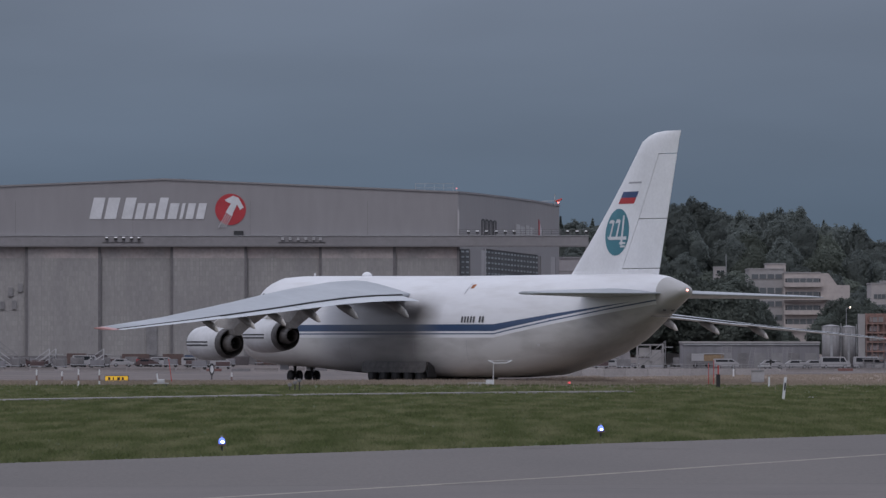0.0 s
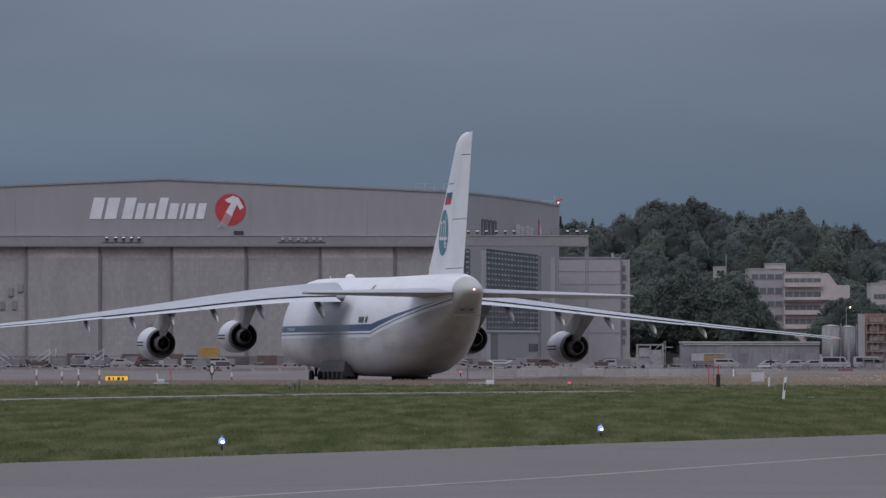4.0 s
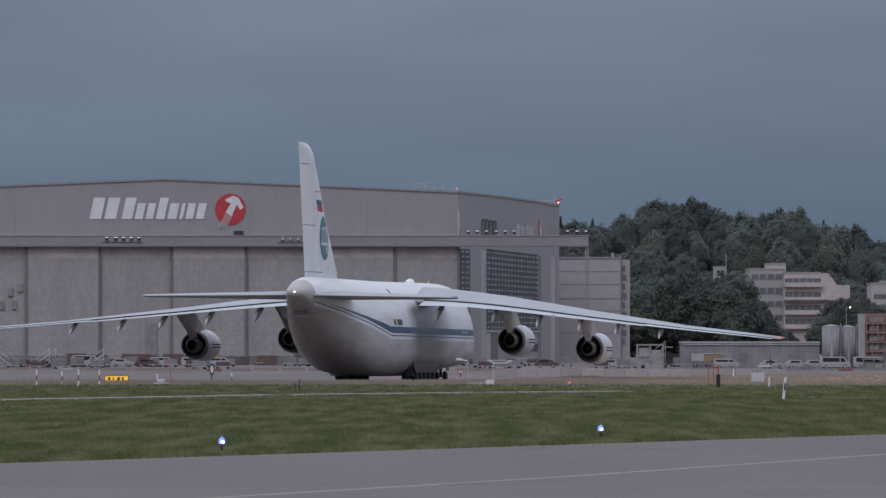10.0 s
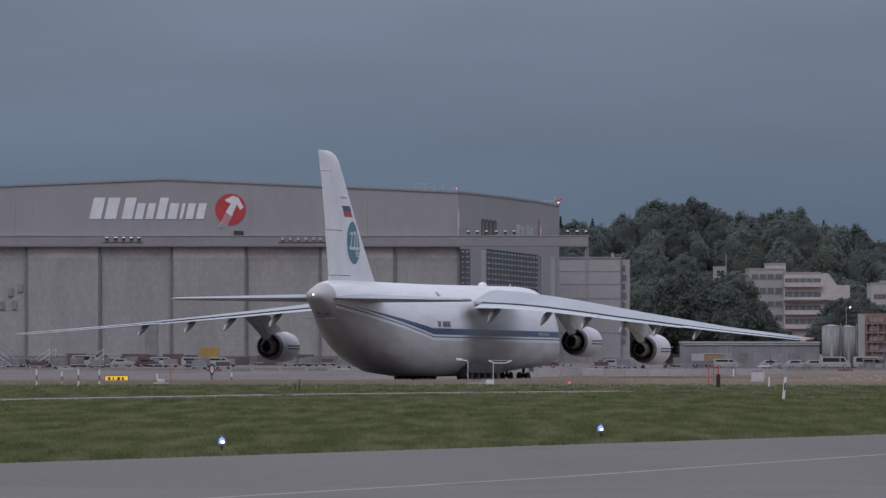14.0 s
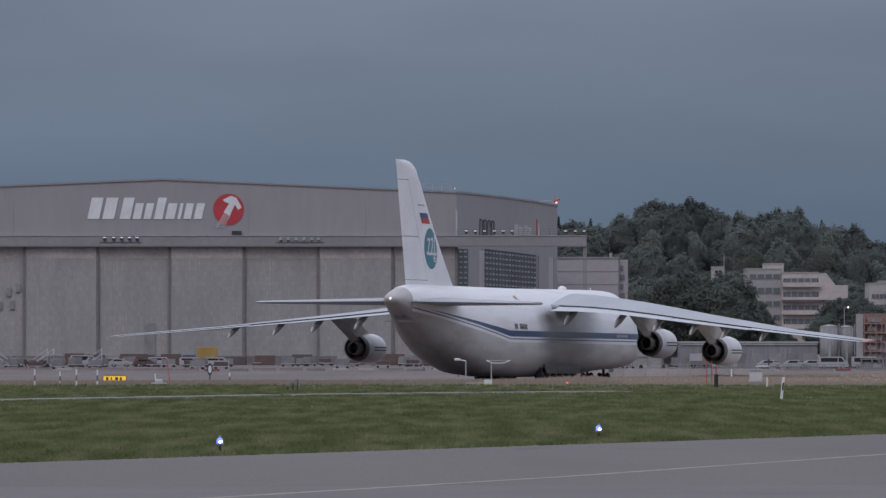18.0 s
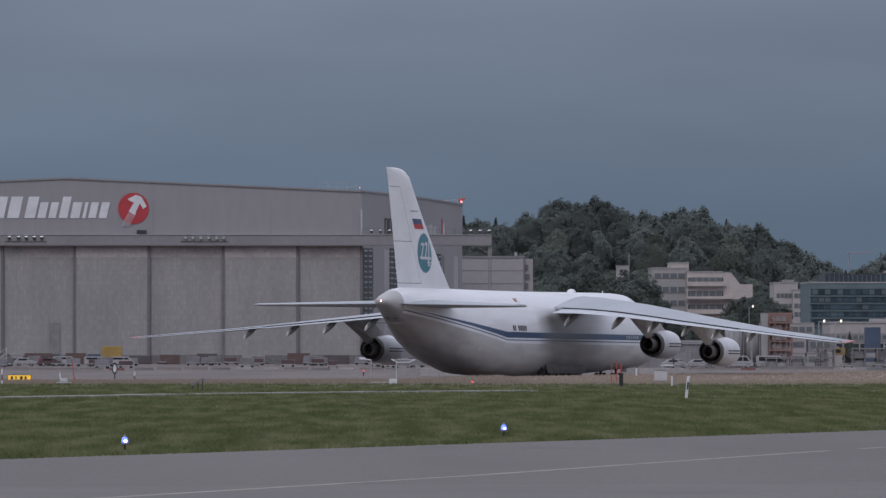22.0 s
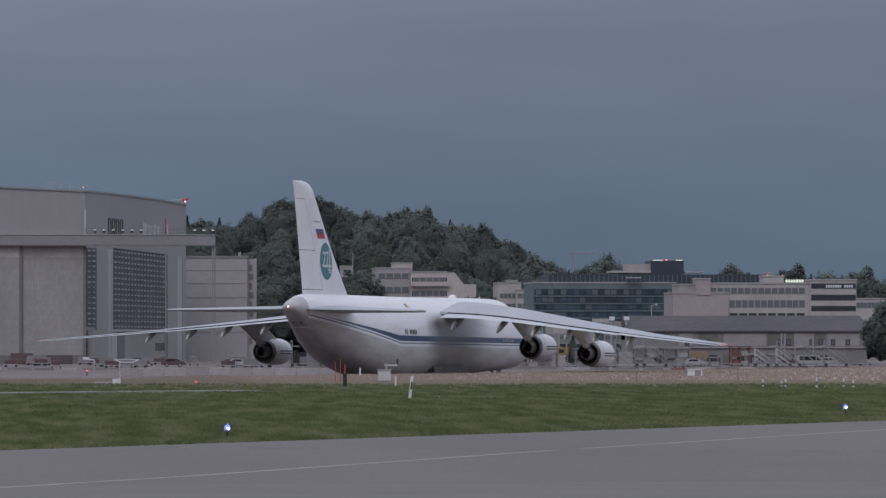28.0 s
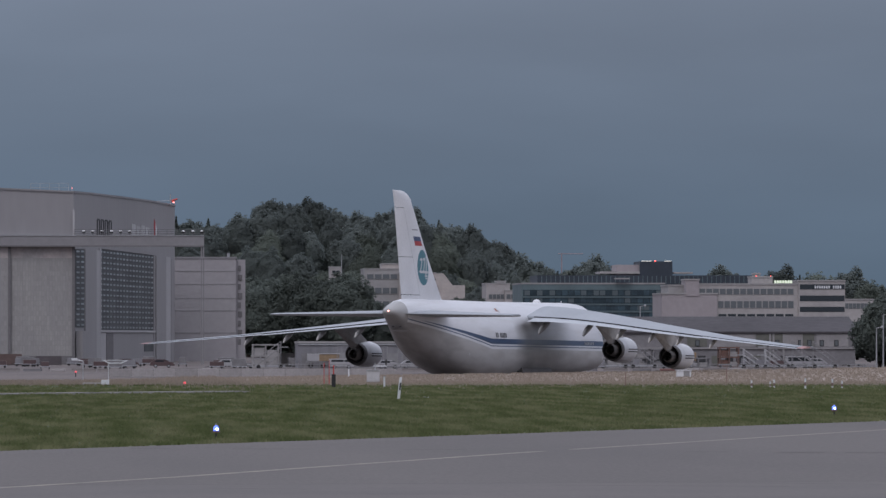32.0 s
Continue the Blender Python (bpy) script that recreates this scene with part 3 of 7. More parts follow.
part("lamp", rod((0.75, -0.3, 0.25), (0.75, -0.3, 0.55), 0.16, n=10), glow("red_warning_lamp", (1.0, 0.25, 0.22), 3.5), mast, "glowing red lamp")
vent = thing("roof_vent", "flat dark vent on the hangar ridge", "vent", (-53.17, HY + 1, 35.08))
part("cap", boxes((-1.0, 1.0, 0, 1.5, 0.3, 0.5), bevel=0.05), DARK_METAL, vent)
part("stem", rod((0, 0.7, -0.3), (0, 0.7, 0.35), 0.15, n=8), STEEL, vent)

# ---- annex beside the hangar ----
ANNEX = surface("annex_panels", (0.325, 0.303, 0.315), 0.6, 0.05, 0.06, 0.8, second=(0.30, 0.284, 0.29))
annex = thing("annex_building", "plain pale annex with flat roof and stair tower", "building", (0, 1420, 0))
AT = 21.67
part("wall", boxes((25.82, 40.53, 0, 40, BASE, AT)), ANNEX, annex)
part("roof", boxes((25.82 - 0.2, 40.53 + 0.2, -0.2, 40, AT, AT + 0.4)), BEAM_GREY, annex)
for py in (18.7, 15.73, 12.51, 9.67, 4.63):
    part("seam", boxes((25.82, 40.53, -0.08, 0, py, py + 0.14)), BEAM_GREY, annex)
part("stair_tower", boxes((40.53, 42.73, 2, 14, BASE, AT - 0.2)), ANNEX, annex)
for k in range(9):
    z = 2.0 + k * 2.1
    part("stair_window", boxes((41.05, 41.7 + 0.3 * (k % 2), 1.8, 2.0, z, z + 1.3)), JOINT, annex)
part("roof_vent", rod((38.86, 3, AT), (38.86, 3, AT + 1.3), 0.35, n=8), STEEL, annex)

# ---- aircraft ----
def fuselage_paint():
    """White above, blue cheatline that climbs towards the tail, pale grey belly with soot."""
    m, n, l, b = node_material("airframe_paint")
    tc, sep = n.new("ShaderNodeTexCoord"), n.new("ShaderNodeSeparateXYZ")
    l.new(tc.outputs["Object"], sep.inputs[0])

    def calc(op, a, c=0.0, d=None):
        k = n.new("ShaderNodeMath")
        k.operation = op
        for i, v in enumerate((a, c) if d is None else (a, c, d)):
            if isinstance(v, (int, float)):
                k.inputs[i].default_value = v
            else:
                l.new(v, k.inputs[i])
        return k.outputs[0]

    aft = calc("MAXIMUM", calc("SUBTRACT", 23.0, sep.outputs["Y"]), 0.0)
    height = calc("SUBTRACT", sep.outputs["Z"], calc("MULTIPLY", aft, 0.128))

    def band(lo, hi):
        return calc("MULTIPLY", calc("GREATER_THAN", height, lo), calc("LESS_THAN", height, hi))

    slim = calc("SUBTRACT", 4.78, calc("MULTIPLY", aft, 0.031))  # the broad band narrows towards the tail
    stripes = calc("MAXIMUM", band(4.22, slim), band(3.96, 4.06))
    belly = calc("LESS_THAN", height, 3.70)
    noise_a, noise_b = n.new("ShaderNodeTexNoise"), n.new("ShaderNodeTexNoise")
    mp = n.new("ShaderNodeMapping")
    mp.inputs["Scale"].default_value = (1, 0.25, 1)
    l.new(tc.outputs["Object"], mp.inputs["Vector"])
    for t, s in ((noise_a, 0.8), (noise_b, 3.0)):
        t.inputs["Scale"].default_value, t.inputs["Detail"].default_value = s, 5
        l.new(mp.outputs[0], t.inputs["Vector"])

    def mix(a, c, f):
        k = n.new("ShaderNodeMix")
        k.data_type = "RGBA"
        for s, v in (("A", a), ("B", c)):
            if isinstance(v, tuple):
                k.inputs[s].default_value = (*v, 1)
            else:
                l.new(v, k.inputs[s])
        if isinstance(f, float):
            k.inputs["Factor"].default_value = f
        else:
            l.new(f, k.inputs["Factor"])
        return k.outputs["Result"]

    rear = n.new("ShaderNodeMapRange")  # dirt thickens over the rear ramp
    rear.inputs["From Min"].default_value, rear.inputs["From Max"].default_value = 30, 2
    rear.inputs["To Max"].default_value = 0.42
    l.new(sep.outputs["Y"], rear.inputs["Value"])
    soot = n.new("ShaderNodeMapRange")
    soot.inputs["From Min"].default_value, soot.inputs["From Max"].default_value = 0.42, 0.62
    soot.inputs["To Max"].default_value = 0.5
    l.new(noise_a.outputs["Fac"], soot.inputs["Value"])
    white = mix((0.71, 0.71, 0.73), (0.62, 0.62, 0.64), noise_b.outputs["Fac"])
    streak = n.new("ShaderNodeMapRange")  # oily streaks that run back along the sides
    streak.inputs["From Min"].default_value, streak.inputs["From Max"].default_value = 0.50, 0.72
    streak.inputs["To Max"].default_value = 0.45
    mp2, noise_c = n.new("ShaderNodeMapping"), n.new("ShaderNodeTexNoise")
    mp2.inputs["Scale"].default_value, mp2.inputs["Rotation"].default_value = (1, 0.12, 1), (radians(-6), 0, 0)
    noise_c.inputs["Scale"].default_value, noise_c.inputs["Detail"].default_value = 1.3, 6
    l.new(tc.outputs["Object"], mp2.inputs["Vector"])
    l.new(mp2.outputs[0], noise_c.inputs["Vector"])
    l.new(noise_c.outputs["Fac"], streak.inputs["Value"])
    white = mix(white, (0.50, 0.485, 0.475), streak.outputs["Result"])
    grey = mix((0.50, 0.49, 0.482), (0.30, 0.285, 0.275), calc("ADD", soot.outputs["Result"], rear.outputs["Result"]))
    # exhaust stain down the side behind the wing root, plus painted wing shade
    along = calc("MAXIMUM", calc("SUBTRACT", 1.0, calc("MAXIMUM", calc("DIVIDE", calc("SUBTRACT", sep.outputs["Y"], 35.4), 9.0), calc("DIVIDE", calc("SUBTRACT", 35.4, sep.outputs["Y"]), 4.2))), 0.0)
    down = calc("MINIMUM", calc("MAXIMUM", calc("SUBTRACT", 7.3, sep.outputs["Z"]), 0.0), 1.0)
    stain_and_shade = calc("MULTIPLY", calc("MULTIPLY", along, down), calc("ADD", 0.25, noise_a.outputs["Fac"]))
    white = mix(white, (0.21, 0.19, 0.18), stain_and_shade)
    cap = calc("LESS_THAN", sep.outputs["Y"], 2.6)
    striped = mix(mix(mix(white, grey, belly), (0.026, 0.056, 0.125), stripes), (0.17, 0.165, 0.165), calc("MULTIPLY", stain_and_shade, 0.75))
    col = mix(striped, (0.36, 0.35, 0.342), cap)
    l.new(col, b.inputs["Base Color"])
    b.inputs["Roughness"].default_value = 0.32
    return m


AIRFRAME = fuselage_paint()
aircraft = thing("cargo_aircraft", "white four-engined high-wing cargo aircraft with a blue stripe", "aircraft")

# station (metres from the tail cone), top, bottom, half width, height of the widest point
FUSELAGE = [(0.0, 7.55, 7.22, 0.36, 7.38), (0.15, 7.66, 7.05, 0.58, 7.36), (0.5, 7.82, 6.85, 0.80, 7.3), (1.5, 8.16, 6.4, 1.05, 7.2), (3.0, 8.52, 5.65, 1.32, 7.0), (5.0, 8.72, 4.7, 1.72, 6.6),
            (8, 8.76, 3.35, 2.32, 5.9), (11.5, 8.76, 2.28, 2.8, 5.1), (15, 8.76, 1.55, 3.25, 4.4), (20, 8.76, 0.72, 3.55, 3.9), (26, 8.76, 0.5, 3.65, 3.6),
            (34, 8.78, 0.48, 3.65, 3.6), (42, 8.85, 0.55, 3.65, 3.6), (50, 8.92, 0.88, 3.65, 3.6), (57, 8.98, 1.22, 3.65, 3.6), (60.5, 8.98, 1.3, 3.6, 3.6),
            (62.5, 8.9, 1.4, 3.45, 3.55), (64.0, 8.55, 1.5, 3.25, 3.5), (65.3, 7.6, 1.65, 2.9, 3.45), (66.6, 6.0, 1.9, 2.4, 3.4), (67.8, 5.0, 2.25, 1.75, 3.35), (68.6, 4.2, 2.65, 1.0, 3.3), (69.0, 3.6, 3.1, 0.3, 3.3)]


def belly(y):
    """How square the lower hull is: fuller round the main gear."""
    return 0.62 - 0.17 * smooth_step(20, 30, y) * (1 - smooth_step(50, 58, y))


def hull_ring(y, top, low, half, mid, n=40):
    out = []
    for i in range(n):
        a = 2 * math.pi * i / n
        c, s = math.cos(a), math.sin(a)
        if s >= 0:
            out.append((math.copysign(half * abs(c) ** 0.92, c), y, mid + (top - mid) * abs(s) ** 0.95))
        else:
            out.append((math.copysign(half * abs(c) ** belly(y), c), y, mid - (mid - low) * abs(s) ** 0.8))
    return out


part("fuselage", loft(bmesh.new(), [hull_ring(*s) for s in FUSELAGE]), AIRFRAME, aircraft, smooth=True)


def wing_at(s):
    """Leading edge y, trailing edge y, z of both and thickness at the distance s out from the centre line."""
    def lerp(pts):
        for (a, va), (b, vb) in zip(pts, pts[1:]):
            if s <= b:
                return va + (vb - va) * (s - a) / (b - a)
        return pts[-1][1]
    return (lerp([(0, 51.2), (3.6, 50.3), (36.9, 28.1)]), lerp([(0, 34.6), (3.6, 34.5), (12, 33.1), (36.9, 24.7)]),
            lerp([(0, 8.35), (3.6, 8.12), (6, 7.88), (10, 7.43), (14, 6.89), (18, 6.31), (22, 5.77), (27.6, 5.01), (36.9, 4.1)]),
            lerp([(0, 6.9), (3.6, 6.8), (6, 6.78), (8, 6.7), (10.4, 6.53), (13, 6.28), (18, 5.75), (27.6, 4.8), (36.9, 3.95)]),
            lerp([(0, 1.75), (3.6, 1.7), (18, 0.95), (36.9, 0.28)]))


def airfoil(side, s, f0, f1, n=9, thick=1.0):
    """A closed wing section from the fraction f0 to f1 of the chord (0 the leading edge)."""
    le, te, zl, zt, th = wing_at(s)
    up, low = [], []
    for i in range(n):
        f = f0 + (f1 - f0) * (0.5 - 0.5 * math.cos(math.pi * i / (n - 1)))
        h = th * thick * (1.48 * math.sqrt(max(f, 0)) - 0.63 * f - 1.76 * f * f + 1.42 * f ** 3 - 0.51 * f ** 4)
        y, z = le + (te - le) * f, zl + (zt - zl) * f
        up.append((side * s, y, z + h * 0.62))
        low.append((side * s, y, z - h * 0.38))
    return up + low[::-1]


def panel(side, stations, f0, f1):
    bm = loft(bmesh.new(), [airfoil(side, s, f0, f1) for s in stations])
    bmesh.ops.recalc_face_normals(bm, faces=bm.faces)
    return bm


TIP_RED = surface("faded_red_tip", (0.42, 0.2, 0.185), 0.5, 0.1, 1, 6)
for side in (-1, 1):
    wing = part("wing", panel(side, [0.4, 3.6, 7, 10, 14, 18, 23, 28, 32, 36.2], 0.0, 0.80), WING_GREY, aircraft, smooth=True)
    part("wing_tip", panel(side, [36.22, 36.6, 36.9], 0.0, 1.0), TIP_RED, wing, "faded red wing tip")
    part("flap_gap", panel(side, [3.6, 7, 10, 14, 18, 23, 28, 32, 36.15], 0.803, 0.8165), DARK, wing, "dark gap before the flaps")
    for a, c in ((3.7, 16.0), (16.08, 24.5), (24.58, 36.2)):
        k = 5
        part("flap" if c < 30 else "aileron", panel(side, [a + (c - a) * i / k for i in range(k + 1)], 0.8165, 1.0), FLAP_GREY, wing, at=(0, 0, -0.10 + 0.05 * (a > 20)))


# fin with its rudder
HINGE = 0.62  # the rudder's hinge, as a fraction of the chord


def fin_ring(z, y_le, y_te, half, f0=0.0, f1=1.0):
    n = 8
    right = [(half * 2.2 * math.sqrt(f) * (1 - f) ** 0.8 + 0.02, y_le + (y_te - y_le) * f, z) for f in [f0 + (f1 - f0) * i / n for i in range(n + 1)]]
    return right + [(-x, y, zz) for x, y, zz in right[::-1]]


def fin_line(z):
    f = (z - 8.6) / (19.75 - 8.6)
    return 17.1 + (5.9 - 17.1) * f - 0.4 * math.sin(math.pi * max(0, f)), 4.1 + (1.15 - 4.1) * f


def fin_at(z):
    return z, fin_line(z)[0], fin_line(z)[1], 0.55 - 0.025 * (z - 8.6)


def crisp(bm):
    """Smooth faces that meet in sharp edges at their ends."""
    bmesh.ops.recalc_face_normals(bm, faces=bm.faces)
    for face in bm.faces:
        face.smooth = True
    for edge in bm.edges:
        edge.smooth = edge.calc_face_angle(3.0) < 0.6
    return bm


fin_mesh = loft(bmesh.new(), [fin_ring(8.2, 18.6, 4.2, 0.62), fin_ring(*fin_at(8.6)), fin_ring(*fin_at(9.1))])
loft(fin_mesh, [fin_ring(*fin_at(z), f1=HINGE) for z in (9.1, 10, 12, 14, 16, 18.05)])
loft(fin_mesh, [fin_ring(*f) for f in (fin_at(18.05), fin_at(19), (19.45, 5.55, 1.15, 0.2), (19.68, 4.6, 1.1, 0.12), (19.78, 3.4, 1.1, 0.05))])
fin = part("fin", crisp(fin_mesh), WHITE_PAINT, aircraft)


def hinge(z):
    le, te = fin_line(z)
    return Vector((0, le + (te - le) * HINGE, z))


# the two halves of the rudder, which swing on the hinge
RUDDERS = []
for levels, most in (((9.16, 11, 12.97), 7.0), ((13.03, 15, 16.5, 17.99), 12.5)):
    RUDDERS.append((part("rudder", crisp(loft(bmesh.new(), [fin_ring(*fin_at(z), f0=HINGE + 0.055 / (fin_line(z)[0] - fin_line(z)[1])) for z in levels])), WHITE_PAINT, aircraft, "white hinged rudder half"), most))

# tailplane
def tail_ring(side, s):
    f = (s - 1.2) / (13.0 - 1.2)
    le, te, z, th = 12.4 + (3.7 - 12.4) * f, 2.0 + (0.4 - 2.0) * f, 7.15 - 0.15 * f, 0.8 - 0.55 * f
    up = [(side * s, le + (te - le) * k / 8, z + th * 1.4 * math.sqrt(k / 8) * (1 - k / 8) + 0.02) for k in range(9)]
    return up + [(side * s, y, z - (zz - z) * 0.7) for x, y, zz in up[::-1]]


for side in (-1, 1):
    bm = loft(bmesh.new(), [tail_ring(side, s) for s in (0.6, 2.5, 5, 8, 11, 12.7, 13.0)])
    bmesh.ops.recalc_face_normals(bm, faces=bm.faces)
    part("tailplane", bm, WING_GREY, aircraft, smooth=True)

# engines
def revolve(profile, n=28):
    """A ring of revolution about the y axis through the profile's (y, radius) points."""
    return loft(bmesh.new(), [ring(0, y, 0, r, r, n) for y, r in profile], cap=False)


CORE_STEEL = surface("heat_stained_steel", (0.22, 0.20, 0.19), 0.5, 0.2, 2, 10, second=(0.15, 0.137, 0.13))
SOOTY = surface("sooty_steel", (0.105, 0.096, 0.094), 0.6, 0.2, 2, 8)
PYLON_PAINT = surface("sooty_pylon_paint", (0.42, 0.40, 0.38), 0.5, 0.12, 0.6, 4, second=(0.31, 0.285, 0.265))
NACELLE = surface("nacelle_paint", (0.60, 0.60, 0.62), 0.35, 0.06, 0.6, 5, second=(0.48, 0.48, 0.49))
for side in (-1, 1):
    for s, y0, z0 in ((10.03, 45.16, 3.79), (17.83, 40.54, 3.11)):
        eng = part("engine", revolve([(0.0, 1.08), (0.04, 1.13), (0.9, 1.28), (2.4, 1.40), (4.4, 1.40), (5.2, 1.30), (5.5, 1.18), (5.42, 1.08), (4.9, 1.05)]), NACELLE, aircraft, at=(side * s, y0, z0), smooth=True)
        part("exhaust", revolve([(-0.02, 1.09), (0.02, 1.03), (0.4, 0.98), (0.95, 0.9), (1.0, 0.3)]), SOOTY, eng, "sooty dark exhaust", smooth=True)
        part("nozzle", revolve([(-0.03, 1.07), (-0.02, 1.135), (0.04, 1.15), (0.6, 1.245), (0.62, 1.2)]), SOOTY, eng, "dark exhaust nozzle", smooth=True)
        part("exhaust_ring", revolve([(-0.75, 0.50), (-0.7, 0.55), (0.2, 0.70), (1.0, 0.80), (1.0, 0.6), (0.2, 0.56), (-0.75, 0.48)]), CORE_STEEL, eng, smooth=True)
        part("exhaust_cone", revolve([(-0.5, 0.03), (-0.3, 0.12), (0.3, 0.34), (0.9, 0.42)]), SOOTY, eng, smooth=True)
        part("fan", revolve([(4.85, 1.05), (4.95, 0.35), (5.3, 0.04)]), DARK_METAL, eng, smooth=True)
        for z in (0.02, -0.24):
            part("cowl_line", loft(bmesh.new(), [[(math.sqrt(max(0, r * r - zz * zz)) + 0.008, y, zz) for zz in (z, z + 0.12)] for y, r in ((1.6, 1.345), (2.4, 1.40), (4.4, 1.40), (5.2, 1.30), (5.4, 1.24))], cap=False, closed=False), SIGN_DARK, eng)
            part("cowl_line", loft(bmesh.new(), [[(-math.sqrt(max(0, r * r - zz * zz)) - 0.008, y, zz) for zz in (z + 0.12, z)] for y, r in ((1.6, 1.345), (2.4, 1.40), (4.4, 1.40), (5.2, 1.30), (5.4, 1.24))], cap=False, closed=False), SIGN_DARK, eng)
        le, te, zl, zt, th = wing_at(s)
        pyl = bmesh.new()
        zw = (zl + zt) / 2 - 0.1
        loft(pyl, [[(x, a, z0 + 0.62) for x, a in ((-0.16, y0 - 0.9), (-0.16, y0 + 3.6), (0, y0 + 4.4), (0.16, y0 + 3.6), (0.16, y0 - 0.9), (0, y0 - 1.5))],
                   [(x, a, z0 + 1.15) for x, a in ((-0.34, y0 - 1.0), (-0.3, y0 + 3.8), (0, y0 + 4.6), (0.3, y0 + 3.8), (0.34, y0 - 1.0), (0, y0 - 2.7))],
                   [(x, a, zw) for x, a in ((-0.36, y0 - 4.0), (-0.36, le - 1.2), (0, le - 0.4), (0.36, le - 1.2), (0.36, y0 - 4.0), (0, y0 - 7.6))]])
        part("pylon", pyl, PYLON_PAINT, eng, at=(0, -y0, -z0))

# ---- aircraft details ----
# flap-track fairings under the trailing edge
POD = surface("fairing_paint", (0.21, 0.204, 0.202), 0.4, 0.08, 0.8, 6)
for side in (-1, 1):
    for s in (5.4, 10.6, 14.7, 18.6, 22.0, 26.0):
        le, te, zl, zt, th = wing_at(s)
        k = 0.92 - 0.012 * s
        pod = loft(bmesh.new(), [ring(0, y * k, z * k, rx * k, rz * k, 10) for y, z, rx, rz in
                                 ((4.2, 0.05, 0.05, 0.06), (3.0, -0.28, 0.20, 0.33), (1.6, -0.62, 0.25, 0.50), (0.4, -0.98, 0.23, 0.50), (-0.5, -1.36, 0.15, 0.36), (-1.0, -1.62, 0.04, 0.10))])
        fairing = part("flap_fairing", pod, POD, aircraft, at=(side * s, te, zt), smooth=True)
        part("fairing_tip", loft(bmesh.new(), [ring(0, y * k, z * k, rx * k, rz * k, 10) for y, z, rx, rz in ((-0.3, -1.28, 0.185, 0.40), (-0.5, -1.36, 0.165, 0.37), (-1.02, -1.63, 0.05, 0.11))]), PYLON_PAINT if s > 12 else POD, fairing, "grey fairing tip" if s > 12 else "", smooth=True)

# top fittings
part("radome", loft(bmesh.new(), [ring(0, 49.5, 8.7 + z, r, r, 16, "z") for z, r in ((0, 0.42), (0.25, 0.45), (0.42, 0.36), (0.52, 0.2), (0.56, 0.03))]), WHITE_PAINT, aircraft, "white radome bump", smooth=True)
part("antenna", boxes((-0.02, 0.02, 58.3, 58.5, 8.9, 9.22)), WHITE_PAINT, aircraft)
part("antenna", boxes((-0.03, 0.03, 15.2, 15.7, 8.7, 9.0)), WHITE_PAINT, aircraft)
for x in (-0.38, 0.38):
    part("vent", loft(bmesh.new(), [ring(x, 2.5 + k * 0.5, 5.95 - k * 0.3, 0.17, 0.10, 12) for k in (0, 0.3)]), JOINT, aircraft, "dark oval vent")
part("tail_lamp", rod((0, -0.06, 7.4), (0, 0.25, 7.4), 0.07, 0.10, 10), glow("tail_lamp_glass", (1.0, 0.40, 0.34), 5), aircraft, "lit reddish tail lamp")

part("door_line", boxes((-1.35, 1.35, 2.3, 3.05, 5.36, 5.41)), JOINT, aircraft)


def hull_half(y, z):
    """Half width of the hull at a station and height."""
    for a, b in zip(FUSELAGE, FUSELAGE[1:]):
        if a[0] <= y <= b[0]:
            f = (y - a[0]) / (b[0] - a[0])
            _, top, low, half, mid = [p + (q - p) * f for p, q in zip(a, b)]
            if z >= mid:
                s = min(1, ((z - mid) / (top - mid))) ** (1 / 0.95)
                return half * max(0.0, 1 - s * s) ** 0.46
            s = min(1, ((mid - z) / (mid - low))) ** (1 / 0.8)
            return half * max(0.0, 1 - s * s) ** (belly(y) / 2)
    return 0.0


def hull_patch(side, y0, y1, z0, z1, lift=0.012, n=4):
    """A thin patch that lies on the hull's side."""
    bm = bmesh.new()
    g = [[bm.verts.new((side * (hull_half(y0 + (y1 - y0) * i / n, z0 + (z1 - z0) * j / n) + lift), y0 + (y1 - y0) * i / n, z0 + (z1 - z0) * j / n)) for j in range(n + 1)] for i in range(n + 1)]
    for i in range(n):
        for j in range(n):
            bm.faces.new((g[i][j], g[i + 1][j], g[i + 1][j + 1], g[i][j + 1]))
    bmesh.ops.solidify(bm, geom=bm.faces[:], thickness=0.008)
    return bm


LETTER_GREY = surface("letter_grey_paint", (0.11, 0.11, 0.12), 0.5, 0.1, 1, 6)
HATCH_ORANGE = surface("hatch_label_orange", (0.60, 0.24, 0.10), 0.5, 0.1, 1, 6)
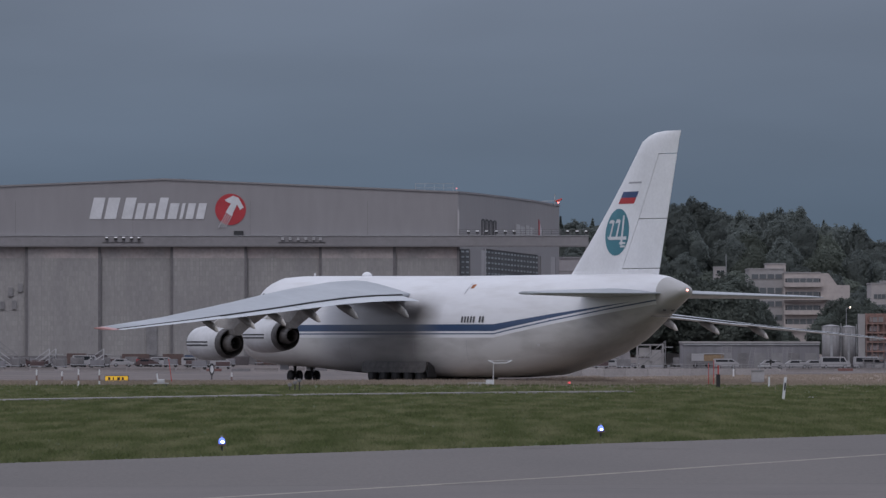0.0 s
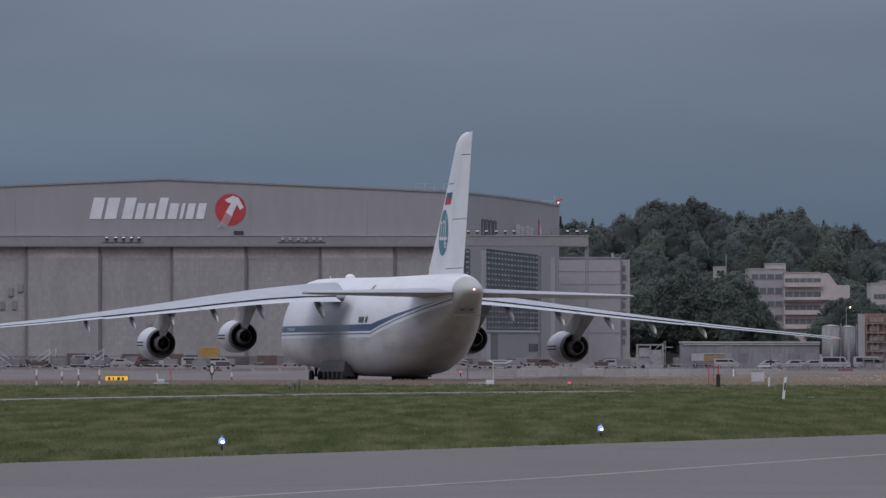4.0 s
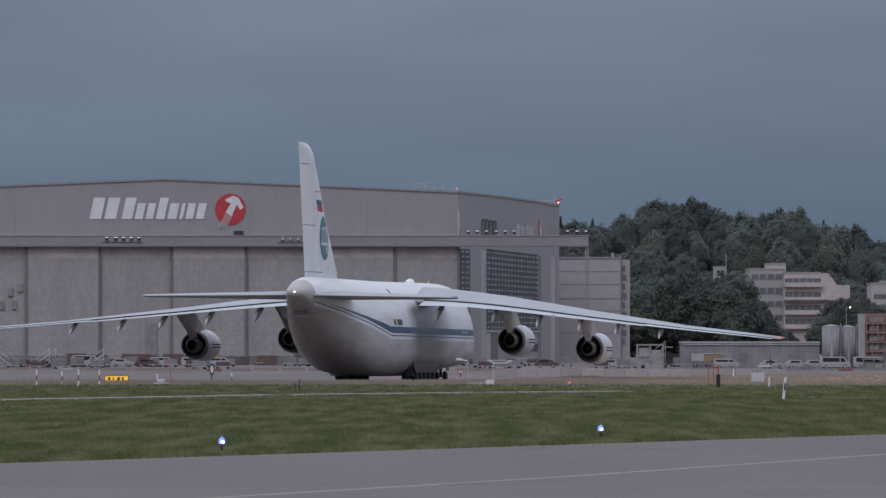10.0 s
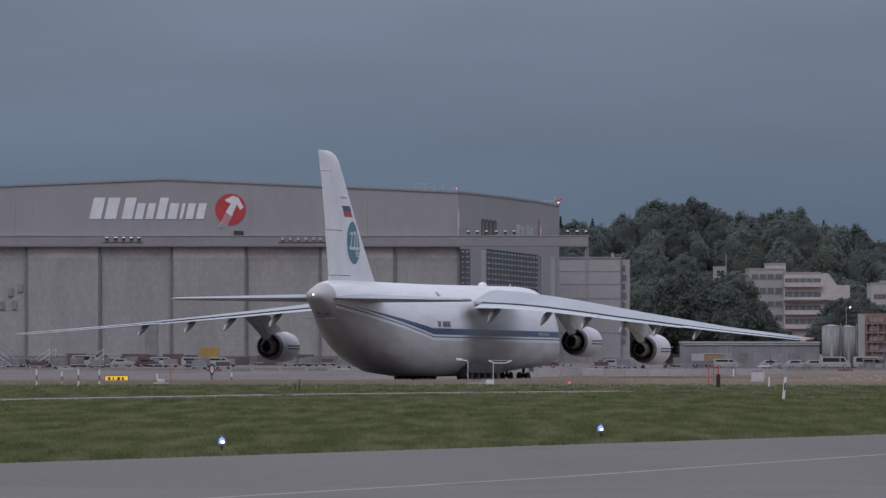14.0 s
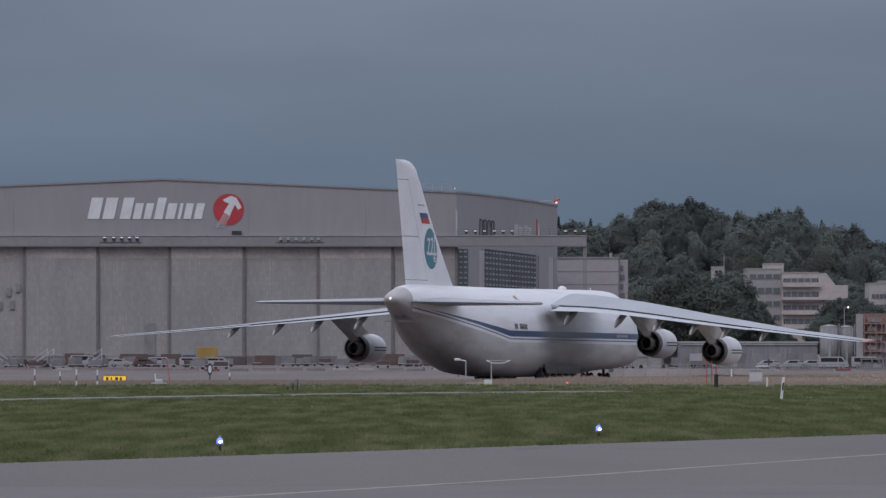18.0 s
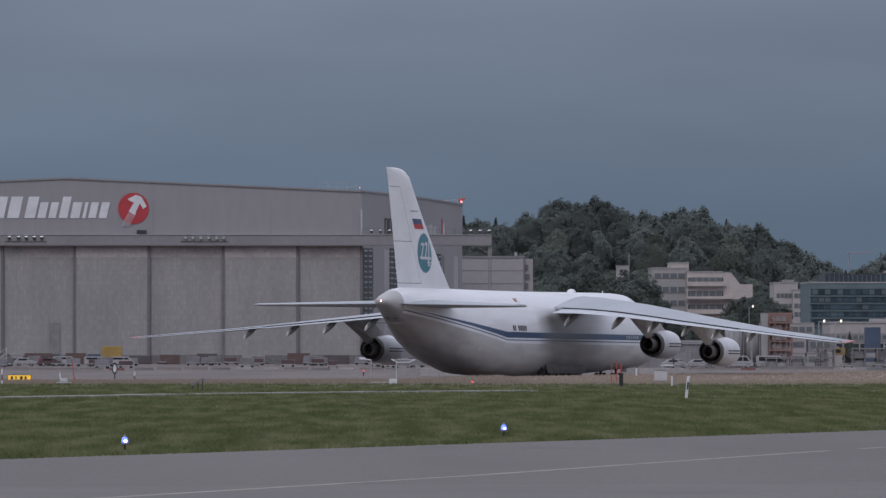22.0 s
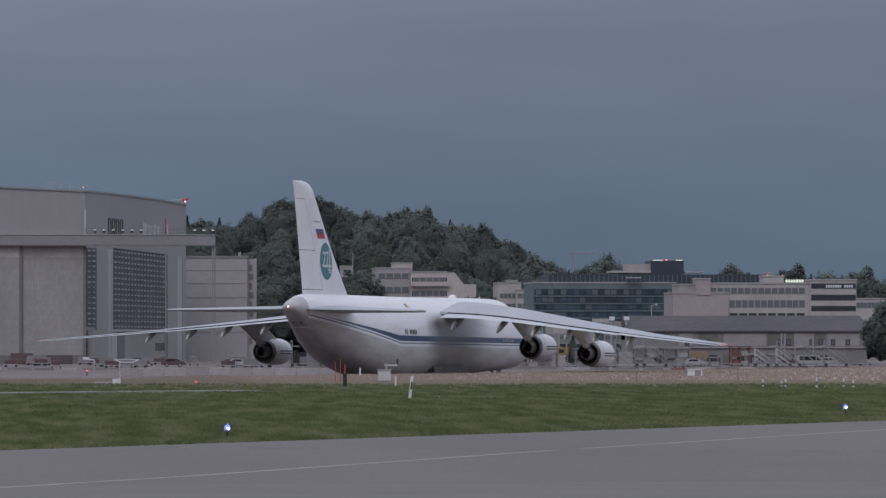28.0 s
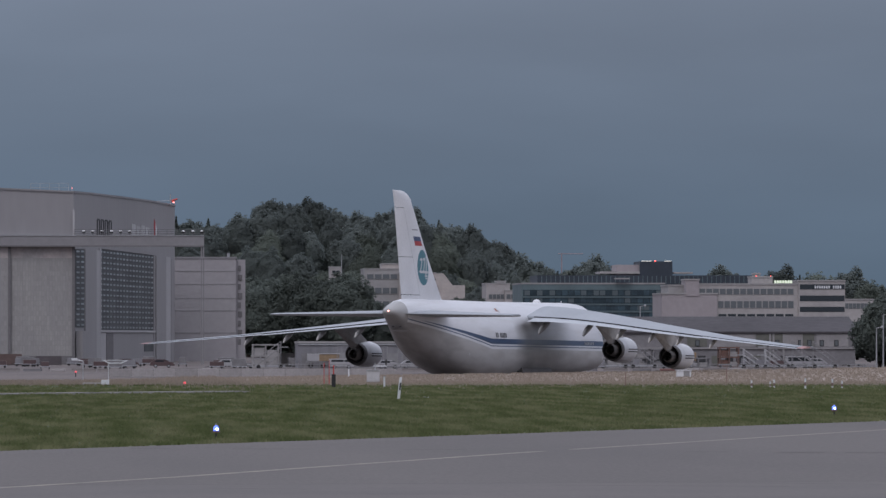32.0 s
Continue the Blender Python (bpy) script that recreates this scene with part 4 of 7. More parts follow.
for side in (-1, 1):
    for k in range(8):  # registration as plain bars
        y = 24.6 + k * 0.46
        if k != 2:
            part("registration_bar", hull_patch(side, y, y + 0.25, 4.92, 5.42, lift=0.035, n=2), LETTER_GREY, aircraft)
    for k in range(6):  # title on the stripe as plain bars
        part("title_bar", hull_patch(side, 55.6 + k * 0.62, 56.0 + k * 0.62, 4.36, 4.64, lift=0.035, n=2), SIGN_WHITE, aircraft)
    part("hatch_label", hull_patch(side, 28.1, 28.65, 7.7, 8.02, n=3), HATCH_ORANGE, aircraft, "faded orange hatch label")
    part("hatch_line", hull_patch(side, 28.9, 28.98, 7.2, 8.1, n=3), GREY_PAINT, aircraft)
    part("hatch", hull_patch(side, 16.4, 16.75, 3.0, 3.2, n=2), SIGN_WHITE, aircraft)
    for y in (27.0, 35.5, 46.0):
        part("door_seam", hull_patch(side, y, y + 0.05, 1.6, 3.5, n=4), GREY_PAINT, aircraft)
    for k in range(3):  # flight-deck glazing
        part("windscreen", hull_patch(side, 62.9 + k * 0.62, 63.4 + k * 0.62, 6.9 - 0.12 * k, 7.5 - 0.25 * k, n=3), DARK_METAL, aircraft, "dark flight-deck window")

# fin markings, on both faces
def fin_half(y, z):
    le, te = fin_line(z)
    f = (le - y) / (le - te)
    return (0.55 - 0.025 * (z - 8.6)) * 2.2 * math.sqrt(max(0, f)) * (1 - f) ** 0.8 + 0.02


def fin_patch(name, pts, material, label="", lift=0.02, flip=False):
    for side in (-1, 1):
        bm = bmesh.new()
        here = [(19.1 - y, z) for y, z in pts] if flip and side > 0 else pts
        vs = [bm.verts.new((side * (fin_half(y, z) + lift), y, z)) for y, z in here]
        bm.faces.new(vs)
        bmesh.ops.recalc_face_normals(bm, faces=bm.faces[:])
        if bm.faces[:][0].normal.x * side < 0:
            bmesh.ops.reverse_faces(bm, faces=bm.faces[:])
        bmesh.ops.triangulate(bm, faces=bm.faces[:])
        bmesh.ops.subdivide_edges(bm, edges=bm.edges[:], cuts=4, use_grid_fill=True)
        for v in bm.verts:
            v.co.x = side * (fin_half(v.co.y, v.co.z) + lift)
        bmesh.ops.solidify(bm, geom=bm.faces[:], thickness=0.01)
        part(name, bm, material, fin, label)


FLAG_RED = surface("flag_red", (0.42, 0.03, 0.035), 0.45, 0.06, 1, 6)
for k, m in enumerate((WHITE_PAINT, BLUE, FLAG_RED)):
    z = 15.62 - 0.47 * (k + 1)
    d = 0.33 * k - 0.22
    fin_patch("flag_stripe", [(9.0 + d, z), (6.7 + d, z), (6.37 + d, z + 0.47), (8.67 + d, z + 0.47)], m, ("white", "blue", "red")[k] + " flag stripe")
fin_patch("marking_bar", [(8.0, 15.78), (6.1, 15.78), (6.05, 15.91), (7.95, 15.91)], GREY_PAINT)
ell = [(9.5 + 1.72 * math.cos(a * math.pi / 16) - 0.18 * math.sin(a * math.pi / 16), 12.0 + 1.84 * math.sin(a * math.pi / 16)) for a in range(32)]
fin_patch("emblem", ell, TEAL, "teal oval emblem")
for pts in ([(10.75, 12.7), (10.45, 12.95), (10.0, 12.95), (10.05, 12.7)], [(10.05, 12.9), (9.85, 12.9), (10.35, 11.6), (10.6, 11.6)], [(9.75, 12.7), (9.5, 13.0), (9.1, 13.0), (9.15, 12.75)], [(9.15, 12.95), (8.95, 12.95), (9.4, 11.6), (9.65, 11.6)],
            [(8.6, 13.3), (8.35, 13.3), (8.7, 11.0), (8.95, 11.0)], [(10.9, 11.65), (8.1, 11.65), (8.1, 11.4), (10.6, 11.4)], [(9.1, 11.2), (8.25, 11.2), (8.25, 11.05), (9.1, 11.05)], [(8.95, 10.95), (8.3, 10.95), (8.3, 10.8), (8.95, 10.8)]):
    fin_patch("emblem_bar", pts, SIGN_WHITE, lift=0.045, flip=True)


# landing gear
tyre_mesh = mesh_of(loft(bmesh.new(), [ring(x, 0, 0, r, r, 20, "x") for x, r in ((-0.24, 0.3), (-0.24, 0.52), (-0.15, 0.62), (0.15, 0.62), (0.24, 0.52), (0.24, 0.3))]), "tyre", DARK, True)
hub_mesh = mesh_of(loft(bmesh.new(), [ring(x, 0, 0, r, r, 14, "x") for x, r in ((-0.26, 0.1), (-0.26, 0.3), (0.26, 0.3), (0.26, 0.1))]), "hub", DARK_METAL)


WHEELS = []  # each tyre, its hub's place and its radius


def wheel(x, y, strut):
    w = part("tyre", tyre_mesh, None, strut, at=(x, y, 0.62))
    WHEELS.append((w, (x, y, 0.62), 0.62))
    part("rim", hub_mesh, None, w)


nose_tyre = mesh_of(loft(bmesh.new(), [ring(x, 0, 0, r, r, 18, "x") for x, r in ((-0.18, 0.24), (-0.18, 0.40), (-0.11, 0.48), (0.11, 0.48), (0.18, 0.40), (0.18, 0.24))]), "tyre", DARK, True)
for side in (-1, 1):
    strut = part("nose_gear", rod((side * 0.85, 60.2, 0.48), (side * 0.8, 60.3, 1.7), 0.12, 0.16, 10), DARK_METAL, aircraft)
    part("axle", rod((side * 0.85 - 0.42, 60.2, 0.48), (side * 0.85 + 0.42, 60.2, 0.48), 0.07, n=8), STEEL, strut)
    for k in (-0.4, 0.4):
        WHEELS.append((part("tyre", nose_tyre, None, strut, at=(side * 0.85 + k, 60.2, 0.48)), (side * 0.85 + k, 60.2, 0.48), 0.48))
part("gear_door", boxes((-1.32, -1.27, 60.5, 62.0, 1.0, 1.7)), GREY_PAINT, aircraft)
part("gear_door", boxes((1.27, 1.32, 60.5, 62.0, 1.0, 1.7)), GREY_PAINT, aircraft)
for side in (-1, 1):
    door = loft(bmesh.new(), [[(side * x, y, z) for x, z in ((3.60, low), (3.70, low), (3.62, 1.3), (3.48, 1.75), (3.30, 1.75), (3.50, 1.3))] for y, low in ((33.6, 0.95), (33.9, 0.85), (43.6, 0.85), (43.9, 0.95))])
    bmesh.ops.recalc_face_normals(door, faces=door.faces)
    part("gear_door", door, SOOTY, aircraft, "long dark grey gear door")
    for k in range(5):
        y = 34.6 + k * 1.95
        strut = part("main_gear", rod((side * 2.98, y, 0.62), (side * 2.8, y, 1.7), 0.2, 0.24, 10), STEEL, aircraft)
        wheel(side * 2.98 - 0.42, y, strut)
        wheel(side * 2.98 + 0.42, y, strut)
    part("gear_door", extrude_outline(bmesh.new(), [(0, 0.5), (0.9, 0.5), (0.6, 1.35), (0.1, 1.75)], 0, 0.09), DARK_METAL, aircraft, "dark hanging gear door", at=pose(side * 3.3 - 0.5, 32.9, 0))

# ---- far hill and woods ----
HILL_SOIL = surface("wooded_hillside", (0.03, 0.04, 0.028), 1.0, 0.3, 0.05, 0.6)
# the tree tops' outline along the crest: x and height, at 2050 m
CREST = [(-300, 30), (29.07, 38), (37.46, 42.36), (42.12, 43.3), (47.71, 41.25), (57.03, 41.25), (61.13, 45.72),
         (64.48, 48.89), (71.94, 48.7), (79.39, 47.58), (86.85, 47.02), (94.3, 42.74), (103.62, 41.62), (107.72, 44.23),
         (116.66, 42.74), (122.25, 40.13), (131.57, 41.25), (138.65, 35.28), (144.99, 34.91), (151.14, 30.25), (159.53, 25.96),
         (164.75, 26.71), (172.57, 25.59), (179.65, 27.83), (189.35, 23.73), (282.53, 22.8), (900, 18)]


def crest(x):
    for (a, za), (b, zb) in zip(CREST, CREST[1:]):
        if x <= b:
            return za + (zb - za) * (x - a) / (b - a)
    return CREST[-1][1]


def hill_z(x, y):
    return BASE + max(0.0, crest(x * 2050 / max(y, 1500)) - 15.0 - BASE) * smooth_step(1780, 2060, y)


bm = bmesh.new()
xs, ys = steps((-500, 40, 60), (40, 330, 12), (330, 900, 60)), steps((1770, 2130, 18), (2130, 2700, 95))
g = {(i, j): bm.verts.new((x, y, hill_z(x, y) - 0.1)) for i, x in enumerate(xs) for j, y in enumerate(ys)}
for i in range(len(xs) - 1):
    for j in range(len(ys) - 1):
        bm.faces.new((g[i, j], g[i + 1, j], g[i + 1, j + 1], g[i, j + 1]))
tagged(part("ground_hill", bm, HILL_SOIL, smooth=True), "low wooded hill behind the airport", "hill", kind="structure")


def leaf_material(name, a, b, patch=None):
    """Thin leaves, each a shade of its own; patch: the colour of drier patches in the sward."""
    m, n, l, bs = node_material(name)
    geo, mix = n.new("ShaderNodeNewGeometry"), n.new("ShaderNodeMix")
    mix.data_type = "RGBA"
    mix.inputs["A"].default_value, mix.inputs["B"].default_value = (*a, 1), (*b, 1)
    l.new(geo.outputs["Random Per Island"], mix.inputs["Factor"])
    tint = mix.outputs["Result"]
    if patch:
        tc, mp, spots = n.new("ShaderNodeTexCoord"), n.new("ShaderNodeMapping"), n.new("ShaderNodeTexNoise")
        mp.inputs["Scale"].default_value = (2.2, 0.22, 1)
        spots.inputs["Scale"].default_value, spots.inputs["Detail"].default_value, spots.inputs["Roughness"].default_value = 0.28, 4, 0.55
        edge, dry = n.new("ShaderNodeMapRange"), n.new("ShaderNodeMix")
        edge.inputs["From Min"].default_value, edge.inputs["From Max"].default_value = 0.40, 0.66
        dry.data_type = "RGBA"
        dry.inputs["B"].default_value = (*patch, 1)
        l.new(tc.outputs["Object"], mp.inputs["Vector"])
        l.new(mp.outputs[0], spots.inputs["Vector"])
        l.new(spots.outputs["Fac"], edge.inputs["Value"])
        l.new(edge.outputs["Result"], dry.inputs["Factor"])
        l.new(tint, dry.inputs["A"])
        tint = dry.outputs["Result"]
    info, rng, mul = n.new("ShaderNodeObjectInfo"), n.new("ShaderNodeMapRange"), n.new("ShaderNodeMix")
    rng.inputs["To Min"].default_value, rng.inputs["To Max"].default_value = 0.72, 1.28
    l.new(info.outputs["Random"], rng.inputs["Value"])
    mul.data_type, mul.blend_type = "RGBA", "MULTIPLY"
    mul.inputs["Factor"].default_value = 1
    l.new(tint, mul.inputs["A"])
    l.new(rng.outputs["Result"], mul.inputs["B"])
    l.new(mul.outputs["Result"], bs.inputs["Base Color"])
    bs.inputs["Roughness"].default_value = 0.8
    bs.inputs["Specular IOR Level"].default_value = 0.04
    thin, blend = n.new("ShaderNodeBsdfTranslucent"), n.new("ShaderNodeMixShader")
    l.new(mul.outputs["Result"], thin.inputs["Color"])
    blend.inputs["Fac"].default_value = 0.5
    l.new(bs.outputs[0], blend.inputs[1])
    l.new(thin.outputs[0], blend.inputs[2])
    l.new(blend.outputs[0], n["Material Output"].inputs["Surface"])
    return m


# distance haze is put into the leaf colours: paler far off, darker near
LEAF_HAZED = leaf_material("hazed_broad_leaves", (0.146, 0.167, 0.158), (0.186, 0.208, 0.194))
LEAF_OLIVE_HAZED = leaf_material("hazed_olive_leaves", (0.150, 0.172, 0.148), (0.196, 0.218, 0.184))
LEAF_LESS_HAZE = leaf_material("less_hazed_leaves", (0.120, 0.138, 0.122), (0.150, 0.168, 0.148))
BARK = surface("bark", (0.07, 0.055, 0.045), 0.95, 0.2, 1, 6)


def leaf_cloud(rnd, height, width, count, size, conifer):
    """Leaf sprays over a gently swelling crown round a dense core; a share of them stands out in ragged tufts at the rim."""
    verts, faces, normals = [], [], []
    low, mid = height * 0.12, height * 0.50

    def any_way():
        return Vector((rnd.gauss(0, 1), rnd.gauss(0, 1), rnd.gauss(0, 1))).normalized()

    waves = [(rnd.uniform(3, 5) * 1.8 ** k, any_way(), rnd.uniform(0, 6.28), 0.05 / 1.35 ** k) for k in (0, 0, 0, 1, 1, 1, 2, 2)]

    def spot(d, k):
        """The place in the direction d at the fraction k of the crown's reach."""
        k *= 1 + sum(h * math.sin(f * d.dot(w) + p) for f, w, p, h in waves)
        half = width * 0.5 * (max(0.10, 0.62 - 0.55 * d.z) if conifer else 1.0)
        return Vector((d.x * half * k, d.y * half * k, mid + d.z * (height - mid if d.z > 0 else mid - low) * k))

    na, nb = 22, 14
    for j in range(nb + 1):
        e = math.pi * (j / nb - 0.5)
        for i in range(na):
            a = 2 * math.pi * i / na
            d = Vector((math.cos(a) * math.cos(e), math.sin(a) * math.cos(e), math.sin(e)))
            verts.append(spot(d, 0.88))
            normals.append((d * 0.45 + Vector((0, 0, 0.6))).normalized())
    for j in range(nb):
        for i in range(na):
            faces.append((j * na + i, j * na + (i + 1) % na, (j + 1) * na + (i + 1) % na, (j + 1) * na + i))
    tufts = [any_way() for _ in range(60)]
    for k in range(count):
        if k % 4:
            d = any_way()
            c = spot(d, rnd.uniform(0.86, 1.02))
        else:
            d = (tufts[(k // 4) % 60] + any_way() * 0.13).normalized()
            c = spot(d, rnd.uniform(0.98, 1.16))
        n = (d + any_way() * 0.9).normalized()
        u = Matrix.Rotation(rnd.uniform(0, 6.28), 3, n) @ n.orthogonal().normalized()
        v = n.cross(u)
        q = size * rnd.uniform(0.45, 1.3)
        b = len(verts)
        verts += [c - u * q - v * q * 0.5, c + u * q * 0.9 - v * q * 0.6 + n * q * 0.25, c + u * q + v * q * 0.6, c - u * q * 0.8 + v * q * 0.7 + n * q * 0.3]
        faces.append((b, b + 1, b + 2, b + 3))
        normals += [(d * 0.42 + Vector((0, 0, 0.62)) + n * 0.14).normalized()] * 4
    return verts, faces, normals


def tree(seed, height, width, label, conifer=False, leaf=None):
    rnd = random.Random(seed)
    t = thing("tree", label, "tree", group="trees on the hill")
    trunk = bmesh.new()
    tube(trunk, (0, 0, -0.5), (0.1, 0, height * 0.45), width * 0.045, width * 0.028, 8)
    tube(trunk, (0.1, 0, height * 0.45), (0, 0.1, height * 0.85), width * 0.028, width * 0.01, 7)
    for k in range(6):
        a, z = rnd.uniform(0, 6.28), height * rnd.uniform(0.3, 0.6)
        tube(trunk, (0, 0, z), (math.cos(a) * width * 0.33, math.sin(a) * width * 0.33, z + height * 0.16), width * 0.02, width * 0.007, 6)
    part("trunk", trunk, BARK, t)
    verts, faces, normals = leaf_cloud(rnd, height, width, 10500, 0.27, conifer)
    me = bpy.data.meshes.new("crown")
    me.from_pydata(verts, [], faces)
    me.materials.append(leaf or (LEAF_OLIVE_HAZED if seed in (3, 6) else LEAF_HAZED))
    me.shade_smooth()
    me.normals_split_custom_set_from_vertices(normals)
    part("crown", me, None, t)
    return t


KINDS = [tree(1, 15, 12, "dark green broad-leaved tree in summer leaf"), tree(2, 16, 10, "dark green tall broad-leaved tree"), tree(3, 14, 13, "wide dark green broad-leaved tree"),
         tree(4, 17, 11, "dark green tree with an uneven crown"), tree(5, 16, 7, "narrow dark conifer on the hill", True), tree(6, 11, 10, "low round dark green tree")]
# nearer trees, with less haze mixed into their leaf colour
NEAR_KINDS = [tree(11, 15, 12, "dark green round-headed tree among the buildings", leaf=LEAF_LESS_HAZE), tree(12, 16, 10, "tall dark green tree among the buildings", leaf=LEAF_LESS_HAZE), tree(13, 14, 13, "wide dark green tree among the buildings", leaf=LEAF_LESS_HAZE), tree(14, 17, 11, "dark uneven-crowned tree among the buildings", leaf=LEAF_LESS_HAZE),
              tree(15, 16, 7, "narrow dark conifer among the buildings", True, LEAF_LESS_HAZE), tree(16, 11, 10, "low round dark tree among the buildings", leaf=LEAF_LESS_HAZE)]
SPOTS = []
rnd = random.Random(11)
for row, y in enumerate((2060, 2035, 1995, 1955, 1912, 1865, 1820)):
    x = 28.14 + 3 * (row % 2)
    while x < 161.39 + 14:
        if not (row >= 5 and x < 28):
            SPOTS.append((x + rnd.uniform(-2, 2), y + rnd.uniform(-8, 8), None, rnd.choice((0, 0, 1, 2, 3, 3, 4) if row < 3 else (0, 1, 2, 3, 5))))
        x += rnd.uniform(5.5, 9.5)
for i, (x, y, z, k) in enumerate(SPOTS):
    h = hill_z(x, y)
    room = crest(x * 2050 / y) * y / 2050 - h if y > 2020 else 15.0
    s = min(1.25, max(0.75, room / 16.0)) * rnd.uniform(0.9, 1.06)
    c = copy_thing(KINDS[k], pose(x, y, h, 0, 0, rnd.uniform(0, 360)))
    c.scale = (s * rnd.uniform(0.9, 1.2), s * rnd.uniform(0.9, 1.2), s)
# trees between the buildings, and further out to the right
NEAR = [(67.75, 1690, 1.05, 2), (71.17, 1680, 1.35, 0), (75.9, 1690, 1.38, 1), (78.57, 1675, 1.22, 3), (82.66, 1690, 1.1, 2), (85.68, 1680, 0.95, 5), (90.03, 1690, 0.75, 5), (93.41, 1690, 0.6, 5),
        (54.69, 1690, 1.3, 2), (58.88, 1700, 1.35, 0), (63.14, 1690, 1.25, 3), (52.54, 1720, 1.3, 1),
        (102.28, 1640, 0.8, 2), (106.2, 1650, 1.0, 0), (108.99, 1640, 1.0, 2), (113.4, 1650, 0.85, 3), (115.4, 1640, 0.7, 5),
        (219.21, 2050, 1.35, 1), (204.32, 1750, 1.0, 3), (201.13, 1760, 1.2, 5), (209.63, 1750, 0.95, 4), (213.65, 1750, 1.1, 2),
        (193.6, 1500, 0.62, 2), (196.5, 1490, 0.85, 5), (199.42, 1500, 0.8, 1), (203.15, 1500, 0.85, 0), (221.5, 1760, 0.9, 0), (226.0, 1765, 0.98, 3), (230.5, 1760, 0.95, 2), (236.0, 1770, 0.8, 1),
        (148.59, 1120, 0.72, 0), (152.05, 1125, 0.78, 2), (150.34, 1120, 0.8, 3), (151.86, 1110, 0.8, 1), (153.73, 1150, 0.8, 5),
        (152.68, 1900, 1.1, 4), (156.16, 1900, 1.2, 2), (159.64, 1900, 1.25, 0), (163.99, 1900, 1.25, 3), (167.12, 1900, 1.3, 2), (148.34, 1900, 1.15, 1), (144.0, 1900, 1.25, 3)]
NEAR += [(90.82, 1120, 0.36, 4), (91.49, 1122, 0.3, 5)]
for i, (x, y, s, k) in enumerate(NEAR):
    base = 4.8 if y > 1740 and x > 140 else BASE
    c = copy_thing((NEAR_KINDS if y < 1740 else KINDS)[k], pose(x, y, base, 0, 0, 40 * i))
    c.scale = (s * 1.05, s * 1.05, s)
    c["group"] = "trees among the buildings"
for i, k in enumerate(KINDS):
    k.matrix_basis = pose(115.92 + i * 9 - 25, 2075, hill_z(115.92 + i * 9 - 25, 2075))
for i, k in enumerate(NEAR_KINDS):  # the first of each kind stands low behind the annex
    k.matrix_basis = pose(36 + i * 5, 1735, BASE)
    k["group"] = "trees among the buildings"
# low rise under the right-hand trees
tagged(part("ground_rise", boxes((139.66 - 20, 261.69 + 60, 1720, 2100, -3, 4.9)), HILL_SOIL), "low dark rise behind the offices", "hill", kind="structure")

# ---- far buildings ----
CREAM = surface("cream_render", (0.365, 0.336, 0.328), 0.8, 0.08, 0.15, 1.0, second=(0.31, 0.288, 0.284))
FLAT_CREAM = surface("warm_cream_render", (0.45, 0.395, 0.372), 0.8, 0.08, 0.15, 1.0, second=(0.38, 0.338, 0.322))
GREY_RENDER = surface("grey_render", (0.31, 0.295, 0.292), 0.8, 0.06, 0.1, 1.0)
WINDOW = glassy("dark_window_glass", (0.045, 0.052, 0.06))
WINDOW_PALE = glassy("pale_window_glass", (0.16, 0.17, 0.18))
TEAL_GLASS = surface("teal_facade_glass", (0.050, 0.078, 0.096), 0.15, 0.15, 0.3, 2, per_object=0.45)
TEAL_PALE = glassy("pale_teal_glass", (0.13, 0.155, 0.165))
TEAL_BAND = surface("teal_facade_band", (0.108, 0.150, 0.162), 0.5, 0.08, 0.2, 1)
SLATE = surface("slate_blue_cladding", (0.032, 0.042, 0.058), 0.5, 0.1, 0.1, 1)
ROOF_GREY = surface("grey_metal_roof", (0.072, 0.065, 0.070), 0.9, 0.16, 0.05, 0.7, stretch=(1, 1, 3))
PINKISH = surface("pinkish_render", (0.325, 0.288, 0.296), 0.8, 0.05, 0.1, 1)
RED_LAMP = glow("red_lamp", (1.0, 0.12, 0.10), 3)
WARM_LAMP = glow("warm_lamp", (1.0, 0.86, 0.72), 1.2)
WHITE_LAMP = glow("white_lamp", (0.95, 0.93, 0.85), 0.6)


def block(parent, x0, x1, z0, z1, depth, y=0.0, material=None, name="wall", roof=True):
    w = part(name, boxes((x0, x1, y, y + depth, z0, z1)), material or CREAM, parent)
    if roof:
        part("parapet", boxes((x0 - 0.15, x1 + 0.15, y - 0.15, y + depth, z1, z1 + 0.35)), GREY_RENDER, parent)
    return w


def windows(parent, x0, x1, z0, z1, n, y=0.0, glass=None, frame=None):
    """A rank of n windows, each set in a frame."""
    step = (x1 - x0) / n
    for k in range(n):
        a, b = x0 + k * step + step * 0.09, x0 + (k + 1) * step - step * 0.09
        f = part("window", boxes((a - 0.12, b + 0.12, y - 0.06, y + 0.05, z0 - 0.1, z1 + 0.1)), frame or GREY_RENDER, parent)
        part("pane", boxes((a, b, y - 0.1, y - 0.06, z0, z1)), glass or WINDOW, f)


# terraced flats on the slope
flats = thing("apartment_building", "cream terraced apartment building among the trees", "building", (0, 1750, 0))
block(flats, 96.09, 106.27, BASE, 21.74, 24, 0, FLAT_CREAM)
bm = bmesh.new()
extrude_outline(bm, [(106.27, BASE), (114.55, BASE), (114.55, 18.4), (111.05, 18.4), (108.5, 21.74), (106.27, 21.74)], 0.0, 24)
part("wall", bm, FLAT_CREAM, flats)
block(flats, 86.23, 96.09, BASE, 22.85, 20, 3.0, GREY_RENDER)
block(flats, 91.32, 96.73, 21.74, 24.28, 12, 4.0, FLAT_CREAM)
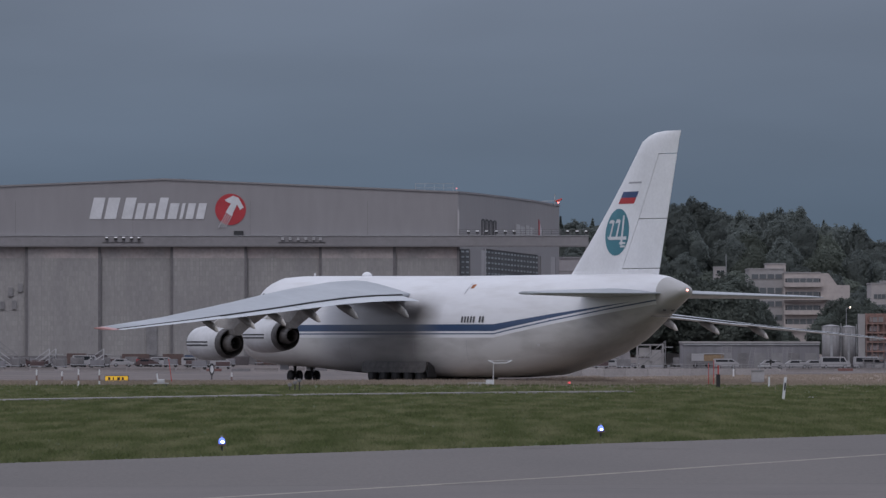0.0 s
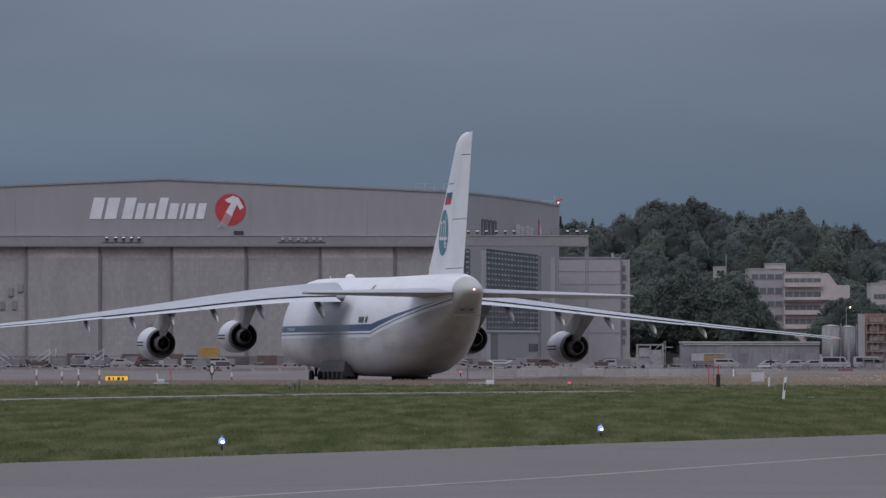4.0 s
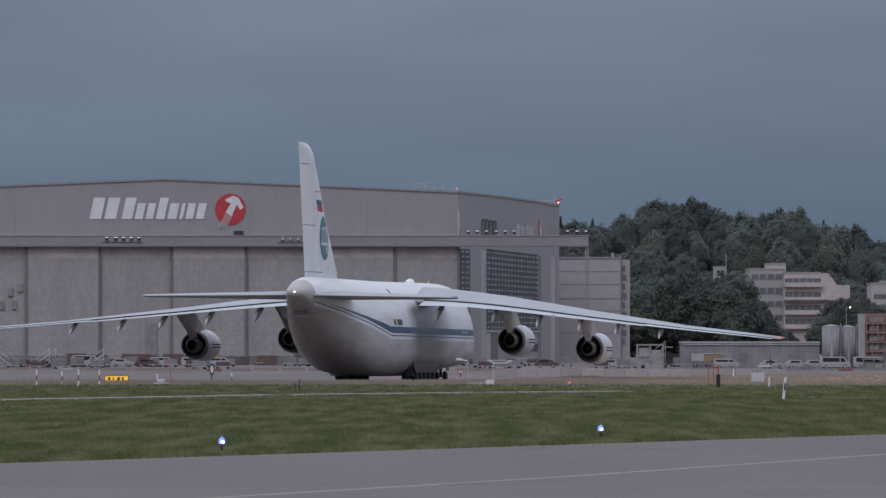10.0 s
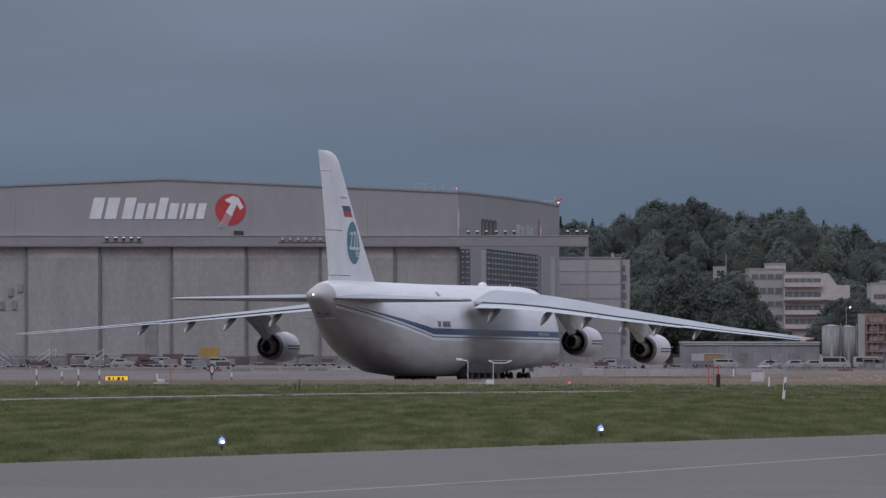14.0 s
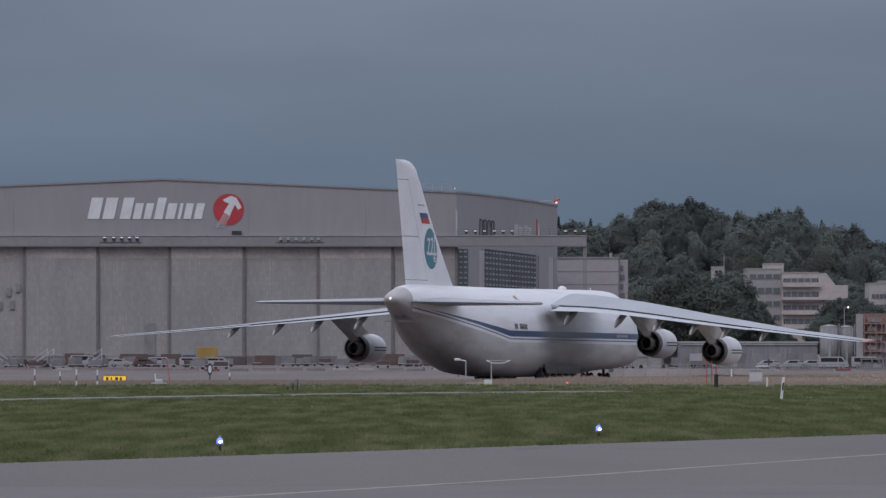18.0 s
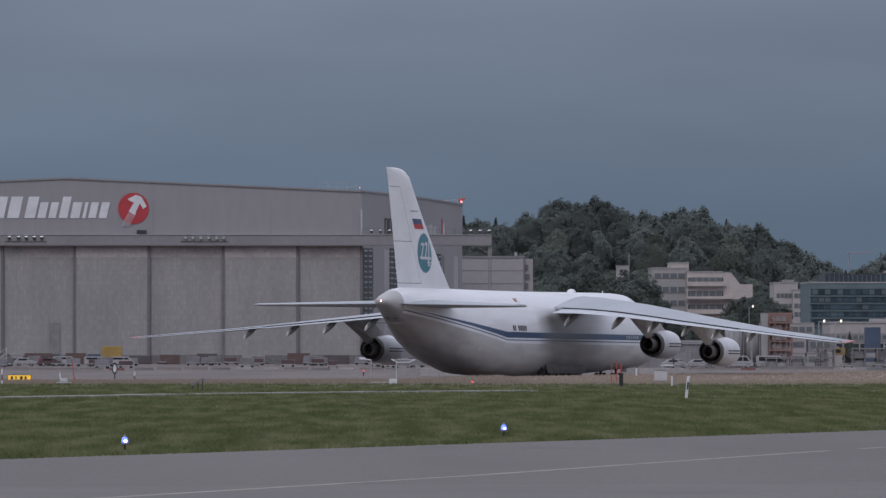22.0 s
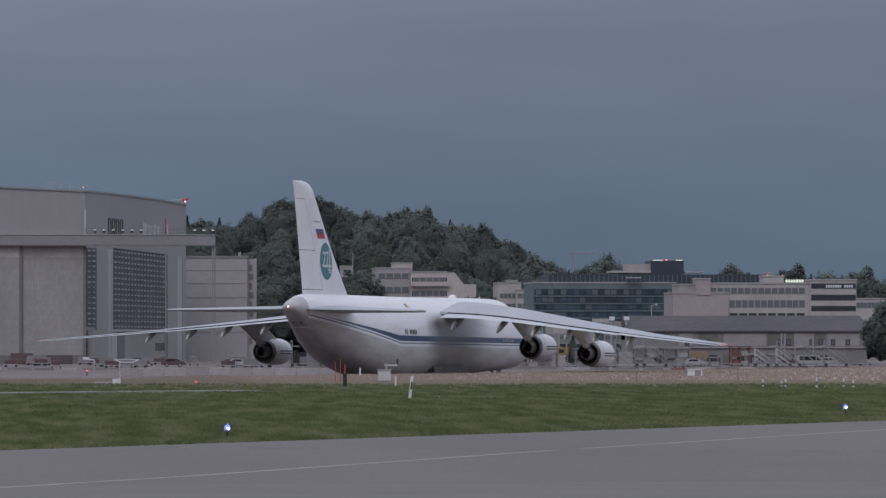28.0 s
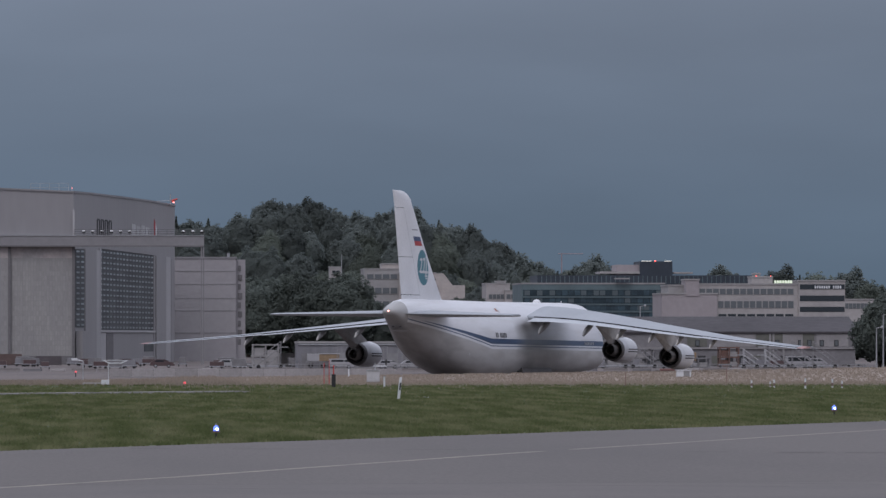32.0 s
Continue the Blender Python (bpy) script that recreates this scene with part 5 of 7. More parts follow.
for z0, z1 in ((19.19, 20.3), (15.05, 16.49), (11.4, 12.67), (7.42, 8.85)):
    recess = part("balcony_recess", boxes((96.41, 106.27, -0.08, 0.0, z0, z1)), WINDOW, flats)
    part("balcony", boxes((96.09, 106.75, -1.6, -0.1, z0 - 1.3, z0 - 0.1)), FLAT_CREAM, flats)
    windows(flats, 96.73, 105.95, z0, z1, 5, -0.12, WINDOW_PALE)
    windows(flats, 86.86, 95.77, z0 + 1, z1 + 1.2, 4, 2.9, WINDOW_PALE)
part("terrace", boxes((95.61, 109.14, -2.2, 0, 14.26, 14.74)), FLAT_CREAM, flats)
small = thing("house", "small pale house half hidden in the trees", "house", (0, 1800, 0))
block(small, 78.55, 81.82, 19.64 - 14, 23.89, 8)
windows(small, 79.2, 81.49, 22.25, 23.07, 2)
pole = thing("flagpole", "thin pale flagpole beside the house", "flagpole", (81.75, 1795, 0))
part("shaft", rod((0, 0, BASE), (0, 0, 27.75), 0.16, 0.1, 8), STEEL, pole)
part("base", boxes((-0.4, 0.4, -0.4, 0.4, BASE, BASE + 0.3)), CONCRETE, pole)

flats_b = thing("apartment_building", "pale flat-roofed apartment block with small windows", "building", (0, 1700, 0))
block(flats_b, 117.15, 123.64, BASE, 18.28, 18)
block(flats_b, 122.25, 126.73, BASE, 16.27, 18, -1.0)
block(flats_b, 120.24, 122.71, 18.28, 18.9, 8, 3)
for py in (14.26, 11.48, 9.16):
    windows(flats_b, 117.76, 122.09, py, py + 1.2, 4, 0.0, WINDOW_PALE)
    windows(flats_b, 122.55, 126.42, py, py + 1.2, 3, -1.0, WINDOW_PALE)

# the long teal glass office
teal = thing("office_building", "long teal glass office block with banded windows", "office", (0, 1500, 0))
TX0, TX1 = 111.9, 146.64
block(teal, TX0, TX1, BASE, 16.55, 30, 0, TEAL_BAND)
for k, (pa, pb) in enumerate(((13.83, 15.05), (12.05, 13.15), (10.28, 11.37), (8.51, 9.6), (6.6, 7.69))):
    part("window_band", boxes((TX0 + 0.4, TX1 - 0.4, -0.07, 0, pa - 0.15, pb + 0.15)), TEAL_GLASS, teal)
    n = 22
    for i in range(n):
        a = TX0 + 0.6 + (TX1 - TX0 - 1.2) * i / n
        glass = TEAL_PALE if rnd.random() < (0.14 if k else 0.4) else TEAL_GLASS
        part("pane", boxes((a + 0.1, a + (TX1 - TX0 - 1.2) / n - 0.1, -0.14, -0.07, pa, pb)), glass, teal)
    part("sill", boxes((TX0, TX1, -0.35, -0.07, pa - 0.55, pa - 0.35)), TEAL_BAND, teal)
part("top_storey", boxes((TX0 + 4, 169.35, 2, 26, 16.55, 18.74)), SLATE, teal)
for k in range(46):
    x = TX0 + 5 + (169.35 - TX0 - 6) * k / 46
    part("fin_strip", boxes((x, x + 0.16, 1.85, 2.0, 16.69, 18.6)), TEAL_BAND, teal)
part("canopy", boxes((134.41, 137.98, -2.5, 0, 17.78, 18.05)), CREAM, teal)
part("tower", boxes((141.0, 148.98, 4, 20, 16.55, 22.15)), SLATE, teal)
part("tower_cap", boxes((141.41, 143.89, 3.9, 4.3, 22.15, 22.28), (147.05, 148.7, 3.9, 4.3, 22.15, 22.28)), WHITE_LAMP, teal, "lit white roof edge")
part("red_lamp", rod((144.85, 5, 22.15), (144.85, 5, 22.42), 0.2, n=8), RED_LAMP, teal, "glowing red warning lamp")
part("plant_room", boxes((135.37, 141.0, 5, 18, 18.74, 21.33)), PINKISH, teal)
part("roof_deck", boxes((131.38, 141.0, 4, 18, 19.15, 19.69)), CREAM, teal)
part("roof_deck", boxes((149.25, 153.93, 4, 18, 19.15, 19.55)), CREAM, teal)

# the white office and hotel
hotel = thing("office_building", "pale office and hotel block with dark window bands", "office", (0, 1400, 0))
block(hotel, 136.22, 148.8, BASE, 13.4, 22, -0.4, PINKISH)
block(hotel, 138.15, 144.69, 13.4, 15.31, 18, 4, GREY_RENDER)
block(hotel, 141.61, 144.69, 13.02, 16.58, 10, -0.6, PINKISH)
block(hotel, 144.69, 167.32, BASE, 15.56, 22)
block(hotel, 167.32, 177.88, BASE, 16.33, 22, -0.5, CREAM)
windows(hotel, 144.69, 166.29, 13.4, 14.67, 14, 0.0, WINDOW_PALE)
windows(hotel, 148.93, 166.29, 10.35, 11.87, 12, 0.0, WINDOW_PALE)
windows(hotel, 148.93, 166.29, 8.44, 8.95, 8, 0.0, WINDOW)
for z0, z1 in ((14.55, 15.69), (11.87, 13.15), (9.45, 10.6)):
    part("window_band", boxes((167.58, 177.75, -0.56, -0.5, z0, z1)), WINDOW, hotel)
for k in range(12):
    if k != 7:
        x = 170.92 + k * 0.52
        part("sign_bar", boxes((x, x + 0.36, -0.72, -0.6, 14.74, 15.37)), SIGN_WHITE, hotel)
block(hotel, 157.03, 161.79, 15.56, 17.22, 8, 3, CREAM)
block(hotel, 157.67, 159.09, 17.22, 17.98, 4, 4, CREAM)
for k in range(7):
    x = 161.92 + k * 0.6
    part("sign_bar", boxes((x, x + 0.48, 0.8, 1.0, 15.95, 16.58)), glow("lit_sign_cream", (0.85, 0.95, 0.72), 0.3) if k == 0 else bpy.data.materials["lit_sign_cream"], hotel, "lit roof-top sign bar")
for px in (158.19, 161.53):
    part("red_lamp", rod((px, 4, 17.35), (px, 4, 17.66), 0.15, n=8), RED_LAMP, hotel, "glowing red warning lamp")
side_house = thing("house", "pale low block behind the trees", "house", (0, 1600, 0))
block(side_house, 202.99, 210.8, BASE, 13.35, 10)
windows(side_house, 203.29, 209.32, 11.16, 12.47, 6, 0.0, WINDOW_PALE)

# the long low workshop
SHOP_WALL = surface("grey_workshop_wall", (0.215, 0.202, 0.208), 0.8, 0.12, 0.15, 1.5, second=(0.17, 0.16, 0.166))
shop = thing("workshop", "long low grey workshop with cream door panels", "building", (0, 1180, 0))
SX0, SX1 = 107.25, 151.88
part("wall", boxes((SX0, SX1, 0, 26, BASE, 4.67)), SHOP_WALL, shop)
bm = bmesh.new()
loft(bm, [[(SX0 - 1, -0.45, 4.46), (SX1 + 0.6, -0.45, 4.46), (SX1 + 0.6, -0.45, 4.78), (SX0 - 1, -0.45, 4.78)], [(SX0 - 1, 14, 7.35), (SX1 + 0.6, 14, 7.35), (SX1 + 0.6, 14, 7.68), (SX0 - 1, 14, 7.68)]])
bmesh.ops.recalc_face_normals(bm, faces=bm.faces)
part("roof", bm, ROOF_GREY, shop)
part("back_wall", boxes((SX0, SX1, 13.5, 26, 3, 7.57)), ROOF_GREY, shop)
OLIVE = surface("olive_panel", (0.135, 0.132, 0.115), 0.7, 0.08, 0.2, 2)
PALE_PANEL = surface("pale_door_panel", (0.28, 0.262, 0.262), 0.75, 0.08, 0.2, 2)
for k, (pa, pb) in enumerate(((115.9, 118.6), (119.68, 123.47), (124.55, 132.68), (132.89, 135.71), (135.82, 137.99), (138.21, 141.68), (141.89, 144.06), (144.5, 150.58))):
    part("door_panel", boxes((pa, pb, -0.12, 0, 1.88, 4.35)), OLIVE if k in (1, 3, 4, 6) else PALE_PANEL, shop)
for px in (135.06, 136.58, 141.03, 142.76, 145.15, 147.97, 117.19, 121.31):
    w = part("window", boxes((px - 0.1, px + 0.75, -0.2, -0.1, 1.99, 3.17)), SIGN_DARK, shop)
    part("pane", boxes((px + 0.05, px + 0.6, -0.24, -0.2, 2.1, 3.06)), WINDOW_PALE, w)
for pa in (135.39, 136.04, 141.46, 137.99):
    part("pillar", boxes((pa, pa + 0.35, -0.3, 0, BASE, 4.35)), PALE_PANEL, shop)
for k in range(14):
    a = SX0 + 1.2 + k * 2.65
    part("opening", boxes((a, a + 1.5, -0.1, 0.02, BASE + 0.2, 0.17)), SIGN_DARK if k % 3 else OLIVE, shop)
part("ledge", boxes((SX0, SX1, -0.35, 0, 1.45, 1.78)), PALE_PANEL, shop)
for px in (103.57, 106.38):
    v = thing("roof_cowl", "small white ventilation cowl", "vent", (px, 1185, 0))
    part("stack", rod((0, 0, BASE), (0, 0, 7.35), 0.25, n=8), STEEL, v)
    part("hood", boxes((-0.5, 0.5, -0.5, 0.5, 6.71, 7.46), bevel=0.1), SIGN_WHITE, v)
low = thing("workshop", "low flat-roofed workshop with a cream upper wall", "building", (0, 1230, 0))
block(low, 95.83, 113.61, BASE, 4.27, 20, 0, SHOP_WALL, roof=False)
block(low, 95.83, 113.61, 4.27, 6.28, 20, 0, CREAM)
windows(low, 96.83, 113.05, 3.15, 3.94, 14, 0.0, WINDOW_PALE)
windows(low, 96.83, 113.05, 0.58, 2.26, 10, 0.0, WINDOW)
part("skylight_box", boxes((104.21, 107.12, 2, 8, 6.4, 7.18)), CREAM, low)
cabins = [thing("site_cabin", lab, "cabin", (x, 1110, z), "stacked site cabins") for lab, x, z in
          (("pale grey site cabin on the ground", 78.91, BASE), ("pinkish site cabin on the ground", 82.29, BASE), ("pale site cabin stacked on another", 79.11, BASE + 2.65), ("grey site cabin stacked on another", 82.49, BASE + 2.65), ("pale site cabin on top of the stack", 79.31, BASE + 5.3))]
for k, c in enumerate(cabins):
    w = 3.1 if k in (0, 2) else 4.4
    part("body", boxes((0, w, 0, 2.4, 0.0, 2.5), bevel=0.04), (GREY_RENDER, PINKISH, PINKISH, SHOP_WALL, GREY_RENDER)[k], c)
    part("roof", boxes((-0.1, w + 0.1, -0.1, 2.5, 2.5, 2.63)), CREAM, c)
    windows(c, 0.3, w - 0.3, 1.0, 1.9, 3, -0.02, WINDOW_PALE)
# the crane's red is greyed in the colour itself for distance haze
HAZE_RED = surface("hazed_crane_paint", (0.32, 0.25, 0.27), 0.7, 0.1, 1, 5)
crane = thing("tower_crane", "distant thin reddish tower crane", "crane", (210.84, 2600, 0))
part("mast", rod((0, 0, BASE), (0, 0, 39.05), 0.25, n=6), HAZE_RED, crane)
part("jib", rod((-1.5, 0, 38.82), (9, 0, 38.82), 0.2, n=6), HAZE_RED, crane)

# ---- yard and apron clutter ----
RUST_RED = surface("faded_red_steel", (0.235, 0.14, 0.112), 0.75, 0.2, 0.4, 4, second=(0.19, 0.118, 0.097))
OCHRE_DULL = surface("dull_ochre_paint", (0.25, 0.165, 0.07), 0.6, 0.12, 0.5, 3)
SCAFFOLD = surface("dull_scaffold_paint", (0.20, 0.19, 0.195), 0.6, 0.15, 0.5, 4)
SHED = surface("shed_sheeting", (0.205, 0.198, 0.212), 0.6, 0.08, 0.15, 1.2, stretch=(4, 1, 0.4))
TANK = surface("tank_paint", (0.25, 0.243, 0.247), 0.7, 0.08, 0.2, 2)
CONT_BLUE = surface("container_blue", (0.06, 0.085, 0.14), 0.6, 0.1, 0.3, 3)
CONT_ORANGE = surface("container_orange", (0.27, 0.185, 0.11), 0.6, 0.12, 0.3, 3)
GLASS = glassy("vehicle_glass", (0.03, 0.034, 0.04), 0.06)

shed = thing("shed", "long grey corrugated shed behind the vehicles", "shed", (0, 1100, 0))
block(shed, 42.4, 66.6, BASE, 2.6, 14, 0, SHED)
for k in range(8):
    x = 43.1 + k * 3.0
    part("door", boxes((x, x + 2.0, -0.08, 0, BASE, 0.9)), TANK if k % 3 else SCAFFOLD, shed)
part("trim", boxes((42.4, 66.6, -0.25, 0, 2.3, 2.5)), STEEL, shed)


def storage_tank(x, y, r, top):
    t = thing("storage_tank", "pale grey upright storage tank with a shallow cone roof", "tank", (x, y, BASE), "storage tanks")
    h = top - BASE
    part("shell", loft(bmesh.new(), [ring(0, 0, z, r, r, 36, "z") for z in (0, h)]), TANK, t, smooth=True)
    part("roof", loft(bmesh.new(), [ring(0, 0, z, q, q, 36, "z") for z, q in ((h, r + 0.06), (h + 0.07, r + 0.06), (h + 0.4, 0.15))]), TANK, t)
    for q in range(5):
        a = math.pi * (1.1 + 0.2 * q)
        part("seam", rod((math.cos(a) * r, math.sin(a) * r, 0.2), (math.cos(a) * r, math.sin(a) * r, h - 0.1), 0.035, n=6), SCAFFOLD, t)
    part("ladder", boxes((-0.2, 0.2, -r - 0.1, -r - 0.02, 0.4, h)), STEEL, t)
    part("pipe", rod((r + 0.12, -0.6, 0), (r + 0.12, -0.6, h + 0.6), 0.08, n=8), STEEL, t)


storage_tank(68.15, 1092, 1.6, 5.55)
storage_tank(71.25, 1093, 1.32, 5.4)


def frame_stack(name, label, x, y, w, d, levels, h, material):
    """An open steel rack with decks."""
    t = thing(name, label, "rack", (x, y, BASE))
    for i in (0, 0.5, 1):
        for j in (0, 1):
            part("post", boxes((w * i - 0.12, w * i + 0.12, d * j - 0.12, d * j + 0.12, 0, h * levels)), material, t)
    for k in range(levels + 1):
        part("deck", boxes((-0.2, w + 0.2, -0.2, d + 0.2, h * k, h * k + 0.22)), material, t)
    for k in range(levels):
        part("crate", boxes((0.3, w * 0.45, 0.2, d - 0.2, h * k + 0.25, h * k + h * 0.8)), material, t)
        part("crate", boxes((w * 0.55, w - 0.3, 0.2, d - 0.2, h * k + 0.25, h * k + h * 0.6)), GREY_RENDER, t)
    return t


# the tall orange-red staging tower beside the tank
RACK_BROWN = surface("brown_red_steel", (0.16, 0.085, 0.066), 0.75, 0.2, 0.5, 4, second=(0.12, 0.07, 0.058))
STAGE = surface("orange_red_steel", (0.27, 0.16, 0.135), 0.8, 0.18, 0.5, 4, second=(0.20, 0.135, 0.12))
stage = thing("staging_tower", "tall orange-red steel staging tower with pale panels", "scaffold", (72.6, 1085, BASE))
SH = 7.84 - BASE
part("end_wall", boxes((0, 1.1, 0.2, 3.2, 0, SH - 0.1)), GREY_RENDER, stage)
for i in range(5):
    for j in (0, 3.2):
        part("post", boxes((1.2 + i * 1.02, 1.36 + i * 1.02, j - 0.08, j + 0.08, 0, SH - (0.0 if i < 4 else 2.4))), STAGE, stage)
for k in range(6):
    z = SH - 0.25 - k * 1.62
    part("beam", boxes((1.15, 5.45, -0.14, -0.02, z, z + 0.22)), STAGE, stage)
    if k < 5:
        part("sheeting", boxes((1.2, 5.3 - 0.3 * (k % 2), 1.0, 1.06, z - 1.45, z - 0.05)), STAGE if k < 3 else PINKISH, stage)
        part("panel", boxes((1.9, 4.3 - 0.7 * (k % 2), 0.5, 0.6, z - 1.25, z - 0.35)), PINKISH if k % 2 else GREY_RENDER, stage)
        part("brace", rod((1.3 + 1.02 * (k % 3), -0.06, z), (2.3 + 1.02 * (k % 3), -0.06, z - 1.5), 0.06, n=6), STAGE, stage)
        part("deck", boxes((1.2, 5.4, 0, 3.2, z - 1.5, z - 1.42)), SCAFFOLD, stage)
frame_stack("steel_rack", "faded red steel rack beside the workshop", 119.56, 1120, 3.4, 3.0, 2, 1.75, RACK_BROWN)
for px, y, w, lv in ((90.03, 1104, 4.4, 2), (77.13, 1078, 4.6, 1), (82.28, 1080, 2.6, 2), (72.51, 1072, 3.6, 1), (106.0, 1105, 4.5, 2), (112.38, 1108, 4.0, 1), (100.91, 1108, 4.2, 2), (94.44, 1106, 3.4, 2), (123.79, 1110, 4.4, 1)):
    frame_stack("steel_rack", "grey steel staging rack beside the workshop", px, y, w, 2.6, lv, 1.6, SCAFFOLD)
frame_stack("steel_rack", "pale steel rack stacked with crates", 35.03, 1120, 4.6, 3.0, 2, 2.0, GREY_RENDER)
for px, w, m, lab in ((93.39, 3.0, CONT_BLUE, "dark blue shipping container"), (111.81, 4.5, CONT_ORANGE, "orange shipping container"), (87.83, 5.5, CREAM, "cream shipping container"), (99.6, 5.5, GREY_RENDER, "grey shipping container"),
                      (37.6, 6.0, GREY_RENDER, "grey shipping container"), (39.96, 4.0, CREAM, "cream shipping container")):
    c = thing("shipping_container", lab + " in the yard", "container", (px, 1130, BASE), "containers in the yard")
    part("body", boxes((0, w, 0, 2.4, 0.15, 2.7)), m, c)
    for k in range(int(w / 0.6)):
        part("rib", boxes((0.2 + k * 0.6, 0.45 + k * 0.6, -0.06, 0, 0.3, 2.55)), m, c)
    part("skid", boxes((0, w, 0, 2.4, 0, 0.15)), DARK_METAL, c)


# a row of dull containers and crates before the hangar doors
MAUVE = surface("dull_mauve_steel", (0.10, 0.085, 0.09), 0.7, 0.12, 0.3, 3)
BROWN = surface("dull_brown_steel", (0.125, 0.082, 0.074), 0.7, 0.12, 0.3, 3)
for a, b, h, m, lab in ((-74.23, -70.44, 2.3, BROWN, "dull brown"), (-69.99, -66.43, 2.1, MAUVE, "dull mauve"), (-66.09, -63.64, 1.7, GREY_RENDER, "grey"), (-63.31, -57.96, 2.2, BROWN, "dull brown"),
                        (-55.28, -51.27, 2.2, BROWN, "dull brown"), (-50.93, -48.48, 2.0, CONT_BLUE, "dark blue"), (-42.58, -38.34, 1.6, MAUVE, "dull mauve"), (-36.67, -32.77, 1.9, BROWN, "dull brown"),
                        (-29.42, -25.41, 2.1, MAUVE, "dull mauve"), (-20.51, -16.05, 1.8, GREY_RENDER, "grey"), (-11.59, -7.13, 2.2, BROWN, "dull brown"), (-4.35, 0.67, 1.8, MAUVE, "dull mauve")):
    c = thing("shipping_container", lab + " steel container before the hangar", "container", (a, 1226, BASE), "containers before the hangar")
    part("body", boxes((0, b - a, 0, 2.4, 0.12, h)), m, c)
    for k in range(int((b - a) / 0.7)):
        part("rib", boxes((0.2 + k * 0.7, 0.5 + k * 0.7, -0.06, 0, 0.25, h - 0.12)), m, c)
    part("skid", boxes((0, b - a, 0, 2.4, 0, 0.12)), DARK_METAL, c)

STAIR = surface("stair_paint", (0.25, 0.24, 0.245), 0.6, 0.1, 0.5, 4)


STAIR_WHITE = surface("white_stair_paint", (0.46, 0.45, 0.46), 0.6, 0.1, 0.5, 4)


def aircraft_steps(label, h, run, paint):
    """Wheeled boarding stairs: stringers, treads, rails, platform and struts."""
    t = thing("boarding_stairs", label, "stairs", group="boarding stairs")
    for y in (0, 1.6):
        part("stringer", loft(bmesh.new(), [[(0, y - 0.05, 0.5), (0, y + 0.05, 0.5), (0, y + 0.05, 0.68), (0, y - 0.05, 0.68)], [(run, y - 0.05, h + 0.08), (run, y + 0.05, h + 0.08), (run, y + 0.05, h + 0.26), (run, y - 0.05, h + 0.26)]]), paint, t)
        part("hand_rail", rod((0, y, 1.5), (run, y, h + 1.2), 0.04, n=6), paint, t)
        part("strut", rod((run, y, 0.3), (run, y, h + 1.2), 0.055, n=6), paint, t)
        part("brace", rod((run * 0.35, y, 0.4), (run, y, h * 0.75), 0.045, n=6), paint, t)
    for k in range(9):
        f = (k + 0.5) / 9
        part("tread", boxes((run * f - 0.16, run * f + 0.16, 0, 1.6, 0.55 + h * f - 0.05 * f, 0.6 + h * f - 0.05 * f)), STEEL, t)
    part("platform", boxes((run, run + 1.3, 0, 1.6, h + 0.1, h + 0.25)), STEEL, t)
    part("chassis", boxes((-0.2, run + 0.8, 0.1, 1.5, 0.35, 0.6)), GREY_PAINT, t)
    for x in (0.3, run):
        for y in (0.05, 1.55):
            part("wheel", rod((x, y - 0.12, 0.35), (x, y + 0.12, 0.35), 0.35, n=12), DARK, t)
    return t


stairs_a, stairs_b = aircraft_steps("white wheeled boarding stairs in the yard", 3.6, 4.2, STAIR), aircraft_steps("low white wheeled boarding stairs", 2.2, 2.6, STAIR_WHITE)
for proto, mine in ((stairs_a, ((-79.01, 1120, 180), (-76.09, 1125, 180), (128.57, 1090, 180), (133.28, 1090, 180), (137.14, 1092, 180), (99.86, 1090, 180), (34.46, 1080, 0), (105.44, 1094, 180))),
                    (stairs_b, ((-74.17, 1130, 0), (-73.14, 1132, 0), (-64.31, 1130, 0), (125.7, 1080, 180), (122.49, 1085, 180), (-78.83, 1132, 180)))):
    for k, (x, y, a) in enumerate(mine):
        if k:
            copy_thing(proto, pose(x, y, BASE, 0, 0, a))
    proto.matrix_basis = pose(mine[0][0], mine[0][1], BASE, 0, 0, mine[0][2])


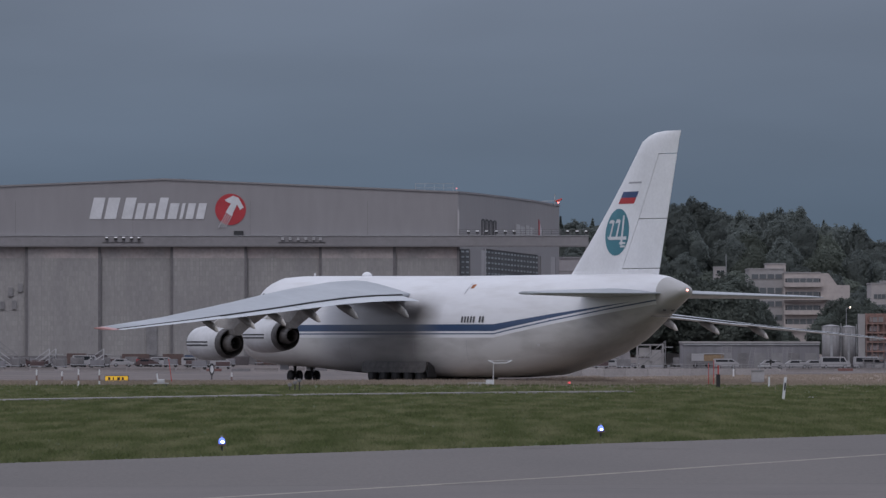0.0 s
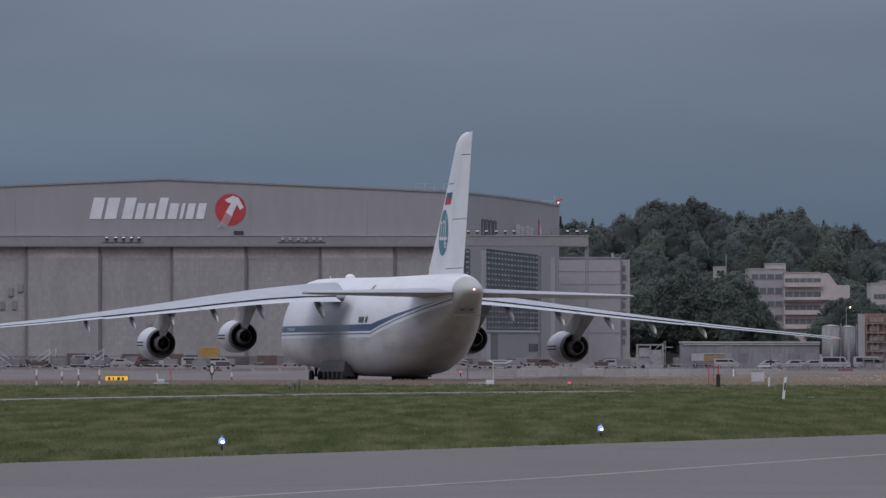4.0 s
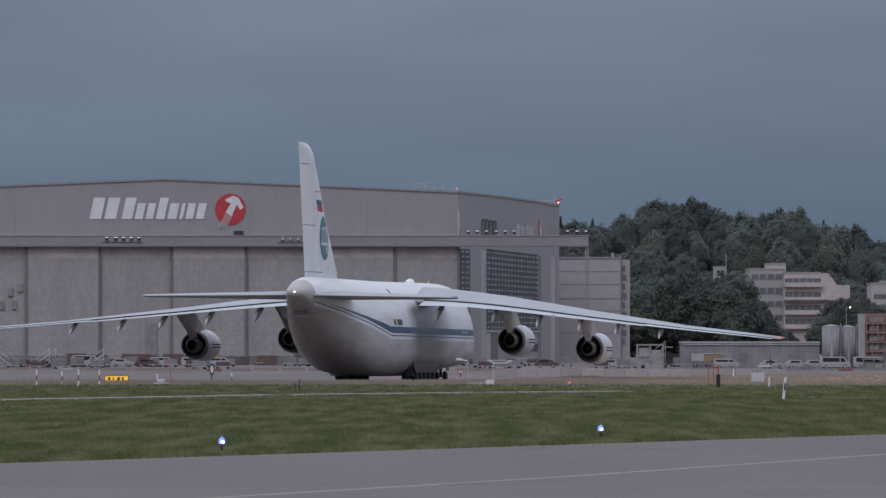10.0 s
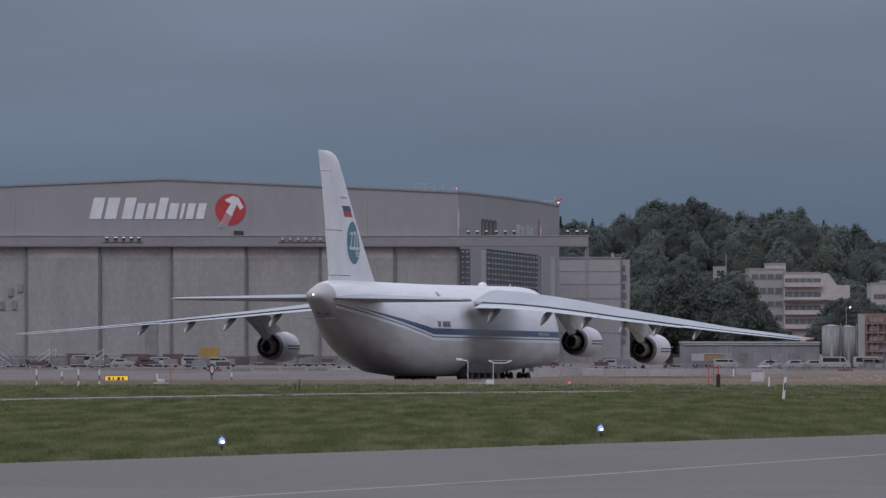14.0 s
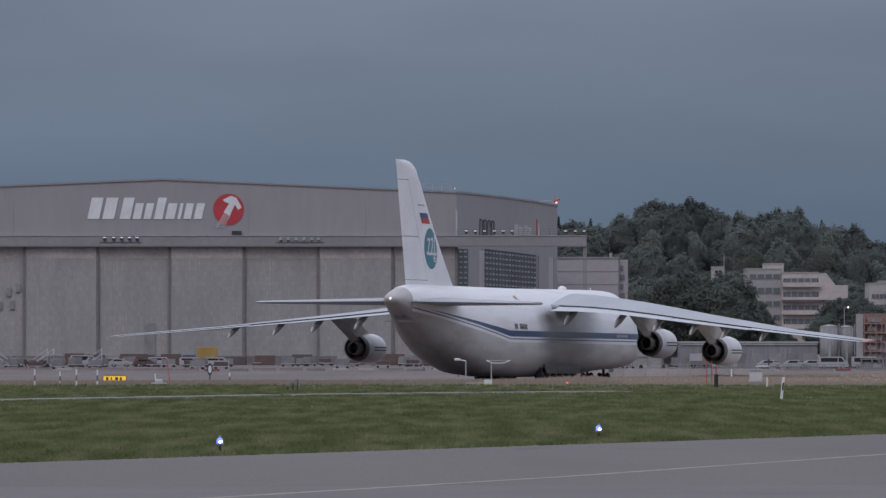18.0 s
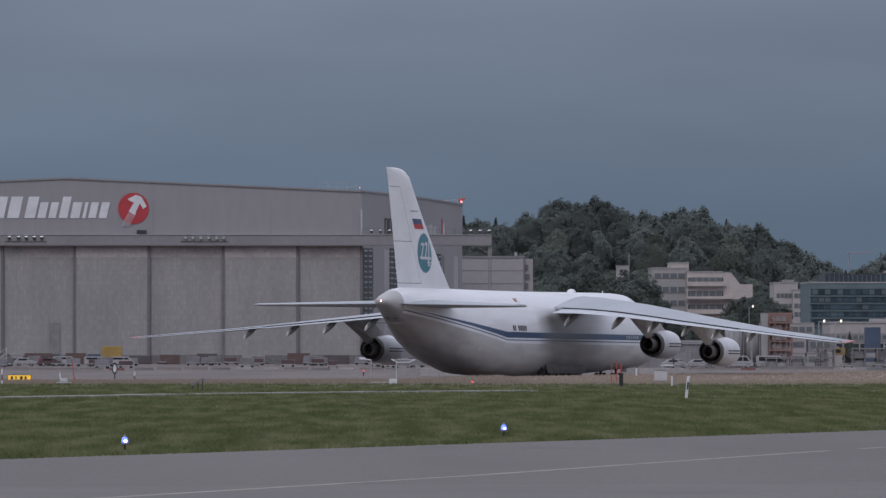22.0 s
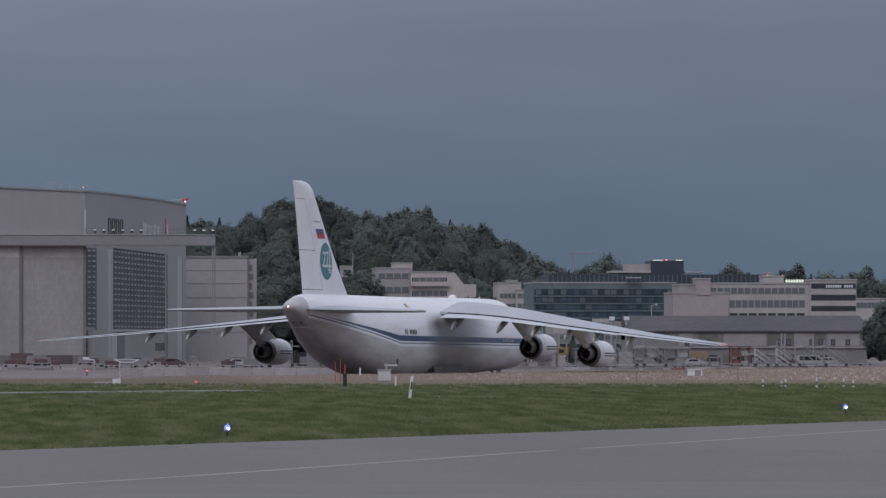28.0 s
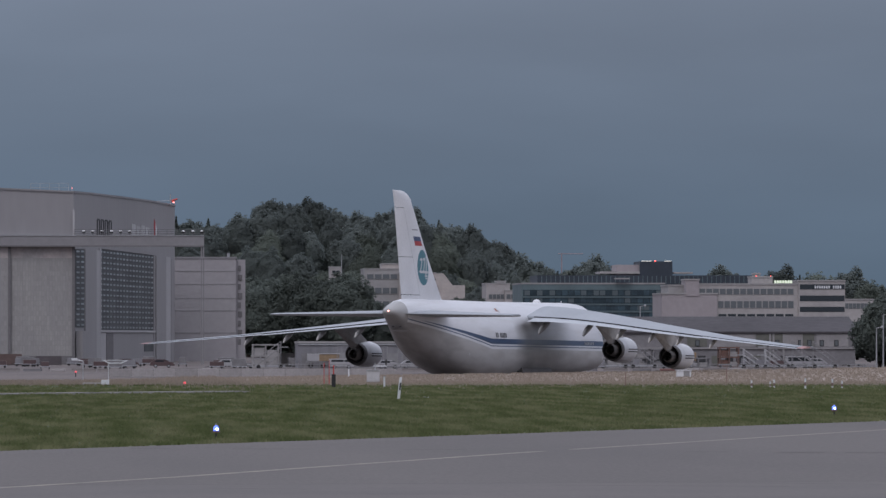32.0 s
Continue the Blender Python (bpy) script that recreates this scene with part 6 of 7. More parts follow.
def van(label, body, length=5.0, height=2.2, cargo=True):
    """A vehicle side-on: body shell, cab glass, wheels, lamps."""
    t = thing("van" if cargo else "car", label, "van" if cargo else "car", group="parked vehicles")
    L, H = length, height
    if cargo:
        out = [(0, 0.35), (L, 0.35), (L, 0.95), (L - 0.5, 1.15), (L - 1.1, H), (0.1, H), (0, H - 0.2)]
    else:
        out = [(0, 0.35), (L, 0.35), (L, 0.8), (L - 0.9, 0.98), (L - 1.6, H), (0.9, H), (0.2, 1.0), (0, 0.9)]
    bm = extrude_outline(bmesh.new(), out, 0, 1.85)
    bmesh.ops.bevel(bm, geom=bm.edges[:], offset=0.07, segments=2, affect="EDGES")
    b = part("body", bm, body, t)
    part("side_window", extrude_outline(bmesh.new(), [(L - 1.75, 1.2), (L - 0.75, 1.2), (L - 1.2, H - 0.2), (L - 1.75, H - 0.2)], -0.012, 0.02), GLASS, t)
    if cargo:
        part("side_window", extrude_outline(bmesh.new(), [(0.4, 1.2), (L - 1.9, 1.2), (L - 1.9, H - 0.2), (0.4, H - 0.2)], -0.012, 0.02), GLASS, t)
    if not cargo:
        part("side_window", extrude_outline(bmesh.new(), [(0.75, 1.02), (L - 1.85, 1.02), (L - 1.85, H - 0.14), (1.05, H - 0.14)], -0.012, 0.02), GLASS, t)
    part("bumper", boxes((-0.06, 0.15, 0.1, 1.75, 0.35, 0.6)), DARK_METAL, t)
    part("bumper", boxes((L - 0.15, L + 0.06, 0.1, 1.75, 0.35, 0.6)), DARK_METAL, t)
    for x in (0.95, L - 1.0):
        for y in (0.0, 1.65):
            w = part("wheel", rod((x, y, 0.34), (x, y + 0.2, 0.34), 0.34, n=14), DARK, t)
            part("rim", rod((x, y - 0.015, 0.34), (x, y + 0.1, 0.34), 0.2, n=10), STEEL, w)
    part("lamp", boxes((L - 0.02, L + 0.03, 0.2, 0.5, 0.7, 0.88)), SIGN_WHITE, t)
    return t


VAN_WHITE = surface("van_white", (0.36, 0.35, 0.36), 0.35, 0.05, 0.5, 4)
CAR_RED = surface("car_red", (0.095, 0.06, 0.06), 0.35, 0.05, 0.5, 4)
van_a, van_b, car_a, car_b = van("white delivery van parked on the apron", VAN_WHITE, 4.4, 1.75), van("white box van parked on the apron", VAN_WHITE, 5.2, 2.1), van("white car parked on the apron", VAN_WHITE, 4.3, 1.5, False), van("dark red car parked on the apron", CAR_RED, 4.3, 1.5, False)
for proto, mine in ((van_a, ((-54.67, 1161), (46.77, 1074), (-48.36, 1149), (-43.43, 1143), (132.51, 1102))),
                    (van_b, ((65.1, 1072), (-69.24, 1161), (70.92, 1073), (129.12, 1099))),
                    (car_a, ((62.6, 1076), (-61.26, 1146), (54.87, 1074), (59.28, 1076), (109.25, 1102), (28.04, 1104), (-66.51, 1154))),
                    (car_b, ((-56.38, 1140), (-79.25, 1141), (16.44, 1113), (10.53, 1147)))):
    for k, (x, y) in enumerate(mine):
        if k:
            copy_thing(proto, pose(x, y, BASE + 0.03))
    proto.matrix_basis = pose(mine[0][0], mine[0][1], BASE + 0.03)
trailer = thing("box_trailer", "long white and orange box trailer on a high frame", "trailer", (43.9, 1096, BASE + 0.03))
part("box", boxes((2.1, 5.6, 0.2, 2.0, 1.25, 2.45), bevel=0.04), CONT_ORANGE, trailer)
part("cab_box", boxes((0, 2.1, 0.2, 2.0, 1.25, 2.55), bevel=0.04), VAN_WHITE, trailer, "white front box")
part("roof", boxes((2.05, 5.7, 0.1, 2.1, 2.45, 2.6), bevel=0.03), VAN_WHITE, trailer)
part("chassis", boxes((-0.2, 5.8, 0.3, 1.9, 1.0, 1.25)), STAIR, trailer)
for x in (0.6, 2.8, 5.0):
    for y in (0.4, 1.8):
        part("leg", rod((x, y, 0.3), (x, y, 1.1), 0.09, n=8), STAIR, trailer)
        part("wheel", rod((x, y, 0.4), (x, y + 0.2, 0.4), 0.4, n=14), DARK, trailer)
crate = thing("shipping_container", "dark blue container stacked in the yard", "container", (96.18, 1150, BASE), "containers in the yard")
part("body", boxes((0, 2.8, 0, 2.4, 3.2, 5.38 - BASE)), CONT_BLUE, crate)
part("lower_body", boxes((0, 2.8, 0, 2.4, 0, 3.15)), MAUVE, crate)
hoist = thing("hoist", "ochre hoist cab on a dull steel frame", "hoist", (85.61, 1090, BASE))
part("cab", boxes((0, 2.0, 0, 1.6, 2.2, 3.5), bevel=0.06), OCHRE_DULL, hoist)
part("window", boxes((0.3, 1.2, -0.03, 0, 2.6, 3.2)), GLASS, hoist)
for x in (0.15, 1.85):
    part("leg", boxes((x - 0.1, x + 0.1, 0.3, 0.5, 0, 2.2)), SCAFFOLD, hoist)
part("boom", rod((1.0, 0.8, 3.5), (-1.8, 0.8, 4.6), 0.12, n=6), SCAFFOLD, hoist)


def ladder(x, y, h, lean):
    t = thing("ladder", "tall pale access ladder leaning before the shed", "ladder", pose(x, y, BASE, -8, lean, 0), "access ladders")
    for q in (0, 0.7):
        part("rail", boxes((q, q + 0.09, 0, 0.06, 0, h)), STAIR, t)
    for k in range(int(h / 0.5)):
        part("rung", boxes((0.09, 0.7, 0.01, 0.05, 0.4 + 0.5 * k, 0.45 + 0.5 * k)), STAIR, t)


for px, h, lean in ((48.66, 4.2, 3), (49.45, 4.2, 5), (53.21, 3.9, 12), (56.97, 4.0, -2), (59.15, 3.9, 6), (59.94, 3.9, 8)):
    ladder(px, 1088, h, lean)

# post-and-rail fence before the yard
fence = thing("fence", "thin pale post-and-rail fence along the yard", "fence", (0, 1030, BASE))
FX0, FX1 = 34.27, 136.33
for k in range(48):
    x = FX0 + (FX1 - FX0) * k / 47
    part("post", boxes((x - 0.05, x + 0.05, -0.05, 0.05, 0, 1.05)), STAIR, fence)
for z in (0.5, 0.95):
    part("rail", boxes((FX0, FX1, -0.07, -0.03, z, z + 0.1)), STAIR, fence)
OCHRE = surface("ochre_paint", (0.33, 0.215, 0.06), 0.6, 0.1, 0.4, 3)
yellow_box = thing("equipment_box", "large yellow equipment box by the hangar doors", "equipment box", (-47.13, 1200, BASE))
part("body", boxes((0, 3.9, 0, 2.4, 0.9, 3.6), bevel=0.06), OCHRE, yellow_box)
part("stand", boxes((0.2, 3.7, 0.2, 2.2, 0, 0.9)), DARK_METAL, yellow_box)
part("panel", boxes((0.3, 1.8, -0.03, 0, 1.2, 3.3)), OCHRE, yellow_box)

# low concrete barrier blocks along the far pavement
blk = bmesh.new()
loft(blk, [[(-1.9, y, z) for y, z in ((-0.3, 0), (0.3, 0), (0.14, 0.25), (0.12, 0.55), (-0.12, 0.55), (-0.14, 0.25))], [(1.9, y, z) for y, z in ((-0.3, 0), (0.3, 0), (0.14, 0.25), (0.12, 0.55), (-0.12, 0.55), (-0.14, 0.25))]])
block_mesh = mesh_of(blk, "barrier_block", surface("dusty_barrier_concrete", (0.21, 0.188, 0.182), 0.9, 0.12, 0.4, 5))
rw = bmesh.new()
box(rw, -1.2, 1.2, -0.2, 0.2, 0.1, 0.5, 0.05)
rw_red, rw_white = mesh_of(rw.copy(), "barrier_red", surface("dull_red_plastic", (0.20, 0.095, 0.085), 0.6, 0.12, 0.6, 4)), mesh_of(rw, "barrier_white", CREAM)
rw_dark = mesh_of(boxes((-1.5, 1.5, -0.2, 0.2, 0.1, 0.5)), "barrier_dark", SCAFFOLD)
rnd = random.Random(77)
for k in range(56):
    x = -76 + k * 4.0 + rnd.uniform(-0.1, 0.1)
    y = 985 + 8 * math.sin(k * 0.55)
    q = rnd.random()
    me, lab = (block_mesh, "grey concrete barrier block on the apron") if q < 0.62 else (rw_dark, "dull grey barrier board on the apron") if q < 0.78 else (rw_red, "red plastic barrier on the apron") if q < 0.86 else (rw_white, "white plastic barrier on the apron")
    o = part("barrier_block" if q < 0.62 else "barrier_board", me, None, at=pose(x, y, ground_z(x, y) + 0.02, 0, 0, rnd.uniform(-4, 4)))
    tagged(o, lab, "barrier", "barrier blocks" if q < 0.62 else "barrier boards")

# a low wall of precast concrete units along the near side of the yard
wall_unit = mesh_of(boxes((-1.47, 1.47, -0.2, 0.2, 0.0, 1.14), (-1.47, 1.47, -0.32, 0.32, 0.0, 0.2), bevel=0.03), "barrier_unit", surface("pale_barrier_concrete", (0.33, 0.305, 0.30), 0.9, 0.1, 0.3, 3, second=(0.27, 0.25, 0.246), per_object=0.1))
for k in range(13):
    x = 8.5 + k * 3.0
    o = part("barrier_unit", wall_unit, None, at=pose(x, 850 + 0.15 * (k % 2), ground_z(x, 850) + 0.01, 0, 0, 0.8 * (k % 3 - 1)))
    tagged(o, "pale precast concrete barrier unit on the apron", "barrier", "concrete barrier units")
UNIT_RED = surface("dull_red_unit", (0.30, 0.05, 0.055), 0.55, 0.1, 0.6, 4)
gpu = thing("power_unit", "red ground power unit on small wheels", "ground equipment", (-56.8, 1150, BASE + 0.02))
part("body", boxes((0, 2.0, 0, 1.3, 0.35, 1.45), bevel=0.05), UNIT_RED, gpu)
part("hood", boxes((0.2, 1.8, 0.15, 1.15, 1.45, 1.6), bevel=0.04), DARK_METAL, gpu)
part("panel", boxes((0.3, 1.1, -0.03, 0, 0.6, 1.2)), STAIR_DULL, gpu)
for x in (0.35, 1.65):
    for y in (0.1, 1.2):
        part("wheel", rod((x, y - 0.08, 0.25), (x, y + 0.08, 0.25), 0.25, n=12), DARK, gpu)
deck = thing("flatbed_trailer", "long low white flatbed trailer on the apron", "trailer", (-68.9, 1150, BASE + 0.02))
part("bed", boxes((0, 6.2, 0, 2.2, 0.75, 1.05), bevel=0.03), VAN_WHITE, deck)
part("side_board", boxes((0, 6.2, -0.04, 0.0, 0.6, 1.25)), VAN_WHITE, deck)
part("tow_bar", rod((6.2, 1.1, 0.8), (7.6, 1.1, 0.5), 0.06, n=6), DARK_METAL, deck)
for x in (0.9, 1.8, 5.2):
    for y in (0.1, 2.1):
        part("wheel", rod((x, y - 0.1, 0.4), (x, y + 0.1, 0.4), 0.4, n=14), DARK, deck)

# lamp posts
def lamp_post(x, y, top, label, mat):
    h = top - BASE
    t = thing("street_lamp", label, "lamp", (x, y, BASE), "lamp posts")
    part("pole", rod((0, 0, 0), (0, 0, h), 0.14, 0.08, 8), STEEL, t)
    part("arm", rod((0, 0, h - 0.1), (0.9, -0.4, h + 0.15), 0.06, n=6), STEEL, t)
    part("lamp", rod((0.8, -0.45, h + 0.1), (1.1, -0.45, h + 0.1), 0.26, n=10), mat, t, "glowing lamp head")


lamp_post(102.11 - 0.9, 1560, 11.12, "tall lamp post with a lit white lamp", WARM_LAMP)
lamp_post(89.21 - 0.9, 1160, 6.45, "lamp post with a lit warm lamp", WARM_LAMP)
lamp_post(92.38 - 0.9, 1160, 6.45, "lamp post with a lit warm lamp", WARM_LAMP)
lamp_post(146.21 - 0.9, 1090, 7.66, "lamp post with a lit warm lamp", WARM_LAMP)
lamp_post(143.45, 1085, 5.38, "thin unlit lamp post beside the trees", STEEL)
lamp_post(116.33, 1240, 9.91, "unlit street lamp before the offices", STEEL)



# baggage dollies and carts scattered along the apron
def dolly(label, body, tall):
    t = thing("baggage_cart", label, "cart", group="baggage carts")
    part("deck", boxes((0, 2.6, 0, 1.5, 0.42, 0.55)), GREY_PAINT, t)
    part("load", boxes((0.1, 2.5, 0.1, 1.4, 0.55, tall), bevel=0.05), body, t)
    part("tow_bar", rod((2.6, 0.75, 0.48), (3.5, 0.75, 0.3), 0.05, n=6), DARK_METAL, t)
    for x in (0.4, 2.2):
        for y in (0.05, 1.45):
            part("wheel", rod((x, y - 0.08, 0.22), (x, y + 0.08, 0.22), 0.22, n=10), DARK, t)
    return t


carts = [dolly("grey covered baggage cart on the apron", SCAFFOLD, 1.75), dolly("dull brown-red baggage cart on the apron", CAR_RED, 1.3), dolly("dark loaded baggage cart on the apron", SHED, 1.5), dolly("low empty baggage cart on the apron", DARK_METAL, 0.62)]
rnd = random.Random(21)
for k in range(92):
    u = rnd.uniform(-0.071, 0.133) if k < 50 else rnd.uniform(-0.071, 0.035)
    y = rnd.uniform(1040, 1165) if k < 50 else rnd.uniform(1120, 1225)
    c = copy_thing(carts[k % 4], pose(u * y, y, BASE + 0.02, 0, 0, rnd.choice((0, 4, 180, 176, 90))))
for k, c in enumerate(carts):
    c.matrix_basis = pose(-30 + 12 * k, 1166, BASE + 0.02)
# ---- airfield fittings ----
BLUE_GLOW = glow("blue_edge_lamp", (0.14, 0.22, 0.9), 1.3)
LAMP_CORE = glow("lamp_core", (0.85, 0.92, 1.0), 8)
RED_GLOW = glow("red_edge_lamp", (1.0, 0.10, 0.12), 0.7)
YEL_GLOW = glow("lit_sign_face", (0.95, 0.55, 0.05), 0.35)


def edge_light():
    t = thing("taxiway_edge_light", "short taxiway edge light with a lit blue lamp", "airfield light", group="taxiway edge lights")
    part("base_plate", rod((0, 0, 0), (0, 0, 0.04), 0.16, n=16), DARK_METAL, t)
    part("stem", rod((0, 0, 0.03), (0, 0, 0.26), 0.035, n=10), DARK_METAL, t)
    part("collar", rod((0, 0, 0.24), (0, 0, 0.30), 0.13, 0.15, 16), RUST_RED, t, "reddish collar")
    d = part("dome", loft(bmesh.new(), [ring(0, 0, z, r, r, 16, "z") for z, r in ((0.30, 0.10), (0.39, 0.105), (0.46, 0.08), (0.50, 0.025))]), BLUE_GLOW, t, "glowing blue dome", smooth=True)
    part("bulb", loft(bmesh.new(), [ring(0.02, y, 0.365, r, r * 0.8, 14) for y, r in ((-0.12, 0.01), (-0.112, 0.04), (-0.09, 0.05))]), LAMP_CORE, d, "bright lamp")
    part("top_cap", rod((0, 0, 0.51), (0, 0, 0.56), 0.04, n=10), STEEL, t)
    return t


edge_lamp = edge_light()
EDGE_LIGHTS = [(-6.87, 193.2), (5.58, 220.0), (35.45, 282.9)]
for x, y in EDGE_LIGHTS[1:]:
    copy_thing(edge_lamp, pose(x, y, 0))
edge_lamp.matrix_basis = pose(*EDGE_LIGHTS[0], 0)

# white marker post with dark patch
post = thing("marker_post", "white leaning marker post with a black patch", "marker post", pose(19.7, 360.0, 0, 0, 6, 0))
part("body", loft(bmesh.new(), [[(x * w, y * w, z) for x, y in ((-0.075, -0.06), (0.075, -0.06), (0.085, 0.05), (-0.085, 0.05))] for z, w in ((-0.1, 1), (1.15, 0.95))] + [[(x, y, z) for x, y, z in ((-0.06, -0.05, 1.28), (0.06, -0.05, 1.33), (0.07, 0.04, 1.35), (-0.07, 0.04, 1.30))]]), SIGN_WHITE, post)
part("black_patch", boxes((-0.03, 0.06, -0.072, -0.058, 0.55, 1.0)), SIGN_DARK, post)


BAND_DULL = surface("dull_red_band", (0.20, 0.13, 0.12), 0.7, 0.1, 1, 5)


def striped_post(x, y, h=1.15):
    t = thing("marker_post", "small white marker post with a dark band", "marker post", pose(x, y, 0), "small marker posts")
    part("shaft", rod((0, 0, -0.1), (0, 0, h), 0.065, 0.06, 8), SIGN_WHITE, t)
    part("band", rod((0, 0, h * 0.30), (0, 0, h * 0.66), 0.07, n=8), BAND_DULL, t, "dull reddish band")
    part("cap", rod((0, 0, h), (0, 0, h + 0.06), 0.07, 0.03, 8), STEEL, t)


for x, y, h in ((-30.72, 470, 1.15), (-29.04, 474, 1.0), (-27.44, 468, 1.2), (-25.98, 470, 1.15), (-16.32, 480, 0.9),
                (49.23, 440, 0.55), (50.5, 437, 0.6), (52.59, 436, 0.7), (54.51, 436, 0.65), (55.32, 437, 0.5), (51.14, 445, 0.4)):
    striped_post(x, y, h)


def slim_pole(x, y, h, lean, material, label, r=0.032):
    t = thing("marker_pole", label, "marker pole", pose(x, y, 0, 0, lean, 0), "red marker poles")
    part("shaft", rod((0, 0, -0.1), (0, 0, h), r, r * 0.8, 8), material, t)
    part("foot", rod((0, 0, -0.05), (0, 0, 0.06), 0.14, n=10), DARK_METAL, t)


slim_pole(-20.78, 477.1, 2.0, -8, RED, "slim leaning red marker pole")
slim_pole(20.14, 471.4, 1.7, 0, RED, "slim upright red marker pole")
slim_pole(20.53, 471.4, 1.9, 0, RED, "slim upright red marker pole")
slim_pole(42.11, 460.5, 1.0, 0, RUST_RED, "short dull red marker pole")
slim_pole(52.08, 482.9, 1.3, 0, RUST_RED, "thin dull red marker pole")
black = thing("marker_post", "stout black and red marker post", "marker post", (19.92, 450.0, 0))
part("shaft", rod((0, 0, -0.1), (0, 0, 0.95), 0.15, n=12), DARK, black)
part("neck", rod((0, 0, 0.95), (0, 0, 1.6), 0.05, n=8), RED, black, "thin red neck")

# equipment beside the far pavement
cab = thing("equipment_cabinet", "white equipment cabinet in the dry grass", "cabinet", (24.27, 488.9, 0))
part("body", boxes((0, 1.0, 0, 0.6, 0.12, 1.0), bevel=0.03), STAIR_WHITE, cab)
part("door", boxes((0.06, 0.94, -0.03, 0, 0.2, 0.94)), STAIR_WHITE, cab)
part("lid", boxes((-0.06, 1.06, -0.08, 0.66, 1.0, 1.06)), STEEL, cab)
part("plinth", boxes((0.05, 0.95, 0.05, 0.55, 0, 0.12)), CONCRETE, cab)
part("vent_pipe", rod((0.66, 0.3, 1.05), (0.66, 0.3, 1.62), 0.05, n=8), STEEL, cab)
part("arm", rod((0.5, 0.3, 1.36), (1.56, 0.3, 1.36), 0.045, n=8), SIGN_WHITE, cab)
part("wind_sensor", loft(bmesh.new(), [ring(1.52, 0.3, z, r, r, 10, "z") for z, r in ((1.36, 0.04), (1.55, 0.05), (1.62, 0.1), (1.82, 0.1), (1.9, 0.03))]), DARK_METAL, cab, "dark wind sensor")
cab2 = thing("equipment_cabinet", "white box cabinet beside the pavement", "cabinet", (57.1, 565.7, ground_z(57.1, 565.7) - 0.1))
part("body", boxes((-0.65, 0.65, 0, 0.8, 0, 0.7), bevel=0.03), SIGN_WHITE, cab2)
part("door", boxes((-0.05, 0.5, -0.03, 0, 0.08, 0.64)), TANK, cab2)
part("lid", boxes((-0.7, 0.7, -0.1, 0.9, 0.7, 0.76)), SIGN_WHITE, cab2)
for px, py, lab in ((23.6, 450.0, "short white stake in the dry grass"), (26.43, 565.7, "short white stake beside the pavement")):
    st = thing("stake", lab, "stake", (px, py, 0))
    part("shaft", rod((0, 0, -0.1), (0, 0, 0.75), 0.07, n=8), SIGN_WHITE, st)
    part("cap", rod((0, 0, 0.75), (0, 0, 0.8), 0.09, n=8), STEEL, st)

# wind and approach mast: white pole with a wide shallow V on top
vee = thing("signal_mast", "white mast with a wide shallow V-shaped head", "mast", (3.77, 465.9, 0))
part("pole", rod((0, 0, 0), (0, 0, 1.7), 0.035, n=8), STAIR_WHITE, vee)
for xa, xb in ((0.12, -0.40), (0.88, 1.42)):
    part("arm", rod((xa, 0, 1.68), (xb, 0, 1.90), 0.045, n=6), SIGN_WHITE, vee)
part("cross_bar", rod((0.0, 0, 1.70), (1.0, 0, 1.70), 0.04, n=6), SIGN_WHITE, vee)
part("top_wire", rod((-0.40, 0, 1.90), (1.42, 0, 1.90), 0.018, n=6), SIGN_WHITE, vee)
part("base_rail", boxes((-1.9, 0.05, -0.08, 0.08, 0.18, 0.24)), STAIR_WHITE, vee)
part("base_box", boxes((-0.55, 0.05, -0.3, 0.3, 0.1, 0.45), bevel=0.03), SIGN_WHITE, vee)
for x in (-1.9, -1.0):
    part("leg", rod((x, 0, -0.05), (x, 0, 0.2), 0.04, n=6), STEEL, vee)
hook = thing("signal_mast", "slim white mast with a short lamp arm", "mast", (2.03, 507.7, 0))
part("pole", rod((0, 0, 0), (0, 0, 1.75), 0.05, n=8), STEEL, hook)
part("arm", rod((0, 0, 1.7), (-0.85, 0, 1.85), 0.05, n=6), SIGN_WHITE, hook)
part("lamp", boxes((-0.95, -0.45, -0.12, 0.12, 1.74, 1.92), bevel=0.03), SIGN_WHITE, hook)
for x, y, mat, lab, h in ((1.64, 582.4, RED_GLOW, "small lit red ground light", 0.35), (9.46, 465.9, RED_GLOW, "small lit red ground light", 0.16)):
    gl = thing("ground_light", lab, "airfield light", (x, y, 0), "ground lights")
    part("stem", rod((0, 0, -0.05), (0, 0, h), 0.05, n=8), DARK_METAL, gl)
    part("lamp", rod((0, 0, h), (0, 0, h + 0.14), 0.10, 0.07, 10), mat, gl, "glowing lamp")

board = thing("taxiway_sign", "lit yellow taxiway sign board in the grass", "sign", (-26.58, 488.9, 0))
part("board", boxes((0, 1.85, -0.12, 0.12, 0.12, 0.62), bevel=0.02), DARK_METAL, board)
part("face", boxes((0.04, 1.81, -0.15, -0.12, 0.16, 0.58)), YEL_GLOW, board, "glowing yellow face")
for k, w in enumerate((0.18, 0.1, 0.22, 0.16)):
    part("letter_bar", boxes((0.25 + 0.36 * k, 0.25 + 0.36 * k + w, -0.165, -0.15, 0.26, 0.5)), SIGN_DARK, board)
for x in (0.3, 1.5):
    part("leg", rod((x, 0, -0.05), (x, 0, 0.14), 0.05, n=8), DARK_METAL, board)
sensor = thing("ground_sensor", "low pale ground sensor box on legs", "sensor", (-20.89, 460.5, 0))
part("plate", boxes((-0.55, 0.55, -0.4, 0.4, 0.18, 0.26), bevel=0.02), STAIR_WHITE, sensor)
